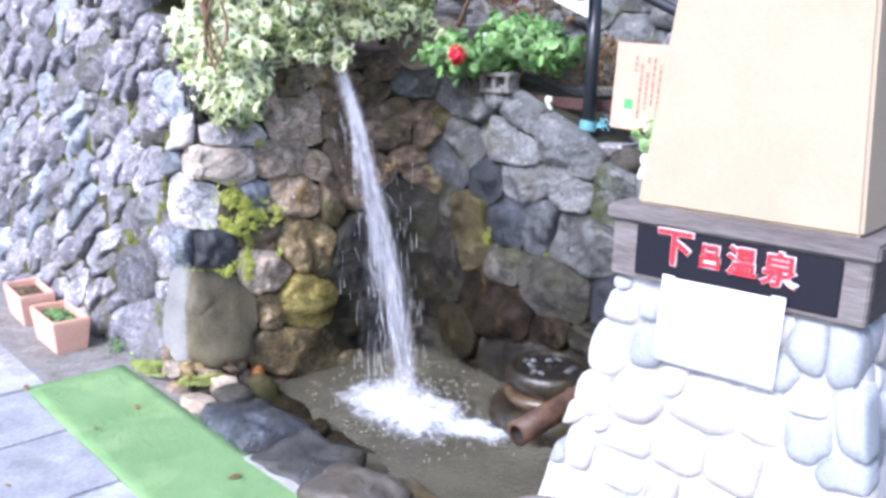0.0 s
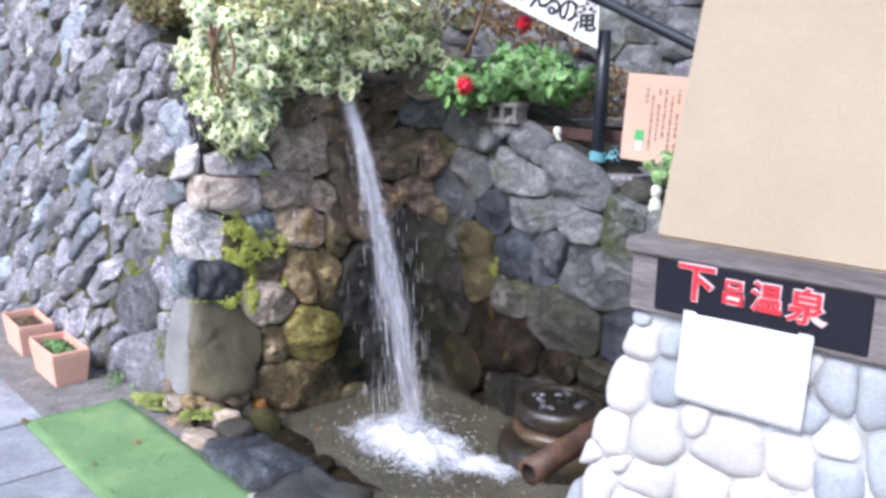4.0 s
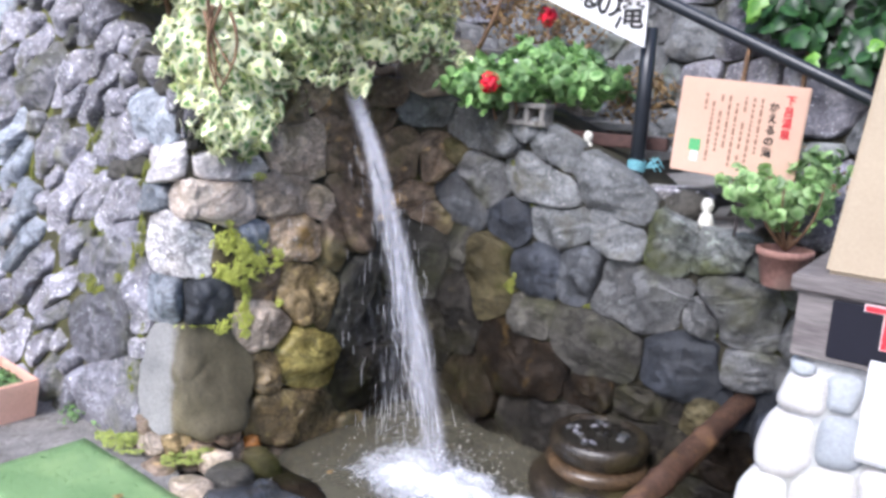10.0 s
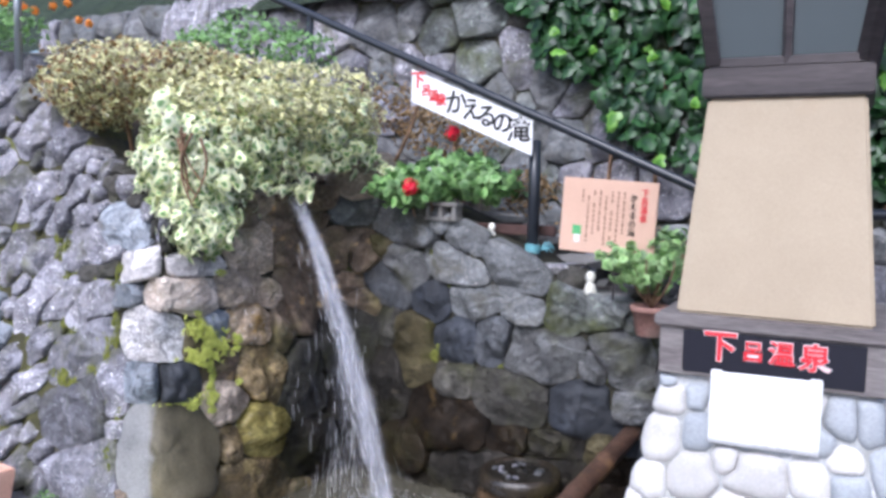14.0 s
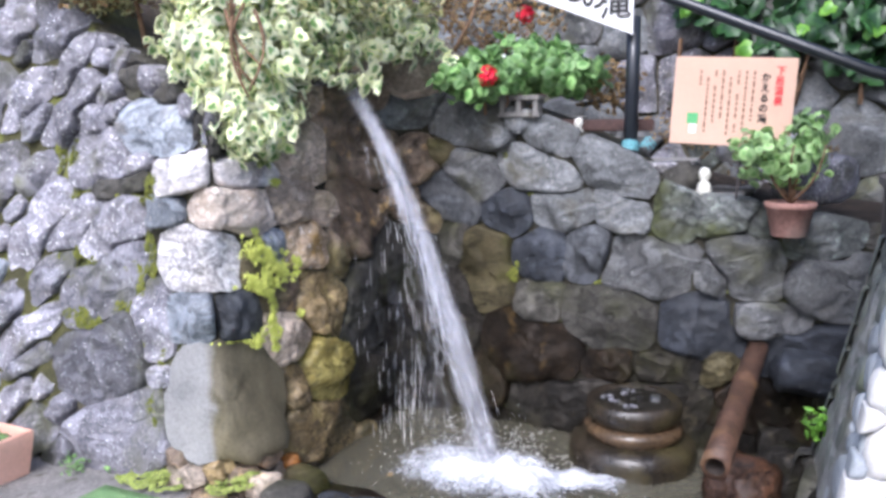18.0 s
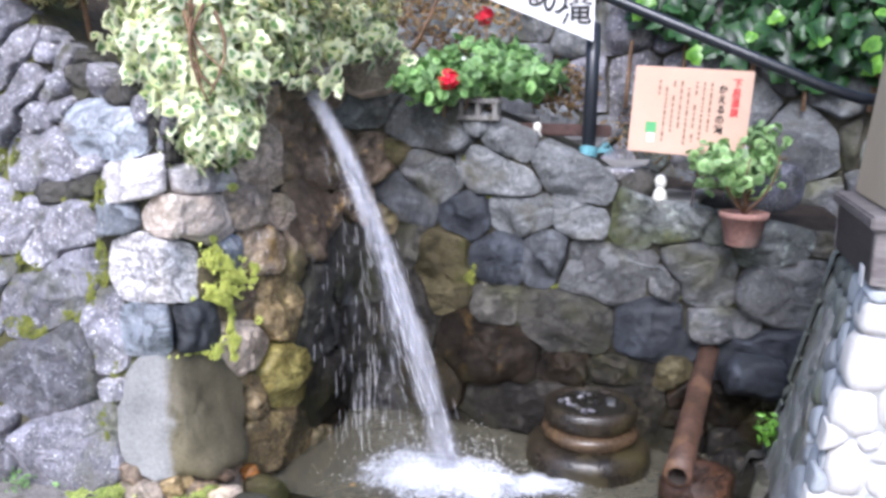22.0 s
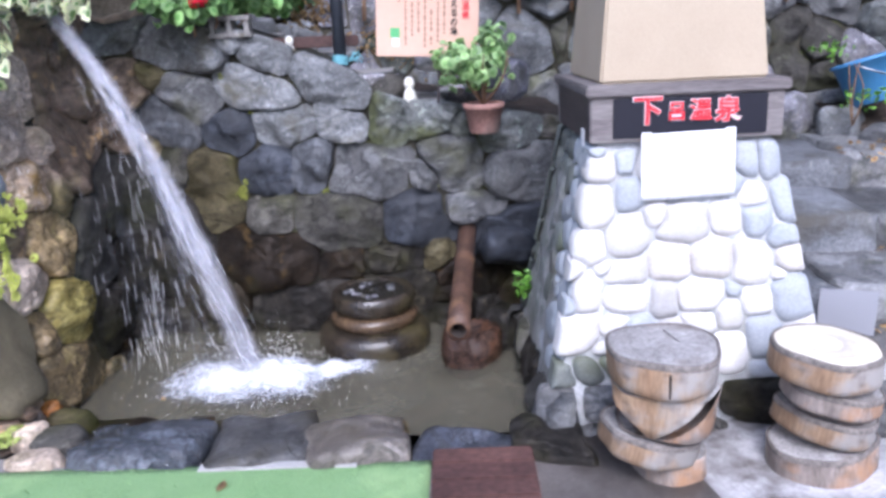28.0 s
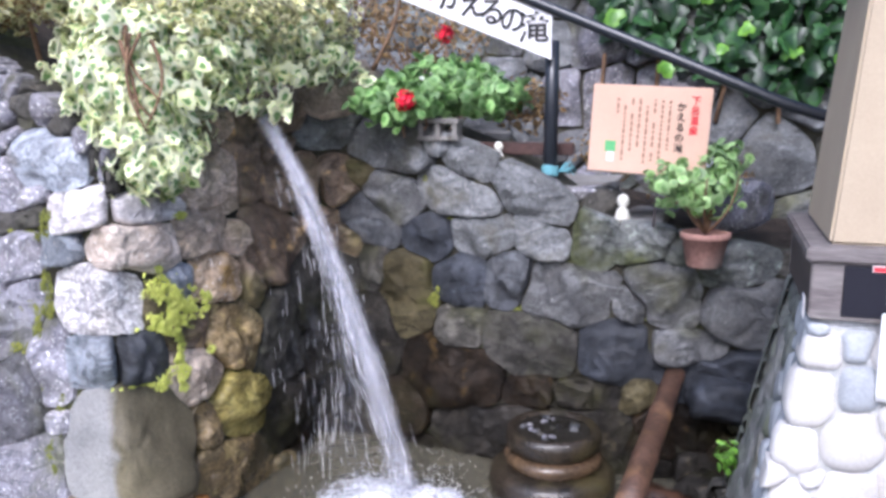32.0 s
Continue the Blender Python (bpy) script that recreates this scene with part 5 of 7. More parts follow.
def foam_sheet(name, centre, rx, ry, rz, high, seed, material=None):
    verts, faces, uvs = [], [], []
    m = pose(*centre, 0, 0, rz)
    nr, na = 22, 48
    for i in range(nr + 1):
        for k in range(na):
            a, q = 6.2832 * k / na, i / nr
            edge_k = 1 + 0.3 * noise.noise(Vector((math.cos(a) * 1.7, math.sin(a) * 1.7, seed)))
            x, y = math.cos(a) * q * edge_k * rx, math.sin(a) * q * edge_k * ry
            z = high * (1 - q) ** 1.6 * (0.75 + 0.9 * noise.noise(Vector((x * 8, y * 8, seed + 4)))) + 0.02 * (1 - q * 0.85) * noise.noise(Vector((x * 13, y * 13, seed))) + 0.008 * (1 - q) * noise.noise(Vector((x * 40, y * 40, seed))) + 0.006
            if i == nr:
                z = -0.004
            verts.append(m @ Vector((x, y, z)))
            uvs.append(q)
    for i in range(nr):
        for k in range(na):
            faces.append((i * na + k, i * na + (k + 1) % na, (i + 1) * na + (k + 1) % na, (i + 1) * na + k))
    return mesh_ob(name, verts, faces, material or M_FOAM, fall, rim=uvs)


foam_sheet("foam_core", (LAND.x + 0.05, LAND.y - 0.07, WATER), 0.36, 0.29, -38, 0.1, 2.0, M_CORE)
foam_sheet("foam_core", (LAND.x - 0.1, LAND.y + 0.07, WATER), 0.32, 0.24, -40, 0.07, 11.0, M_CORE)
foam_sheet("foam", (LAND.x + 0.26, LAND.y - 0.14, WATER), 0.42, 0.2, -18, 0.03, 3.0)
foam_sheet("foam", (LAND.x - 0.1, LAND.y + 0.08, WATER), 0.6, 0.42, -42, 0.04, 5.0)
# arcs of water thrown up where the stream lands
verts, faces, uvs = [], [], []
for k in range(60):
    a, out, up = r.uniform(0, 6.283), r.uniform(0.03, 0.16), r.uniform(0.02, 0.09)
    base_p = Vector((LAND.x + 0.05 + r.gauss(0, 0.04), LAND.y - 0.06 + r.gauss(0, 0.04), WATER))
    pts = [base_p + Vector((math.cos(a) * out * t, math.sin(a) * out * t, 4 * up * t * (1 - t) + 0.005 * noise.noise(Vector((t * 5, k, 0))))) for t in np.linspace(0.05, r.uniform(0.6, 1.0), 9)]
    v, f, uv = tube_data(pts, [0.0015 + 0.007 * math.sin(math.pi * (i + 0.5) / 9) * abs(noise.noise(Vector((i * 0.7, k * 2.3, 1)))) * 2 for i in range(9)], 6)
    faces += [tuple(q + len(verts) for q in w) for w in f]
    uvs += [(w[0] + k * 0.3, w[1] * 1.5 + k) for w in uv]
    verts += v
tagged(mesh_ob("splash", verts, faces, M_SPLASH, fall, uvs=uvs, rim=[0.1] * len(verts)), "white water thrown up at the foot of the fall", kind="stuff")

# ---- stone basin, bamboo pipe, stones in the pool ----
basin = thing("stone_basin", "tiered round wet stone basin standing in the pool", "basin", (0.415, 2.85, 0))
lathe("base", [(0.0, -0.31), (0.21, -0.31), (0.236, -0.1), (0.245, -0.02), (0.238, 0.015), (0.215, 0.034), (0.15, 0.04), (0.0, 0.04)], M_BASIN, basin, wobble=0.04)
lathe("waist", [(0.16, 0.03), (0.18, 0.05), (0.19, 0.072), (0.18, 0.092), (0.15, 0.1), (0.0, 0.1)], M_COPPER, basin, wobble=0.03, seed=3.0, label="rust-tinted middle ring")
lathe("bowl", [(0.0, 0.09), (0.145, 0.09), (0.172, 0.115), (0.182, 0.15), (0.176, 0.178), (0.16, 0.19), (0.146, 0.18), (0.136, 0.168), (0.0, 0.165)], M_BASIN, basin, wobble=0.03, seed=8.0)
lathe("water_film", [(0.14, 0.174), (0.06, 0.175), (0.0, 0.175)], plain("dark_water_film", (0.02, 0.018, 0.015), 0.05), basin)
r = random.Random(21)
for k in range(26):
    a, d = r.uniform(0, 6.28), 0.115 * math.sqrt(r.random())
    boulder("pebble", (0.0 + d * math.cos(a), d * math.sin(a), 0.175), (r.uniform(0.008, 0.016), r.uniform(0.008, 0.014), 0.007), STONE[r.choice("ndqzk")], basin, k * 1.3, k * 40, sub=2)

A, B = Vector((0.262, 2.136, 0.225)), Vector((0.9, 2.76, 0.36))
pipe = thing("bamboo_pipe", "old brown bamboo water pipe slanting into the pool", "bamboo pipe")
ax = (B - A).normalized()
sidev = ax.cross(Vector((0, 0, 1))).normalized()
upv = sidev.cross(ax)
verts, faces = [], []
stations = [(0.0, 0.029), (0.0, 0.043), (0.12, 0.042), (0.2, 0.041), (0.21, 0.046), (0.22, 0.041), (0.42, 0.041), (0.43, 0.045), (0.44, 0.04), (0.66, 0.04), (0.0, 0.0)]
L = (B - A).length
for d, q in stations[:-1]:
    for k in range(18):
        w = 6.2832 * k / 18
        verts.append(A + ax * (d / 0.66 * L) + (sidev * math.cos(w) + upv * math.sin(w)) * q)
for i in range(len(stations) - 2):
    for k in range(18):
        faces.append((i * 18 + k, i * 18 + (k + 1) % 18, (i + 1) * 18 + (k + 1) % 18, (i + 1) * 18 + k))
mesh_ob("cane", verts, faces, M_BAMBOO, pipe)
verts = [A + ax * d + (sidev * math.cos(6.2832 * k / 18) + upv * math.sin(6.2832 * k / 18)) * 0.0292 for d in (0.001, 0.1) for k in range(18)]
faces = [(k, (k + 1) % 18, 18 + (k + 1) % 18, 18 + k) for k in range(18)] + [tuple(range(18, 36))]
mesh_ob("bore", verts, faces, M_CRACK, pipe, label="dark hollow end")
boulder("rusty_stone", (0.57, 2.4, -0.01), (0.12, 0.1, 0.12), mottled("wet_rust_brown_stone", (0.05, 0.024, 0.015), (0.17, 0.085, 0.05), scale=8, rough=0.2, spec=0.5, bump=1.0, dist=0.028, spots=(0.25, 0.14, 0.08), spot_cut=0.64, spot_scale=14, crag=0.38), None, 2.2, 10, label="wet rusty brown stone beside the bamboo pipe", category="stone")
boulder("pool_stone", (0.8, 2.46, -0.05), (0.13, 0.09, 0.13), STONE["z"], None, 5.7, 30, label="dark wet stone at the pool's back corner", category="stone")
boulder("pool_stone", (0.98, 2.6, 0.3), (0.12, 0.07, 0.085), STONE["k"], None, 7.7, -30, label="blue-black stone beside the bamboo pipe", category="stone")

# ---- lantern pillar ----
PC = (0.888, 1.752, 0)
TURN = -40
pillar = thing("lantern_pillar", "tapered roadside pillar of pale cobbles with plaster shaft and wooden lantern", "pillar", PC, TURN)


def half(z):
    return 0.46 - 0.185 * max(z, 0.0)


def face_place(turn):
    m = pose(0, 0, 0, 0, 0, turn).to_3x3()

    def place(u, z, off=0.0):
        return m @ Vector((u / 0.36 * half(z), -half(z) + 0.035 - off, z))
    return place


bm = bmesh.new()
zs = [-0.3, 0.1, 0.5, 0.9]
rings = [[bm.verts.new((sx * (half(z) - 0.022), sy * (half(z) - 0.022), z)) for sx, sy in ((-1, -1), (1, -1), (1, 1), (-1, 1))] for z in zs]
for a, b in zip(rings, rings[1:]):
    for k in range(4):
        bm.faces.new((a[k], a[(k + 1) % 4], b[(k + 1) % 4], b[k]))
bm.faces.new(rings[-1])
bm.faces.new(rings[0][::-1])
body = part("mortar_core", bm, M_MORTAR, pillar)
UPPER = [(-0.3, 0.81, 0.11, 0.09, "p"), (-0.22, 0.83, 0.09, 0.08, "b"), (-0.3, 0.7, 0.12, 0.14, "p"), (-0.2, 0.73, 0.11, 0.11, "b"), (-0.31, 0.57, 0.1, 0.11, "p"), (-0.19, 0.61, 0.15, 0.13, "p"), (-0.1, 0.66, 0.09, 0.08, "p"), (-0.01, 0.63, 0.19, 0.13, "p"),
         (0.13, 0.64, 0.12, 0.11, "p"), (0.23, 0.83, 0.1, 0.12, "b"), (0.31, 0.82, 0.08, 0.13, "b"), (0.23, 0.71, 0.1, 0.08, "p"), (0.34, 0.69, 0.08, 0.14, "b"), (0.24, 0.63, 0.1, 0.12, "b"), (0.31, 0.58, 0.12, 0.07, "b")]
LOWER = [(-0.3, 0.43, 0.08, 0.15, "p"), (-0.19, 0.49, 0.15, 0.08, "p"), (-0.18, 0.41, 0.15, 0.09, "p"), (-0.22, 0.32, 0.1, 0.07, "p"), (-0.05, 0.52, 0.15, 0.14, "w"), (0.08, 0.52, 0.16, 0.14, "w"), (0.2, 0.5, 0.13, 0.16, "p"), (0.33, 0.51, 0.09, 0.09, "w"), (0.04, 0.41, 0.15, 0.12, "p"), (-0.07, 0.4, 0.09, 0.14, "p"),
         (0.14, 0.42, 0.05, 0.05, "b"), (0.21, 0.38, 0.1, 0.1, "p"), (0.12, 0.34, 0.08, 0.1, "p"), (0.31, 0.38, 0.13, 0.16, "b"), (0.11, 0.22, 0.11, 0.13, "p"), (0.22, 0.26, 0.1, 0.17, "b"), (0.03, 0.32, 0.11, 0.08, "p"), (-0.04, 0.3, 0.1, 0.08, "p")]
FRONT = UPPER + LOWER
for turn, nm in ((0, "front"), (-90, "side"), (90, "side"), (180, "back")):
    rr = random.Random(40 + turn)
    st = [(c[0], c[1], math.sqrt(c[2] * c[3]) / 2, c[4]) for c in FRONT] if turn == 0 else []
    foot = 0.13 if turn == 0 else 0.11
    fill_sites(st, (-0.36, foot + 0.03), (0.36, 0.88), 0.062, 0.3, "pppbpw" if turn in (0, 90) else "bbpbw", rr, None, 2500)
    fill_sites(st, (-0.36, foot + 0.03), (0.36, 0.88), 0.035, 0.3, "pppb", rr, None, 1500)
    pl = face_place(turn)
    edge_u = 0.37 if turn in (0, 180) else 0.325
    oval = as_array([(*FRONT[i][:4], rr.uniform(-8, 8)) if turn == 0 and i < len(FRONT) else (c[0], c[1], c[2] * rr.uniform(2.05, 2.5), c[2] * rr.uniform(1.55, 1.9), rr.uniform(-35, 35)) for i, c in enumerate(st)])
    flat_top = (np.array([-1.0, 1.0]), np.array([0.885, 0.885]))
    for i, s in enumerate(st):
        poly = [(max(-edge_u, min(edge_u, u)), z) for u, z in outline(oval, i, flat_top, foot, 0.003, 28, 1.15, 2.9, 0)]
        # pool side and back take bluish or dark tones: their shade is coloured in
        stone_on(pl, poly, 0.036 * (0.7 + 4 * s[2]), M_COBBLE_DIM if turn == 180 or (turn == 0 and s[0] < -0.02 and s[1] < 0.25) else (M_COBBLE_DIM if s[0] < 0.05 else M_COBBLE_BLUE) if turn == -90 else {"p": M_COBBLE, "b": M_COBBLE_BLUE, "w": M_COBBLE_WARM}[s[3]], pillar, i + 100 + turn, 0.004, "cobble", -0.05, 0, 0.15)
    # dark footing course
    st = fill_sites([], (-0.4, -0.28), (0.4, foot - 0.01), 0.1, 0.25, "qnz", rr, None, 800)
    for i, s in enumerate(st):
        poly = cell(st, i, (-0.4, -0.3), (0.4, foot + 0.005), 0.02)
        if len(poly) >= 3:
            stone_on(pl, poly, 0.06, STONE[s[3]], pillar, i + 300 + turn, 0.012, "footing_stone", -0.03)
# damp mortar that covers the lower and back part of the side towards the pool; that side's shade is in its colour too
pl = face_place(-90)


def coat_point(i, j, deep_off):
    z = 0.04 + 0.72 * j / 16
    front = 0.3 - 0.5 * z + 0.05 * noise.noise(Vector((z * 7, 2, 5)))
    u = -0.36 + (front + 0.36) * i / 18
    return pl(u, z, deep_off + (0.016 * noise.noise(Vector((i * 0.5, j * 0.5, 3))) if deep_off > 0 else 0))


verts = [coat_point(i, j, 0.03 - 0.02 * (i == 18)) for i in range(19) for j in range(17)] + [coat_point(i, j, -0.01) for i in range(19) for j in range(17)]
grid = [(i * 17 + j, (i + 1) * 17 + j, (i + 1) * 17 + j + 1, i * 17 + j + 1) for i in range(18) for j in range(16)]
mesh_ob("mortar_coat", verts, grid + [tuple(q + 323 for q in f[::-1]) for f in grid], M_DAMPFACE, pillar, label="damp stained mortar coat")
# wooden band with its ledge
for sy in (-0.285, 0.285):
    part("band_board", box_bm(0.6, 0.03, 0.142, (0, sy, 0.894), 0.004), M_WOODWORN, pillar)
for sx in (-0.285, 0.285):
    part("band_board", box_bm(0.03, 0.54, 0.142, (sx, 0, 0.894), 0.004), M_WOOD, pillar)
part("ledge", box_bm(0.63, 0.63, 0.036, (0, 0, 1.036), 0.006), M_WOODWORN, pillar, "projecting wooden ledge")
plaque = part("name_plaque", box_bm(0.478, 0.012, 0.124, (0.008, -0.3, 0.907), 0.003), M_BLACK, pillar, "black plaque with red lettering")


def lettering(name, text, size, material, parent, m, swell=0.0, depth=0.002):
    cu = bpy.data.curves.new(name, "FONT")
    cu.body, cu.size, cu.align_x, cu.align_y, cu.offset, cu.extrude = text, size, "CENTER", "CENTER", swell, depth
    tmp = bpy.data.objects.new(name, cu)
    scene.collection.objects.link(tmp)
    bpy.context.view_layer.update()
    me = bpy.data.meshes.new_from_object(tmp.evaluated_get(bpy.context.evaluated_depsgraph_get()))
    bpy.data.objects.remove(tmp)
    me.materials.clear()
    me.materials.append(material)
    ob = new(name, me)
    ob.parent = parent
    ob.matrix_basis = m
    return ob


UPRIGHT = pose(0, 0, 0, 90, 0, 0)
for ch, x, z, s in (("下", -0.126, 0.986, 0.094), ("呂", -0.037, 0.982, 0.06), ("温", 0.038, 0.983, 0.07), ("泉", 0.122, 0.98, 0.08)):
    lettering("letter_outline", ch, s, M_WHITE, pillar, pose(x, -0.3075, z) @ UPRIGHT, s * 0.045)
    lettering("letter", ch, s, M_RED, pillar, pose(x, -0.311, z) @ UPRIGHT, s * 0.02)
# shaft, beam and lantern
bm = bmesh.new()
lo = [bm.verts.new((sx * 0.263, sy * 0.263, 1.072)) for sx, sy in ((-1, -1), (1, -1), (1, 1), (-1, 1))]
hi = [bm.verts.new((sx * 0.209, sy * 0.209, 1.703)) for sx, sy in ((-1, -1), (1, -1), (1, 1), (-1, 1))]
for k in range(4):
    bm.faces.new((lo[k], lo[(k + 1) % 4], hi[(k + 1) % 4], hi[k]))
bm.faces.new(hi)
bm.faces.new(lo[::-1])
bmesh.ops.bevel(bm, geom=bm.edges[:], offset=0.008, segments=3, affect="EDGES")
part("plaster_shaft", bm, M_PLASTER, pillar, "beige plastered shaft")
part("beam", box_bm(0.45, 0.45, 0.085, (0, 0, 1.703), 0.006), M_WOOD, pillar)
lantern = part("lantern_floor", box_bm(0.42, 0.42, 0.03, (0, 0, 1.788), 0.004), M_WOOD, pillar)
for turn in (0, 90, 180, 270):
    m = pose(0, 0, 0, 0, 0, turn)
    for x0, x1 in ((-0.2, -0.262), (0.0, 0.0), (0.2, 0.262)):
        wd = 0.036 if x0 else 0.018
        v, f, _ = tube_data([m @ Vector((x0, -0.2, 1.8)), m @ Vector((x1, -0.262, 2.2))], wd / 1.3, 4)
        mesh_ob("lantern_post", v, f, M_WOOD, pillar, smooth=False)
    for s in (-1, 1):
        q = [m @ Vector(p) for p in ((s * 0.015, -0.196, 1.8), (s * 0.19, -0.196, 1.8), (s * 0.25, -0.256, 2.2), (s * 0.015, -0.256, 2.2))]
        q2 = [p + (m @ Vector((0, 0.006, 0))) for p in q]
        mesh_ob("pane", q + q2, [(0, 1, 2, 3), (7, 6, 5, 4), (0, 4, 5, 1), (1, 5, 6, 2), (2, 6, 7, 3), (3, 7, 4, 0)], M_PANE, pillar, smooth=False, label="frosted grey glass pane")
bm = box_bm(0.6, 0.6, 0.05, (0, 0, 2.2), 0.006)
part("lantern_cornice", bm, M_WOOD, pillar)
part("lantern_roof", box_bm(0.8, 0.8, 0.16, (0, 0, 2.25), 0.006, 0.25), M_WOOD, pillar)
# paper notice hung on the cobbles, and a sticker on the side
notice = thing("paper_notice", "blank white sheet of paper hung on the cobbled pillar", "paper", PC, TURN)
bm = bmesh.new()
for i in range(13):
    for j in range(9):
        x, z = -0.292 / 2 + 0.292 * i / 12, 0.205 * j / 8
        bm.verts.new((x + 0.0, -0.318 - 0.014 * (1 - j / 8) + 0.004 * noise.noise(Vector((x * 9, z * 9, 0))), 0.717 + z + 0.02 * x))
bm.verts.ensure_lookup_table()
for i in range(12):
    for j in range(8):
        bm.faces.new([bm.verts[q] for q in (i * 9 + j, (i + 1) * 9 + j, (i + 1) * 9 + j + 1, i * 9 + j + 1)])
r = bmesh.ops.extrude_face_region(bm, geom=bm.faces[:])
bmesh.ops.translate(bm, vec=(0, 0.0015, 0), verts=[g for g in r["geom"] if isinstance(g, bmesh.types.BMVert)])
bmesh.ops.recalc_face_normals(bm, faces=bm.faces)
part("sheet_of_paper", bm, M_PAPER, notice, smooth=True)
for sx in (-0.13, 0.13):
    part("tape", box_bm(0.03, 0.003, 0.02, (sx, -0.3195, 0.908 + 0.02 * sx), 0.0005), M_WHITE, notice, "strip of white tape")
sticker = part("sticker", box_bm(0.003, 0.05, 0.055, (-0.3025, -0.19, 0.875), 0.0006), M_WHITE, pillar, "small white label")

# ---- log stools beside the pillar ----


def log_disc(parent, at, r0, h, top, seed, tilt=0.0, lean=0.0, cut=False, shear=0.0, bark=True, side=None):
    """A sawn slice; shear lifts its underside towards one side, as on a wedge."""
    prof = [(0.0, 0.0), (r0 * 0.93, 0.0), (r0 * 0.99, 0.008), (r0, h * 0.3), (r0 * 0.985, h * 0.6), (r0, h - 0.01), (r0 * 0.985, h - 0.003), (r0 * 0.96, h)]
    ob = lathe("log_slice", prof, side or M_BARKSIDE, parent, (0, 0, 0), 40, 0.16, "", seed)
    if shear:
        for v in ob.data.vertices:
            low_z = max(0.0, shear * (v.co.x / r0 + 0.35)) + max(0.0, -shear * 0.5 * (v.co.x / r0 + 0.35))
            v.co.z = max(v.co.z, min(h - 0.012, low_z)) if v.co.z < h - 0.011 else v.co.z
    ob.matrix_basis = pose(*at, tilt, lean, 0)
    lathe("sawn_face", [(r0 * 0.965, h - 0.001), (r0 * 0.72, h + 0.003), (r0 * 0.35, h + 0.004), (0.0, h + 0.003)], top, ob, (0, 0, 0), 40, 0.16, "", seed)
    if bark:
        lathe("bark_ring", [(r0 * 0.94, h + 0.001), (r0 * 0.96, h + 0.004), (r0 * 0.99, h + 0.001), (r0 * 1.006, h - 0.008), (r0 * 1.0, h - 0.014)], M_BARK, ob, (0, 0, 0), 40, 0.16, "dark bark edge", seed)
    if cut:
        part("crack", box_bm(0.006, 0.006, h * 0.7, (0.01, -r0 * 1.03, h * 0.1), 0.001), M_CRACK, ob)
        part("crack", box_bm(0.004, r0 * 0.6, 0.003, (0.02, r0 * 0.35, h + 0.002), 0.0005, 1, (0, 0, 25)), M_CRACK, ob)
    return ob


def cut_log(ob, limit):
    """Trims a slice along a slanting cut: limit(x) gives the least and the most height there."""
    for v in ob.data.vertices:
        lo, hi = limit(v.co.x)
        v.co.z = min(max(v.co.z, lo), max(hi, lo + 0.004))


stool = thing("log_stool", "stack of weathered sawn log slices beside the pillar", "stool", (0.31, 1.327, -0.03), -54, "log stools")
log_disc(stool, (0.03, 0.02, 0), 0.105, 0.09, M_LOGTOP, 1.0, bark=False, side=M_BARKGREY)
log_disc(stool, (-0.045, 0.0, 0.09), 0.142, 0.075, M_LOGTOP, 2.1, -3, 9)
left_wedge = log_disc(stool, (-0.005, 0.0, 0.182), 0.143, 0.125, M_LOGTOP, 3.3, 0, 0, bark=False)
cut_log(left_wedge, lambda x: ((-0.03 - x) * 0.85 if x < -0.03 else (x + 0.03) * 0.72, 0.125))
right_wedge = log_disc(stool, (0.012, 0.006, 0.178), 0.146, 0.12, M_LOGTOP, 3.3, 0, 0, bark=False, side=M_BARKGREY)
cut_log(right_wedge, lambda x: (0.0, max(0.012, (x + 0.02) * 0.72 - 0.008)))
log_disc(stool, (0, 0, 0.315), 0.158, 0.1, M_LOGTOP, 4.0, 0, 0, True)
stool2 = thing("log_stool", "stack of four log slices with a pale fresh top", "stool", (0.68, 1.03, -0.03), -54, "log stools")
log_disc(stool2, (0.0, -0.01, 0), 0.148, 0.1, M_LOGTOP, 5.2, 0, -4, side=M_BARKGREY)
log_disc(stool2, (0.005, 0.01, 0.117), 0.143, 0.07, M_LOGTOP, 6.1, -3, 8)
log_disc(stool2, (0.012, 0.0, 0.207), 0.146, 0.062, M_LOGTOP, 7.3, -4, 9, side=M_BARKGREY)
log_disc(stool2, (-0.008, 0, 0.297), 0.143, 0.09, M_LOGPALE, 8.4, 2, 3, side=M_BARKSIDE)
lathe("pale_ring", [(0.05, 0.3895), (0.06, 0.393), (0.085, 0.393), (0.095, 0.3895)], M_LOGRING, stool2, (-0.02, -0.01, 0), 24, 0.15)

# doormat-like plank step
plank = thing("plank_step", "low dark red-brown slatted wooden step by the pool", "step", (-0.14, 1.6, -0.026), -42)
for k in range(4):
    part("slat", box_bm(0.3, 0.085, 0.045, (0.0, -0.13 + k * 0.09, 0.02), 0.006), M_MAT, plank)
for sx in (-0.1, 0.1):
    part("bearer", box_bm(0.04, 0.34, 0.02, (sx, 0.0, 0.0), 0.003), M_MAT, plank)

# cloudy plastic stand
stand = thing("plastic_stand", "cloudy clear plastic sheet standing by the steps", "stand", (1.21, 1.2, 0.18), -62)
part("panel", box_bm(0.18, 0.004, 0.172, (0, 0, 0), 0.001, 1.0, (8, 0, 0)), M_ACRYL, stand)
part("foot", box_bm(0.2, 0.07, 0.004, (0, 0.03, 0.0), 0.001), M_ACRYL, stand)

# ---- stone steps beside the pillar ----
ST = Vector((0.707, -0.707, 0))
SD = Vector((0.707, 0.707, 0))
stairs = thing("stone_steps", "worn natural stone steps climbing beside the pillar", "steps", kind="structure")


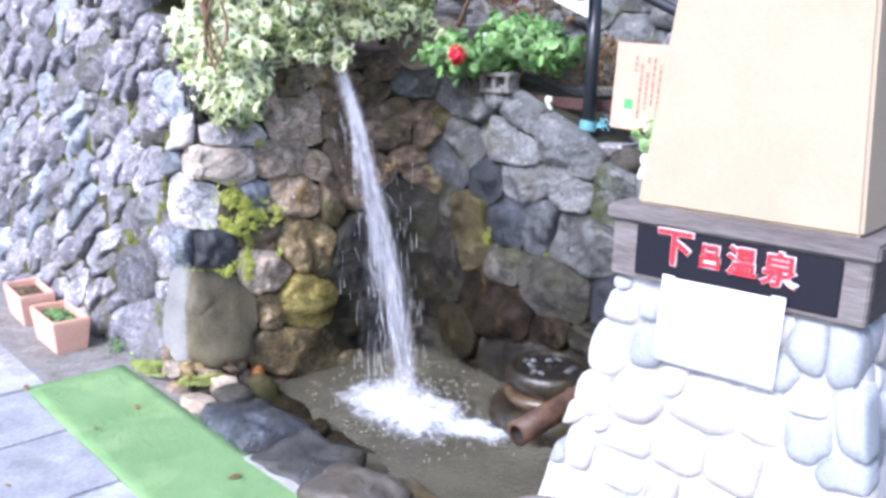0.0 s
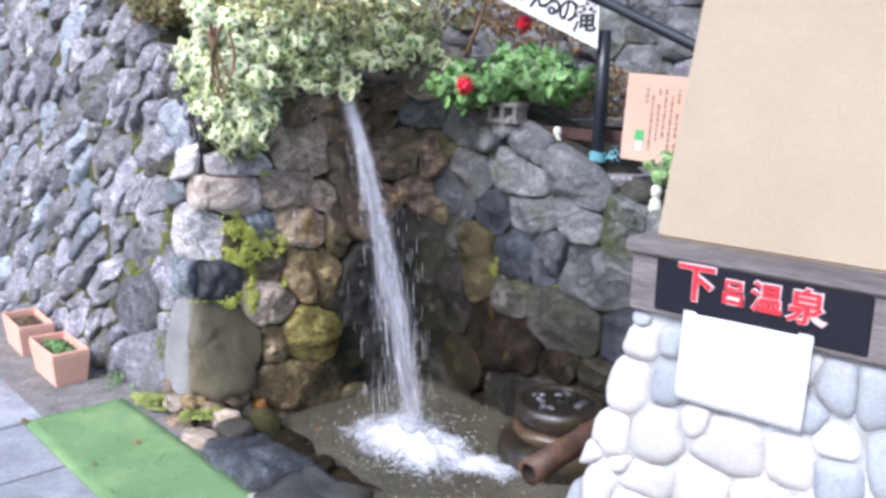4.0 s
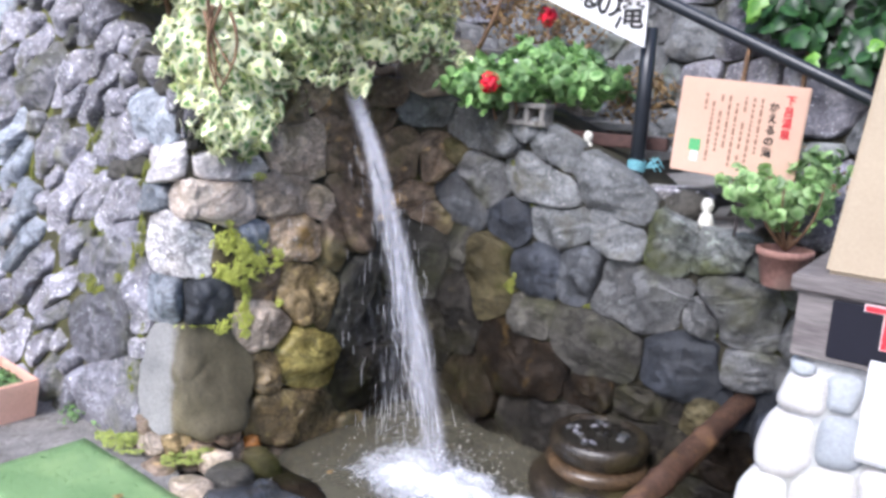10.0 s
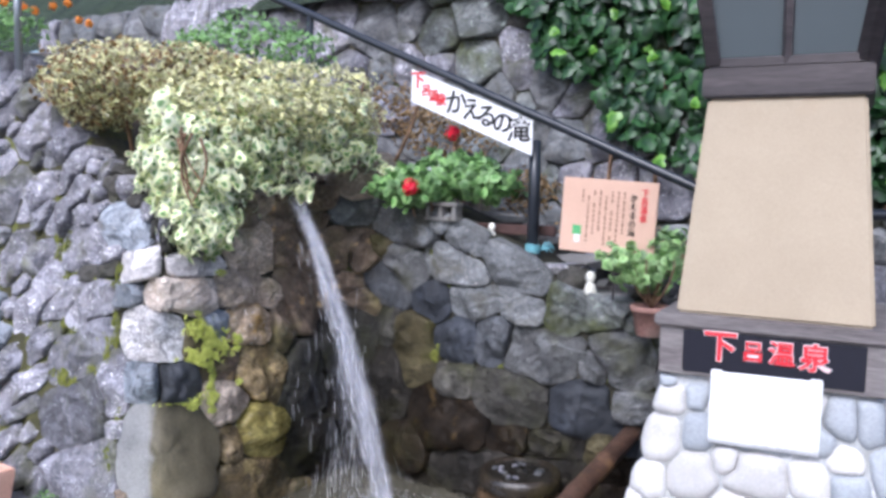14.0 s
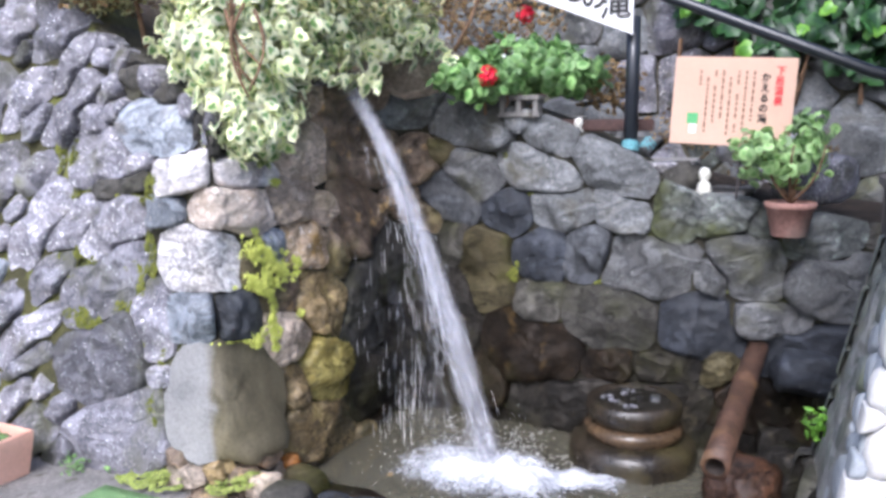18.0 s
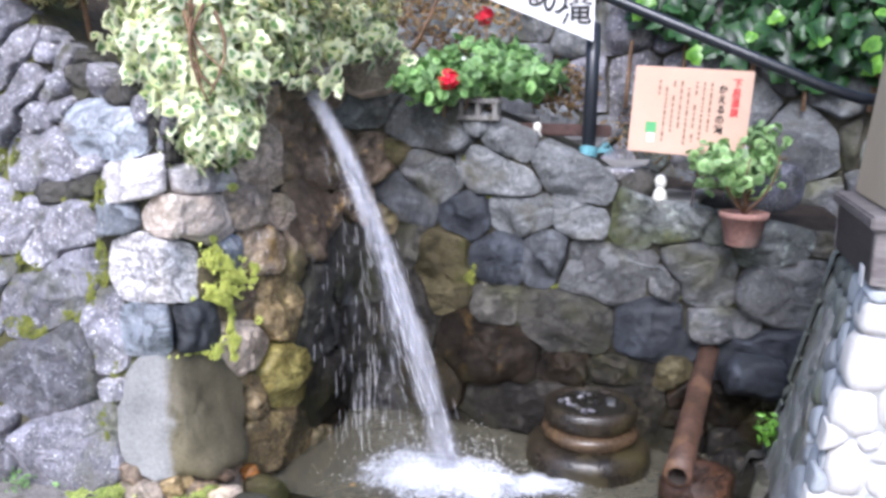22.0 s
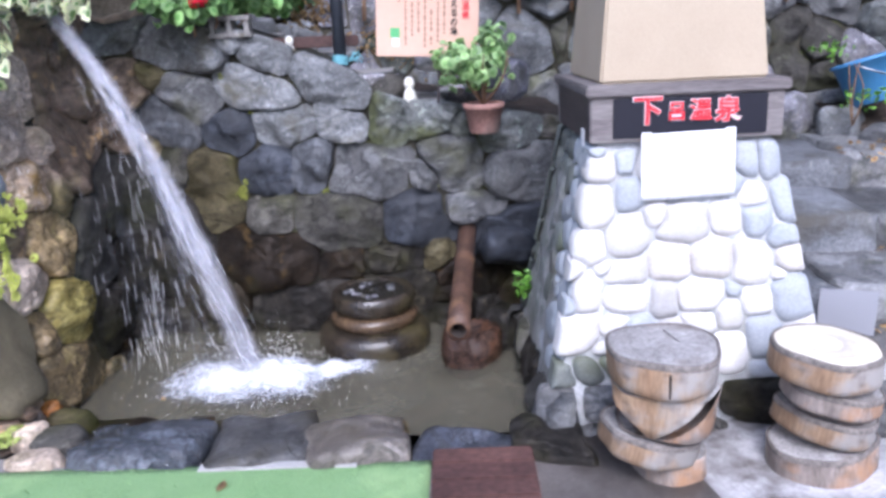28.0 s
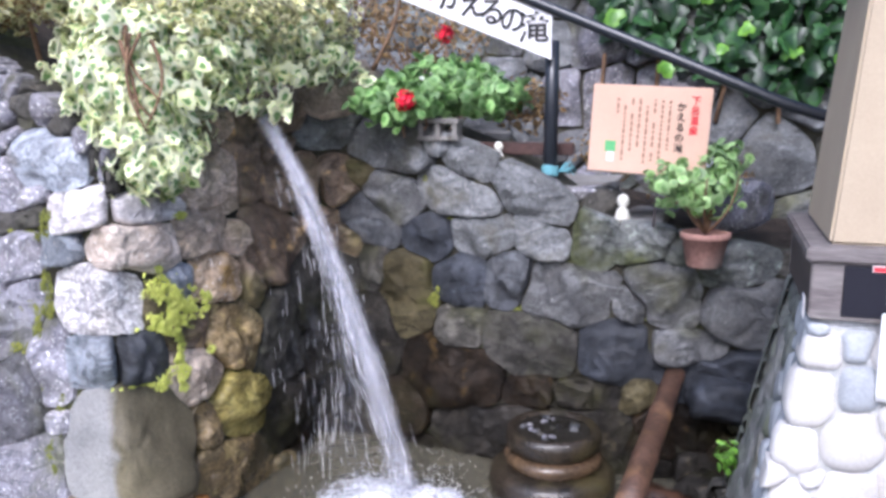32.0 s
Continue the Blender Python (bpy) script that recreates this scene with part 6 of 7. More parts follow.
def step_block(name, t0, t1, d0, d1, z0, z1, material, seed, wear=0.03, square=0.5, power=8):
    p = ST * ((t0 + t1) / 2) + SD * ((d0 + d1) / 2)
    return rough_block(name, (p.x, p.y, z0), (t1 - t0, d1 - d0, z1 - z0), -45, material, stairs, seed, wear, square, "", power)


for t in range(9):
    t0, w = -0.12 + t * 0.235, 0.22 + 0.03 * ((t * 7) % 3 - 1)
    step_block("riser_stone", t0, t0 + w, 1.325, 1.6, -0.06, 0.168, STONE["qdcdqcmqd"[t]], t + 1.0, 0.016)
step_block("step_core", -0.14, 2.0, 1.38, 1.84, -0.06, 0.184, M_STEPSOIL, 77.0, 0.006, 0.1)
for t in range(3):
    step_block("tread_slab", -0.14 + t * 0.72, 0.575 + t * 0.72, 1.36, 1.47, 0.15, 0.19, M_CONC, t + 31.0, 0.006, 0.25, 14)
for k, (t0, t1, d0, d1, z1) in enumerate(((-0.5, 0.02, 1.79, 2.3, 0.31), (0.0, 0.36, 1.81, 2.28, 0.325), (0.33, 0.74, 1.8, 2.2, 0.29), (-0.6, -0.05, 2.22, 2.85, 0.46), (-0.07, 0.3, 2.2, 2.85, 0.475), (0.27, 0.64, 2.26, 2.85, 0.46),
                                          (-0.9, -0.35, 2.75, 3.5, 0.6), (-0.38, 0.08, 2.77, 3.5, 0.615), (0.05, 0.42, 2.74, 3.5, 0.6), (0.39, 0.7, 2.8, 3.5, 0.63))):
    step_block("step_stone", t0 + 0.002, t1 - 0.008, d0 - 0.03, d1, -0.02, z1 + 0.012, (M_STEP, STONE["q"], M_STEP, STONE["c"])[k % 4], k * 1.7 + 3.3, 0.02, 0.3, 12)
for i in range(16):
    q, top_z = 0.25 + i * 0.29, 0.525 + i * 0.105
    step_block("step_riser", -q - 0.31, -q - 0.02, 2.64 if i > 3 else 2.9, 3.42, top_z - 0.3, top_z - 0.03, STONE["v" if i > 7 else "n"], 20.0 + i, 0.012, 0.2)
    step_block("step_tread", -q - 0.33, -q, 2.62 if i > 3 else 2.88, 3.44, top_z - 0.04, top_z, M_STAIR, 40.0 + i, 0.01, 0.2)
for k, (t, d, z, w, dp, h, tone) in enumerate(((0.86, 2.02, 0.05, 0.3, 0.3, 0.42, "c"), (0.74, 2.42, 0.25, 0.26, 0.26, 0.34, "q"), (0.78, 2.72, 0.4, 0.22, 0.22, 0.28, "c"), (0.68, 3.02, 0.45, 0.2, 0.22, 0.28, "q"), (0.6, 3.3, 0.5, 0.24, 0.2, 0.26, "c"),
                                              (1.2, 1.92, 0.05, 0.34, 0.26, 0.38, "n"), (1.08, 2.25, 0.25, 0.3, 0.26, 0.36, "q"), (1.04, 2.55, 0.4, 0.26, 0.24, 0.3, "d"), (0.36, 3.5, 0.55, 0.26, 0.2, 0.28, "d"), (0.08, 3.55, 0.6, 0.26, 0.2, 0.26, "q"),
                                              (1.56, 1.88, 0.05, 0.34, 0.26, 0.36, "q"), (1.92, 1.85, 0.05, 0.34, 0.26, 0.34, "c"), (-0.35, 3.02, 0.5, 0.26, 0.2, 0.24, "n"))):
    p = ST * t + SD * d
    rough_block("edging_stone", (p.x, p.y, z), (w, dp, h), k * 17 - 50, STONE[tone], stairs, k * 2.3 + 1, 0.05, 1.0, "", 3.5)
# planted bank beside the steps
bm = bmesh.new()
bmesh.ops.create_grid(bm, x_segments=24, y_segments=24, size=0.5)
for v in bm.verts:
    t, d = 0.55 + (v.co.x + 0.5) * 3.2, 1.75 + (v.co.y + 0.5) * 2.6
    p = ST * t + SD * d
    z = 0.02 + min(0.75, (d - 1.75) * 0.42) + 0.12 * max(0, t - 0.8) + 0.05 * noise.noise(Vector((t * 3, d * 3, 0)))
    v.co = Vector((p.x, p.y, z))
tagged(part("planted_bank", bm, M_SOILDARK, None, smooth=True), "brown leaf-littered bank beside the steps", "ground", kind="structure")

# ---- high rubble wall at the back ----
BW = Vector((-3.35, 8.35, 0))


def back_place(u, z, off=0.0):
    p = BW + ST * u - SD * (off - 0.1 * z)
    return Vector((p.x, p.y, z))


# darker kinds at this end put the right background's shade into the stones
back_sites = fill_sites([], (7.6, 0.8), (9.2, 2.5), 0.095, 0.3, ["n", "q", "d", "m", "q", "n"], random.Random(76), None, 2500)
fill_sites(back_sites, (4.3, 0.55), (9.2, 2.85), 0.15, 0.3, ["g", "c", "c", "m", "q", "d"], random.Random(77), None, 4000)
fill_sites(back_sites, (0.5, 0.55), (4.3, 2.85), 0.19, 0.3, ["g", "q", "c", "g", "d"], random.Random(79), None, 4000)
fill_sites(back_sites, (5.5, 0.8), (9.2, 2.85), 0.085, 0.2, ["d", "m", "n"], random.Random(78), None, 700)
rubble_cells("wall_back", "high retaining wall of pale grey boulders partly hidden by ivy", back_sites, 0.5, 9.25, 0.5, 2.9, 0.07, 0.012, back_place, lambda u: 2.88)

# ---- foliage ----
IVY = [(0.0, 0.0), (-0.32, -0.1), (-0.5, 0.2), (-0.3, 0.42), (-0.34, 0.62), (0.0, 1.0), (0.34, 0.62), (0.3, 0.42), (0.5, 0.2), (0.32, -0.1)]
OVAL = [(0.0, 0.0), (-0.22, 0.2), (-0.28, 0.5), (-0.16, 0.8), (0.0, 1.0), (0.16, 0.8), (0.28, 0.5), (0.22, 0.2)]
ROUND = [(0.0, 0.08)] + [(-0.5 * math.sin(a), 0.45 - 0.5 * math.cos(a) * (1 + 0.08 * (k % 2))) for k, a in enumerate([0.5 + 5.28 * i / 10 for i in range(11)])]


def leaves(name, material, spots, size, shape, seed, parent, droop=0.5, spread=0.7, label="", kind="stuff"):
    """Many small leaves: spots of (place, outward)."""
    r = random.Random(seed)
    verts, faces, rim = [], [], []
    n = len(shape)
    for c, out in spots:
        face = (Vector(out) + Vector((r.gauss(0, spread), r.gauss(0, spread), r.gauss(0, spread) * 0.7))).normalized()
        tip = (Vector((r.gauss(0, 0.6), r.gauss(0, 0.6), -droop + r.gauss(0, 0.4))))
        tip = (tip - face * tip.dot(face))
        tip = tip.normalized() if tip.length > 1e-3 else face.orthogonal()
        sidev = face.cross(tip)
        s = size * r.uniform(0.6, 1.25)
        b = len(verts)
        for x, y in shape:
            verts.append(c + sidev * (x * s) + tip * (y * s) + face * (-0.22 * s * abs(x) * 2 - 0.12 * s * y * y))
            rim.append(1.0)
        verts.append(c + tip * (0.45 * s) + face * (0.05 * s))
        rim.append(0.0)
        faces += [(b + k, b + (k + 1) % n, b + n) for k in range(n)]
    ob = mesh_ob(name, verts, faces, material, parent, rim=rim)
    return tagged(ob, label, kind=kind)


def cloud(blobs, count, seed, shell=0.35, bumpy=0.3, front=None):
    """Places in the outer shell of uneven lumps: blobs of (centre, radii, turn)."""
    r = random.Random(seed)
    vol = [b[1][0] * b[1][1] + b[1][0] * b[1][2] + b[1][1] * b[1][2] for b in blobs]
    out = []
    while len(out) < count:
        c, rad, rz = r.choices(blobs, vol)[0]
        d = Vector((r.gauss(0, 1), r.gauss(0, 1), r.gauss(0, 1))).normalized()
        k = 1 + bumpy * noise.noise(d * 2.2 + Vector(c) * 3) + 0.12 * noise.noise(d * 7)
        q = k * (1 - shell * r.random() ** 2)
        m = pose(0, 0, 0, 0, 0, rz).to_3x3()
        p = Vector(c) + m @ Vector((d.x * rad[0] * q, d.y * rad[1] * q, d.z * rad[2] * q))
        o = m @ Vector((d.x / rad[0], d.y / rad[1], d.z / rad[2]))
        if front and o.dot(Vector(front)) < -0.45 * o.length:
            continue
        out.append((p, o.normalized()))
    return out


def stems(name, pairs, radius, material, parent, seed, bend=0.06):
    r = random.Random(seed)
    verts, faces = [], []
    for a, b in pairs:
        pts = []
        o = Vector((r.uniform(-1, 1), r.uniform(-1, 1), r.uniform(-0.5, 0.5))) * bend
        for i in range(6):
            t = i / 5
            pts.append(Vector(a).lerp(Vector(b), t) + o * math.sin(t * 3.14))
        v, f, _ = tube_data(pts, [radius * (1 - 0.5 * i / 5) for i in range(6)], 6)
        k = len(verts)
        verts += v
        faces += [tuple(q + k for q in w) for w in f]
    return tagged(mesh_ob(name, verts, faces, material, parent), kind="stuff")


# variegated ivy over the nose of the wall
VIEW = (-0.1, -1, 0.2)
ivy = thing("ivy_bush", "variegated cream and green ivy spilling over the wall", "ivy")
MASS = [((-0.89, 3.36, 1.55), (0.36, 0.26, 0.23), 0), ((-0.58, 3.46, 1.67), (0.3, 0.16, 0.18), 0), ((-0.38, 3.56, 1.62), (0.22, 0.12, 0.12), 0), ((-1.03, 3.46, 1.64), (0.18, 0.22, 0.18), 0)]
HANG = [((-0.97, 3.13, 1.36), (0.15, 0.11, 0.22), 0), ((-0.93, 3.1, 1.23), (0.11, 0.08, 0.12), 0), ((-1.02, 3.16, 1.5), (0.17, 0.13, 0.2), 0)]
leaves("leaves", M_IVY, cloud(MASS, 2700, 1, 0.5, 0.8, VIEW), 0.062, IVY, 1, ivy, 0.6, 0.5)
leaves("hanging_leaves", M_IVY, cloud(HANG, 1500, 2, 0.45, 0.7, VIEW), 0.054, IVY, 2, ivy, 0.9, 0.5, label="hanging tress of cream-edged leaves")
# leaves coloured dark to stand for the shaded gaps inside the bush
leaves("inner_leaves", M_IVYSHADE, cloud(MASS + HANG, 2400, 101, 0.9, 0.4), 0.048, IVY, 101, ivy)
stems("stem", [((-1.0, 3.02, 1.62), (-0.97, 2.99, 1.32)), ((-1.03, 3.02, 1.6), (-0.99, 3.0, 1.36)), ((-0.97, 3.0, 1.62), (-0.95, 2.97, 1.36)), ((-1.01, 2.98, 1.64), (-0.93, 2.96, 1.42)), ((-0.94, 3.0, 1.6), (-0.97, 2.96, 1.34)), ((-1.1, 3.1, 1.75), (-1.0, 3.02, 1.6))], 0.007, M_STEM, ivy, 3)
dry = thing("dry_shrub", "fine-leaved shrub with brownish dry patches on top of the wall", "shrub")
TOP = [((-1.2, 3.6, 1.88), (0.45, 0.32, 0.2), 0), ((-0.7, 3.54, 1.84), (0.5, 0.28, 0.17), 0), ((-1.45, 3.7, 1.84), (0.2, 0.22, 0.2), 0), ((-0.36, 3.6, 1.76), (0.25, 0.2, 0.12), 0), ((-0.8, 3.33, 1.74), (0.46, 0.24, 0.14), 0)]
leaves("leaves", M_IVYDRY, cloud(TOP, 9000, 4, 0.3, 0.4, VIEW), 0.03, OVAL, 4, dry, 0.0)
leaves("dry_leaves", M_SHRUB, cloud([TOP[0], TOP[2]], 2000, 44, 0.25, 0.5, VIEW), 0.03, OVAL, 44, dry, 0.0, label="dry reddish brown leaves")
stems("stem", [((-1.3 + 0.25 * k, 3.7, 1.5), (-1.4 + 0.3 * k, 3.5 + 0.05 * (k % 3), 1.95)) for k in range(6)], 0.012, M_STEM, dry, 5)
green = thing("green_shrub", "leafy green shrub behind the ivy", "shrub")
leaves("leaves", M_GERA, cloud([((-0.75, 3.95, 2.1), (0.4, 0.25, 0.16), 0)], 1100, 6, 0.4, 0.4, VIEW), 0.035, OVAL, 6, green, 0.1)
stems("stem", [((-0.75, 4.0, 1.6), (-0.8, 3.95, 2.1)), ((-0.7, 4.0, 1.6), (-0.55, 3.95, 2.1))], 0.01, M_STEM, green, 7)

# geraniums on the terrace
def flower_head(parent, at, size, material, seed, name="flower"):
    r = random.Random(seed)
    verts, faces = [], []
    for _ in range(60):
        d = Vector((r.gauss(0, 1), r.gauss(0, 1), r.gauss(0, 1))).normalized()
        c = Vector(at) + d * size * r.uniform(0.55, 1.0)
        t = d.orthogonal().normalized()
        q = d.cross(t)
        b, s = len(verts), size * 0.5
        verts += [c - t * s * 0.6, c + q * s * 0.6 + d * s * 0.2, c + t * s * 0.6, c - q * s * 0.6 + d * s * 0.2]
        faces += [(b, b + 1, b + 2), (b, b + 2, b + 3)]
    return mesh_ob(name, verts, faces, material, parent, smooth=False)


gera = thing("geranium_plant", "bushy geranium with scarlet flower heads on the terrace", "geranium")
leaves("leaves", M_GERA, cloud([((0.0, 3.44, 1.4), (0.17, 0.12, 0.09), 0), ((0.25, 3.5, 1.47), (0.22, 0.16, 0.12), -40), ((0.4, 3.4, 1.43), (0.14, 0.12, 0.09), 0)], 1150, 8, 0.5, 0.35), 0.05, ROUND, 8, gera, 0.1, 0.55)
stems("stem", [((0.05, 3.5, 1.25), (0.0, 3.4, 1.42)), ((0.2, 3.5, 1.25), (0.3, 3.5, 1.5)), ((0.1, 3.5, 1.25), (0.02, 3.38, 1.4)), ((0.2, 3.5, 1.25), (0.23, 3.51, 1.67))], 0.006, M_STEM, gera, 9)
flower_head(gera, (-0.018, 3.3, 1.413), 0.042, M_PETAL, 1)
flower_head(gera, (0.23, 3.5, 1.68), 0.04, M_PETAL, 2)
for k in range(7):
    flower_head(gera, (0.1 + 0.06 * k, 3.42 + 0.05 * (k % 3), 1.5 + 0.02 * (k % 2)), 0.01, M_WHITE, 30 + k, "bud")
block = thing("concrete_block", "hollow concrete block half hidden by the geranium", "concrete block", (0.17, 3.4, 1.25), -42)
for x in (-0.09, 0.0, 0.09):
    part("web", box_bm(0.02, 0.08, 0.07, (x * 0.8, 0, 0), 0.004), M_GRIT, block)
for z in (0.0, 0.07):
    part("shell", box_bm(0.18, 0.08, 0.02, (0, 0, z), 0.004), M_GRIT, block)
part("edging_plank", box_bm(0.62, 0.04, 0.05, (0.42, 3.36, 1.19), 0.006, 1, (0, 0, -38)), M_MAT, None)
tagged(bpy.data.objects["edging_plank"], "weathered timber edging of the flower bed", "edging")

shrub = thing("red_shrub", "low shrub with reddish brown leaves behind the flowers", "shrub")
leaves("leaves", M_SHRUB, cloud([((0.3, 4.05, 1.72), (0.35, 0.2, 0.18), -40), ((0.62, 3.5, 1.38), (0.16, 0.14, 0.12), 0), ((0.0, 4.1, 1.85), (0.25, 0.2, 0.16), 0)], 1500, 10, 0.5, 0.4), 0.03, OVAL, 10, shrub, 0.0)
leaves("leaves", M_SHRUB, cloud([((0.62, 3.6, 1.42), (0.22, 0.08, 0.1), -40), ((0.95, 3.2, 1.2), (0.25, 0.08, 0.12), -40), ((1.1, 2.95, 1.1), (0.2, 0.14, 0.12), -40)], 900, 110, 0.7, 0.4), 0.026, OVAL, 110, shrub, 0.0)
stems("stem", [((0.3, 4.0, 1.4), (0.35 + 0.1 * k, 4.0, 1.75)) for k in range(-3, 4)], 0.006, M_STEM, shrub, 11)

pot_plant = thing("potted_geranium", "geranium in a weathered clay pot on the wall top", "potted plant", (0.9, 2.63, 0.815))
lathe("pot", [(0.0, 0.0), (0.058, 0.0), (0.062, 0.006), (0.08, 0.1), (0.088, 0.102), (0.09, 0.125), (0.08, 0.127), (0.075, 0.11), (0.0, 0.105)], M_POT, pot_plant, sides=28)
leaves("leaves", M_GERALIT, cloud([((0.0, 0.05, 0.28), (0.16, 0.15, 0.11), 0), ((-0.16, 0.0, 0.33), (0.09, 0.08, 0.06), 0), ((0.1, 0.05, 0.37), (0.09, 0.09, 0.08), 0)], 430, 12, 0.8, 0.35), 0.039, ROUND, 12, pot_plant, 0.1, 0.55)
stems("stem", [((0, 0, 0.12), (0.12 * math.cos(k), 0.12 * math.sin(k), 0.33)) for k in range(7)], 0.006, M_STEM, pot_plant, 13, 0.03)

fern = thing("wall_fern", "small bright fern growing from the pool wall", "fern", (0.77, 2.29, 0.24))
leaves("leaves", M_IVYLIGHT, cloud([((0, 0, 0.0), (0.05, 0.04, 0.06), 0)], 70, 14, 0.8, 0.3), 0.03, OVAL, 14, fern, 0.2)

# big-leaved ivy on the back wall
big = thing("wall_ivy", "glossy dark green ivy with fresh light leaves on the back wall", "ivy")


def wall_leaves(u0, u1, z_of, count, seed, offs=(0.08, 0.22)):
    r = random.Random(seed)
    out = []
    while len(out) < count:
        u, z = r.uniform(u0, u1), r.uniform(0.9, 2.95)
        if z < z_of(u) + 0.25 * noise.noise(Vector((u * 2.5, z * 2.5, 1))):
            continue
        out.append((back_place(u, z, r.uniform(*offs) + 0.12 * noise.noise(Vector((u * 3, z * 3, 5)))), Vector((-0.65, -0.65, 0.35))))
    return out


def ivy_low(u):
    return float(np.interp(u, [5.4, 5.76, 5.99, 6.29, 6.58, 6.84, 7.4, 8.1, 8.45, 8.7, 9.0, 9.2], [2.95, 2.47, 2.18, 1.93, 1.74, 1.55, 1.45, 1.5, 1.62, 2.0, 2.1, 1.9]))


leaves("leaves", M_IVYGREEN, wall_leaves(5.4, 9.25, ivy_low, 3000, 15), 0.105, IVY, 15, big, 0.8, 0.4)
leaves("fresh_leaves", M_IVYLIGHT, wall_leaves(5.9, 8.6, lambda u: ivy_low(u) - 0.08, 90, 16, (0.2, 0.32)), 0.09, IVY, 16, big, 0.8, 0.4)
stems("stem", [(back_place(6.4 + 0.28 * k, 1.3, 0.08), back_place(6.5 + 0.28 * k, 2.6, 0.1)) for k in range(9)], 0.012, M_STEM, big, 17)

# hedge and fence on the right
hedge = thing("hedge", "dark green glossy bushes above the steps", "bush")
HB = [((3.3, 1.1, 1.5), (0.55, 0.5, 0.45), 0), ((3.7, 0.4, 1.7), (0.7, 0.6, 0.6), 0), ((2.9, 0.5, 1.25), (0.45, 0.4, 0.3), 0), ((4.3, -0.4, 1.6), (0.8, 0.7, 0.7), 0), ((2.6, 0.9, 0.95), (0.3, 0.25, 0.16), 0), ((3.35, 1.3, 1.2), (0.25, 0.25, 0.3), 0), ((3.5, 1.4, 2.3), (0.3, 0.3, 0.25), 0), ((3.42, 1.5, 1.55), (0.25, 0.2, 0.45), 0)]
leaves("leaves", M_BUSH, cloud(HB, 6000, 18, 0.5, 0.4), 0.075, OVAL, 18, hedge, 0.3)
stems("stem", [((3.2 + 0.2 * k, 1.1 - 0.25 * k, 0.8), (3.2 + 0.2 * k, 1.2 - 0.25 * k, 2.0)) for k in range(6)], 0.025, M_STEM, hedge, 19, 0.12)
litter = cloud([((2.55, 0.95, 0.78), (0.4, 0.3, 0.04), -45), ((2.2, 0.7, 0.62), (0.4, 0.25, 0.04), -45), ((2.3, 1.55, 0.66), (0.3, 0.2, 0.015), 0), ((1.42, 1.02, 0.196), (0.4, 0.05, 0.01), -45), ((1.75, 1.35, 0.34), (0.4, 0.06, 0.01), -45)], 210, 20, 0.9, 0.1)
leaves("leaf_litter", M_SHRUB, [(p, Vector((0, 0, 1))) for p, _ in litter], 0.035, OVAL, 20, None, 0.0, 0.3, "fallen brown leaves beside the steps")
fence = thing("board_fence", "grey vertical board fence behind the bushes", "fence", kind="structure")
for k in range(30):
    p = Vector((3.27, 1.95, 0)) + ST * (k * 0.155)
    part("board", box_bm(0.15, 0.02, 2.3, (p.x, p.y, 0.5), 0.003, 1, (0, 0, -45)), M_FENCE, fence)
for z in (0.9, 2.3):
    p = Vector((3.27, 1.95, 0)) + ST * 2.25 + SD * 0.03
    part("rail", box_bm(4.6, 0.04, 0.08, (p.x, p.y, z), 0.003, 1, (0, 0, -45)), M_FENCE, fence)

BK = 0.86
bucket = thing("blue_bucket", "blue plastic bucket tilted among the leaves beside the steps", "bucket", (2.86, 1.81, 0.79))
ob = lathe("pail", [(q * BK, z * BK) for q, z in ((0.0, 0.0), (0.125, 0.0), (0.13, 0.01), (0.165, 0.24), (0.18, 0.242), (0.18, 0.26), (0.165, 0.262), (0.158, 0.24), (0.122, 0.015), (0.0, 0.012))], M_BUCKET, bucket, sides=36)
ob.matrix_basis = pose(0, 0, 0, -18, 2, 20)
tube("handle", [(0.152 * math.cos(a), 0.06 - 0.15 * math.sin(a), 0.2 - 0.06 * math.sin(a)) for a in np.linspace(0, 3.14, 14)], 0.004, M_GALV, bucket)

screen = thing("overgrown_weeds", "straggling leafy weeds around the blue bucket", "weeds")
leaves("leaves", M_IVYLIGHT, cloud([((2.95, 1.55, 0.92), (0.1, 0.05, 0.05), -45), ((2.6, 1.75, 0.84), (0.14, 0.1, 0.06), 0), ((2.42, 1.85, 1.08), (0.14, 0.1, 0.05), 0)], 90, 22, 0.9, 0.4), 0.036, OVAL, 22, screen, 0.2)
stems("stem", [((2.95, 1.6, 0.7), (2.92 + 0.05 * k, 1.55, 1.0)) for k in range(-2, 3)] + [((2.6, 1.8, 0.7), (2.5 + 0.06 * k, 1.8, 1.0)) for k in range(3)], 0.005, M_STEM, screen, 23)

# ---- handrail, hanging sign, notice board ----
rail = thing("handrail", "black painted pipe handrail running up behind the wall", "handrail")
R0, RD = Vector((0.515, 3.1, 1.752)), Vector((0.476, -0.472, -0.283))
BEND = R0 + RD * 1.35
tube("pipe", [R0 - RD * 6, R0 - RD * 3, R0, R0 + RD * 0.7, R0 + RD * 1.25, BEND + Vector((0.04, -0.04, -0.012)), BEND + Vector((0.12, -0.12, -0.015)), BEND + Vector((0.6, -0.6, -0.02))], 0.021, M_RAIL, rail, 12)
tube("post", [R0 - RD * 2.02 + Vector((0, 0, -0.9)), R0 - RD * 2.02], 0.02, M_RAIL, rail)
tube("post", [BEND + Vector((0.5, -0.5, -0.8)), BEND + Vector((0.5, -0.5, 0))], 0.02, M_RAIL, rail)
post = thing("sign_post", "black post tied with turquoise string", "post", (0.543, 3.15, 0))
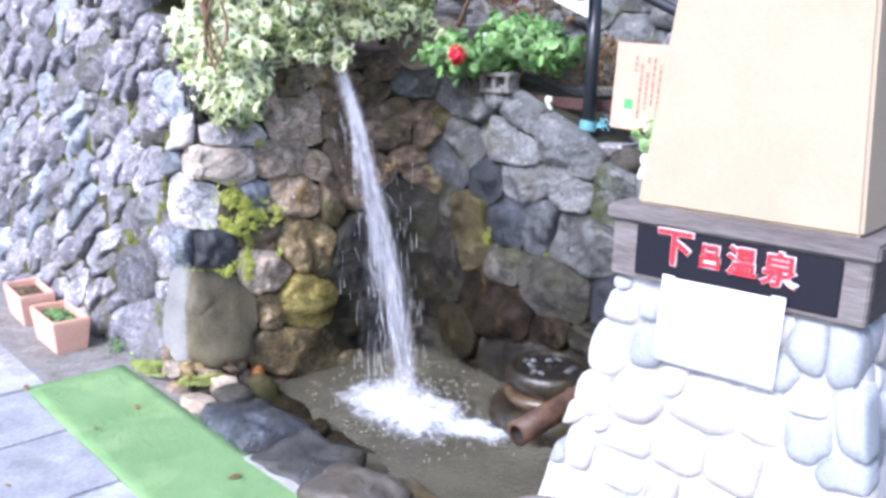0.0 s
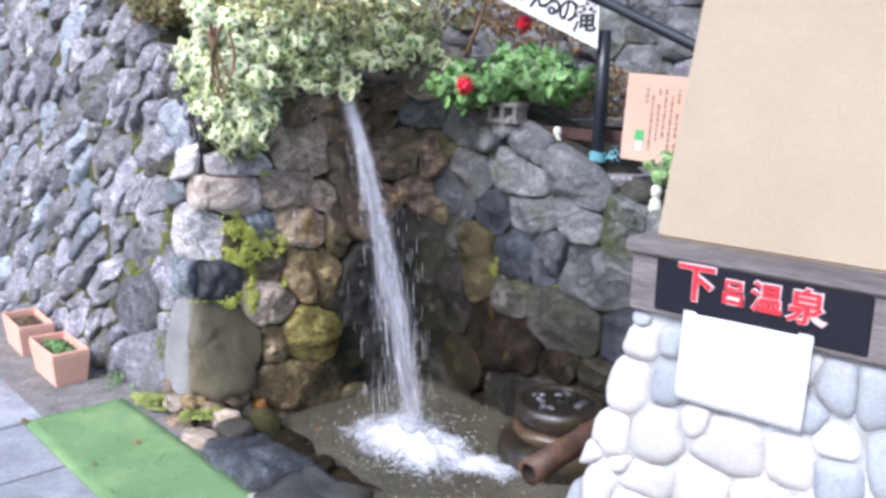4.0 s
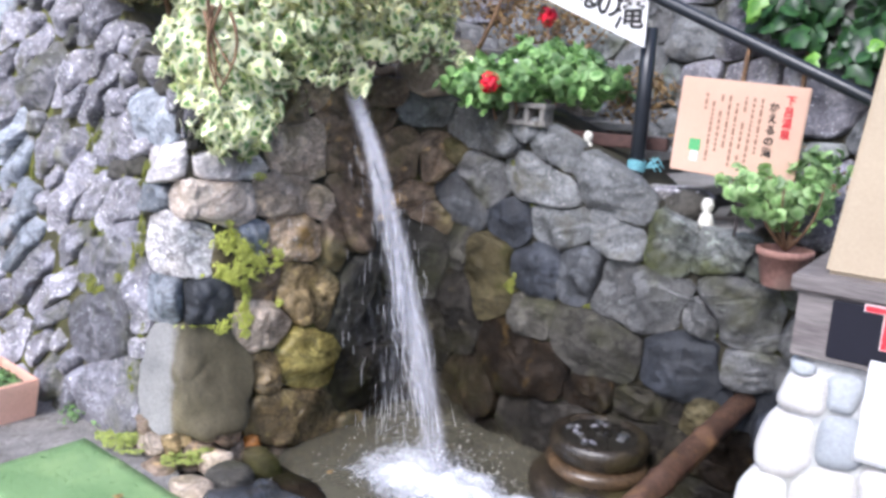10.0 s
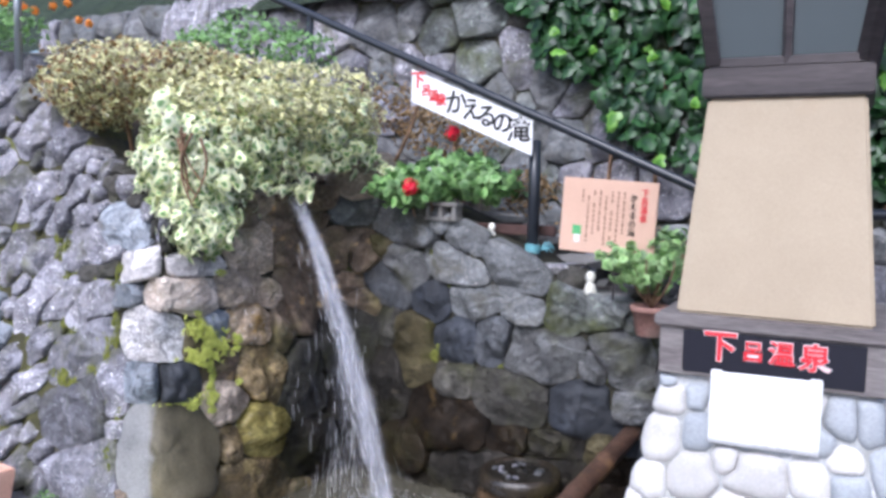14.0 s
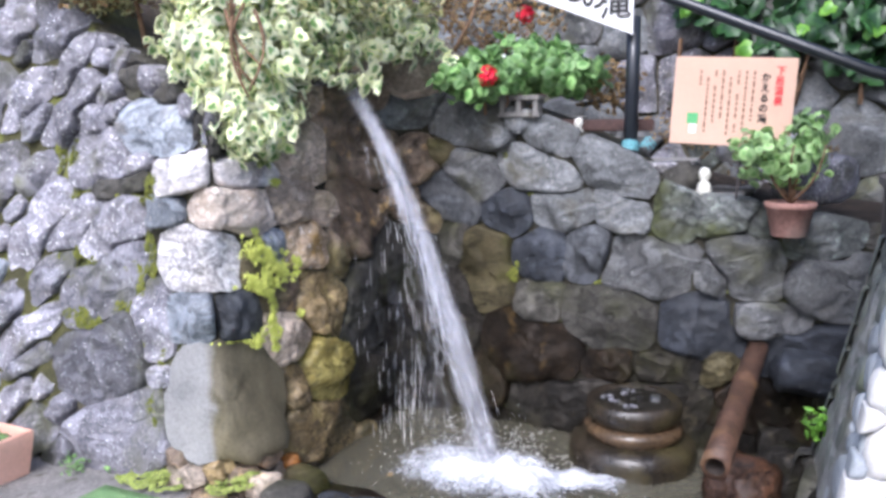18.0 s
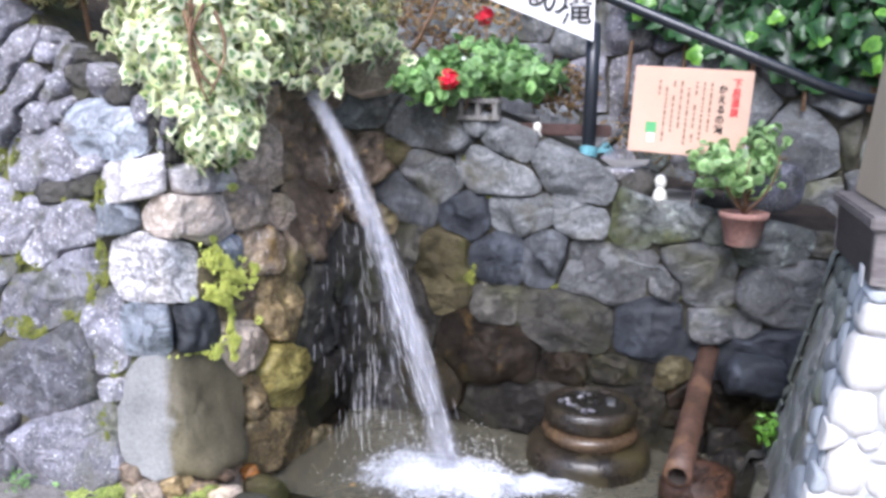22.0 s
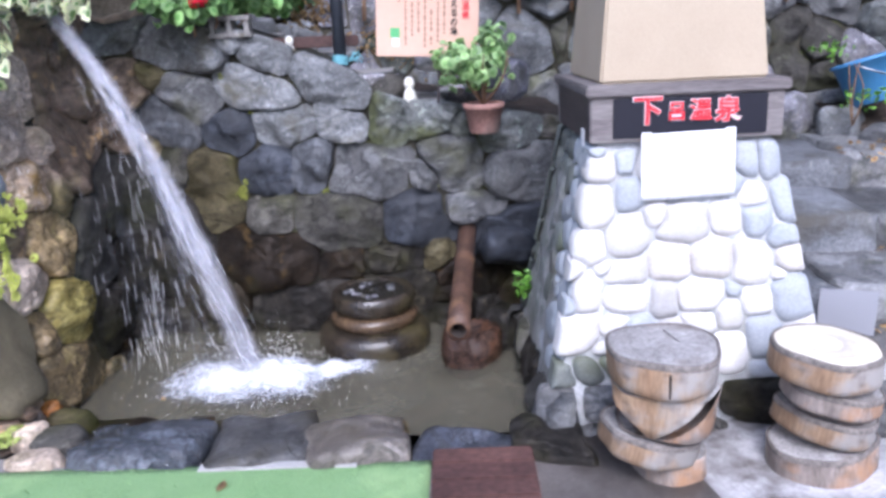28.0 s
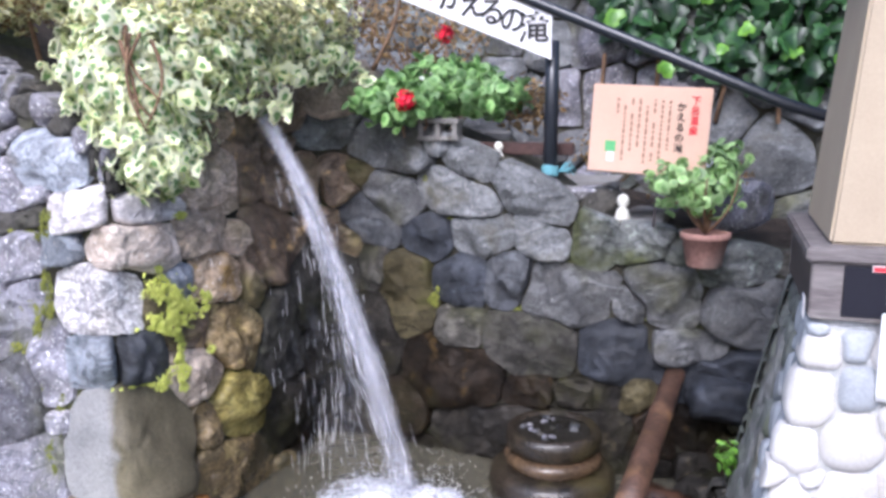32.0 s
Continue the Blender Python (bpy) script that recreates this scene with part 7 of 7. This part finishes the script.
tube("shaft", [(0, 0, 1.03), (0.002, 0, 1.4), (0.0, 0, 1.64)], 0.028, M_RAIL, post, 14)
r = random.Random(9)
for k in range(5):
    tube("string_turn", [(0.032 * math.cos(a), 0.032 * math.sin(a), 1.12 + 0.008 * k + 0.004 * math.sin(a * 2)) for a in np.linspace(0, 6.28, 20)], 0.0035, M_STRING, post, 6)
for k in range(5):
    tube("string_end", [(0.03, -0.02, 1.13), (0.045 + 0.006 * k, -0.035, 1.15 + 0.02 * math.sin(k * 2.0)), (0.06 + 0.008 * k, -0.045, 1.12 + 0.014 * (k % 3))], 0.003, M_STRING, post, 6)

hang = thing("hanging_sign", "white slanting sign with red and black lettering under the handrail", "sign")
BR, BL = Vector((0.51, 3.1, 1.566)), Vector((0.033, 3.59, 1.836))
UPV = Vector((0, 0, 0.162))
nrm = Vector((-0.705, -0.709, 0)).normalized()
q = [BL, BR, BR + UPV, BL + UPV]
q2 = [p - nrm * 0.008 for p in q]
mesh_ob("board", q + q2, [(0, 1, 2, 3), (7, 6, 5, 4), (0, 4, 5, 1), (1, 5, 6, 2), (2, 6, 7, 3), (3, 7, 4, 0)], M_WHITE, hang, smooth=False)
along = (BR - BL)
for ch, t, zz, s, m in (("下", 0.06, 0.115, 0.09, M_RED), ("呂", 0.135, 0.085, 0.06, M_RED), ("温", 0.2, 0.075, 0.06, M_RED), ("泉", 0.265, 0.07, 0.065, M_RED),
                        ("か", 0.39, 0.085, 0.125, M_INK), ("え", 0.52, 0.085, 0.115, M_INK), ("る", 0.645, 0.085, 0.115, M_INK), ("の", 0.77, 0.085, 0.11, M_INK), ("滝", 0.9, 0.085, 0.125, M_INK)):
    at = BL + along * t + Vector((0, 0, zz)) + nrm * 0.003
    mat4 = Matrix(((along.x / along.xy.length, 0, -0.705, at.x), (along.y / along.xy.length, 0, -0.709, at.y), (0, 1, 0, at.z), (0, 0, 0, 1)))
    lettering("letter", ch, s, m, hang, mat4, s * 0.012)
for t in (0.1, 0.9):
    p = BL + along * t + UPV
    tube("tie", [p + Vector((0, 0, -0.01)), p + Vector((0.0, 0.0, 0.04))], 0.003, M_GALV, hang, 6)

board = thing("notice_board", "peach notice board with columns of writing on a stake", "notice board", (0.771, 2.82, 1.3), -44)
board.matrix_basis = pose(0.771, 2.82, 1.3, 0, 3, -44)
part("panel", box_bm(0.43, 0.012, 0.326, (0, 0, -0.163), 0.003), M_BOARD, board)
part("stake", box_bm(0.01, 0.01, 0.36, (0.05, 0.012, -0.36), 0.002), M_WOOD, board)
for k, ch in enumerate("下呂温泉"):
    lettering("letter", ch, 0.034, M_RED, board, pose(0.16, -0.0085, 0.115 - 0.036 * k) @ UPRIGHT, 0.0006, 0.0008)
for k, ch in enumerate("かえるの滝"):
    lettering("letter", ch, 0.034, M_INK, board, pose(0.112, -0.0085, 0.09 - 0.037 * k) @ UPRIGHT, 0.0006, 0.0008)
r = random.Random(31)
for k in range(8):
    x, z, end = 0.072 - 0.027 * k, 0.12, r.choice([-0.06, -0.09, -0.11, -0.1]) if k < 7 else 0.06
    while z > end:
        ln = r.uniform(0.012, 0.03)
        if r.random() < 0.9:
            part("line_of_writing", box_bm(0.0075, 0.001, ln - 0.006, (x, -0.0085, z - ln), 0), M_PRINT, board)
        z -= ln
part("green_mark", box_bm(0.04, 0.0012, 0.04, (-0.135, -0.009, -0.085), 0.0), plain("green_print", (0.12, 0.42, 0.16), 0.5), board, "small green printed mark")
part("white_mark", box_bm(0.026, 0.0012, 0.034, (-0.132, -0.009, -0.12), 0.0), M_WHITE, board, "small white printed mark")

# small ceramic figures and flat stones on the wall top
def figure(at, s, seed):
    ob = lathe("ceramic_figure", [(0.0, 0.0), (0.022 * s, 0.0), (0.026 * s, 0.015 * s), (0.02 * s, 0.04 * s), (0.012 * s, 0.05 * s), (0.019 * s, 0.06 * s), (0.021 * s, 0.075 * s), (0.014 * s, 0.092 * s), (0.0, 0.097 * s)], M_FIG, None, (0, 0, 0), 18, 0.15, "", seed)
    ob.matrix_basis = pose(*at, 0, 0, seed * 40)
    return tagged(ob, "small white glazed ceramic figure on the stones", "figurine", "ceramic figures on the wall")


figure((0.752, 2.94, 0.945), 1.12, 1.0)
figure((0.386, 3.298, 1.165), 0.85, 2.0)
figure((-0.05, 3.72, 1.45), 1.2, 3.0)
boulder("flat_stone", (0.67, 3.1, 1.045), (0.14, 0.08, 0.03), STONE["g"], None, 3.1, -38, 0.2, label="flat grey stone slab at the foot of the post", category="stone")
boulder("terrace_stone", (0.72, 3.05, 1.0), (0.1, 0.08, 0.07), STONE["n"], None, 6.1, 10, label="brown stone on the terrace", category="stone")
boulder("terrace_stone", (1.2, 2.85, 1.0), (0.16, 0.1, 0.1), STONE["g"], None, 8.1, 10, label="grey stone on the terrace", category="stone")
boulder("terrace_stone", (1.05, 3.0, 1.12), (0.16, 0.1, 0.08), STONE["p"], None, 9.4, -20, label="pale stone on the terrace", category="stone")
boulder("terrace_stone", (-0.16, 3.78, 1.46), (0.2, 0.12, 0.13), STONE["v"], None, 4.4, -20, label="brown rock above the fall", category="stone")

# ---- planters at the foot of the tall wall ----


def planter(at, rz, label, seed, green_count):
    root = thing("planter", label, "planter", at, rz, "terracotta planters by the wall")
    bm = bmesh.new()
    prof = [(0.86, 0.0), (1.0, 0.15), (1.0, 0.175), (0.9, 0.175), (0.88, 0.12)]
    w, d = 0.178, 0.085
    rings = [[bm.verts.new((sx * (w * k), sy * (d - w * (1 - k) * 0.6 if k > 0.5 else d), z)) for sx, sy in ((-1, -1), (1, -1), (1, 1), (-1, 1))] for k, z in prof]
    for a, b in zip(rings, rings[1:]):
        for k in range(4):
            bm.faces.new((a[k], a[(k + 1) % 4], b[(k + 1) % 4], b[k]))
    bm.faces.new(rings[0][::-1])
    bmesh.ops.bevel(bm, geom=bm.edges[:], offset=0.004, segments=2, affect="EDGES")
    part("trough", bm, M_TERRA, root)
    part("soil", box_bm(0.285, 0.128, 0.02, (0, 0, 0.125), 0.002), M_SOIL, root)
    leaves("seedlings", M_GERA if green_count > 200 else M_SHRUB, cloud([((0, 0, 0.15), (0.13, 0.052, 0.02), 0)], green_count, seed, 0.9, 0.2), 0.022, OVAL, seed, root, 0.0, 0.6)
    return root


planter((-1.93, 3.34, -0.01), -44, "terracotta trough planter with small green seedlings", 51, 420)
planter((-2.3, 3.71, -0.01), -46, "terracotta trough planter with mostly bare soil", 52, 60)
tuft = thing("weeds", "small green weeds at the foot of the wall", "weeds")
leaves("leaves", M_GERA, cloud([((-1.62, 3.25, 0.03), (0.05, 0.05, 0.04), 0), ((-1.45, 3.2, 0.02), (0.06, 0.05, 0.03), 0), ((-2.3, 4.15, 0.25), (0.05, 0.05, 0.04), 0)], 130, 53, 0.9, 0.2), 0.022, OVAL, 53, tuft, 0.0)

# marigolds and a steel post on top of the tall wall
mari = thing("marigolds", "orange marigolds in a bed on top of the tall wall", "flowers")
leaves("leaves", M_GERA, cloud([((-2.0, 4.0, 2.16), (0.35, 0.16, 0.1), -40)], 500, 54, 0.7, 0.3), 0.035, OVAL, 54, mari, 0.0)
r = random.Random(55)
for k in range(24):
    flower_head(mari, (-2.0 + r.gauss(0, 0.2), 4.0 + r.gauss(0, 0.12), 2.24 + r.uniform(-0.03, 0.08)), 0.022, M_ORANGE, 60 + k)
spost = thing("steel_post", "thin galvanised steel post on the wall top", "post", (-1.83, 3.8, 1.98))
tube("tube_post", [(0, 0, -0.05), (0, 0, 0.6)], 0.018, M_GALV, spost)
tube("cap", [(0, 0, 0.6), (0, 0, 0.62)], 0.02, M_GALV, spost)
# fallen leaves on mat and paving
r = random.Random(71)
spots = [(Vector((-1.3 + r.uniform(-0.5, 1.0), 2.3 + r.uniform(-0.5, 0.5), 0.03)), Vector((0, 0, 1))) for _ in range(10)] + [(Vector((1.0 + r.uniform(0, 0.5), 0.6 + r.uniform(-0.3, 0.2), 0.02)), Vector((0, 0, 1))) for _ in range(3)]
leaves("fallen_leaves", M_SHRUB, spots, 0.045, OVAL, 71, None, 0.0, 0.15, "a few fallen brown leaves on the paving")
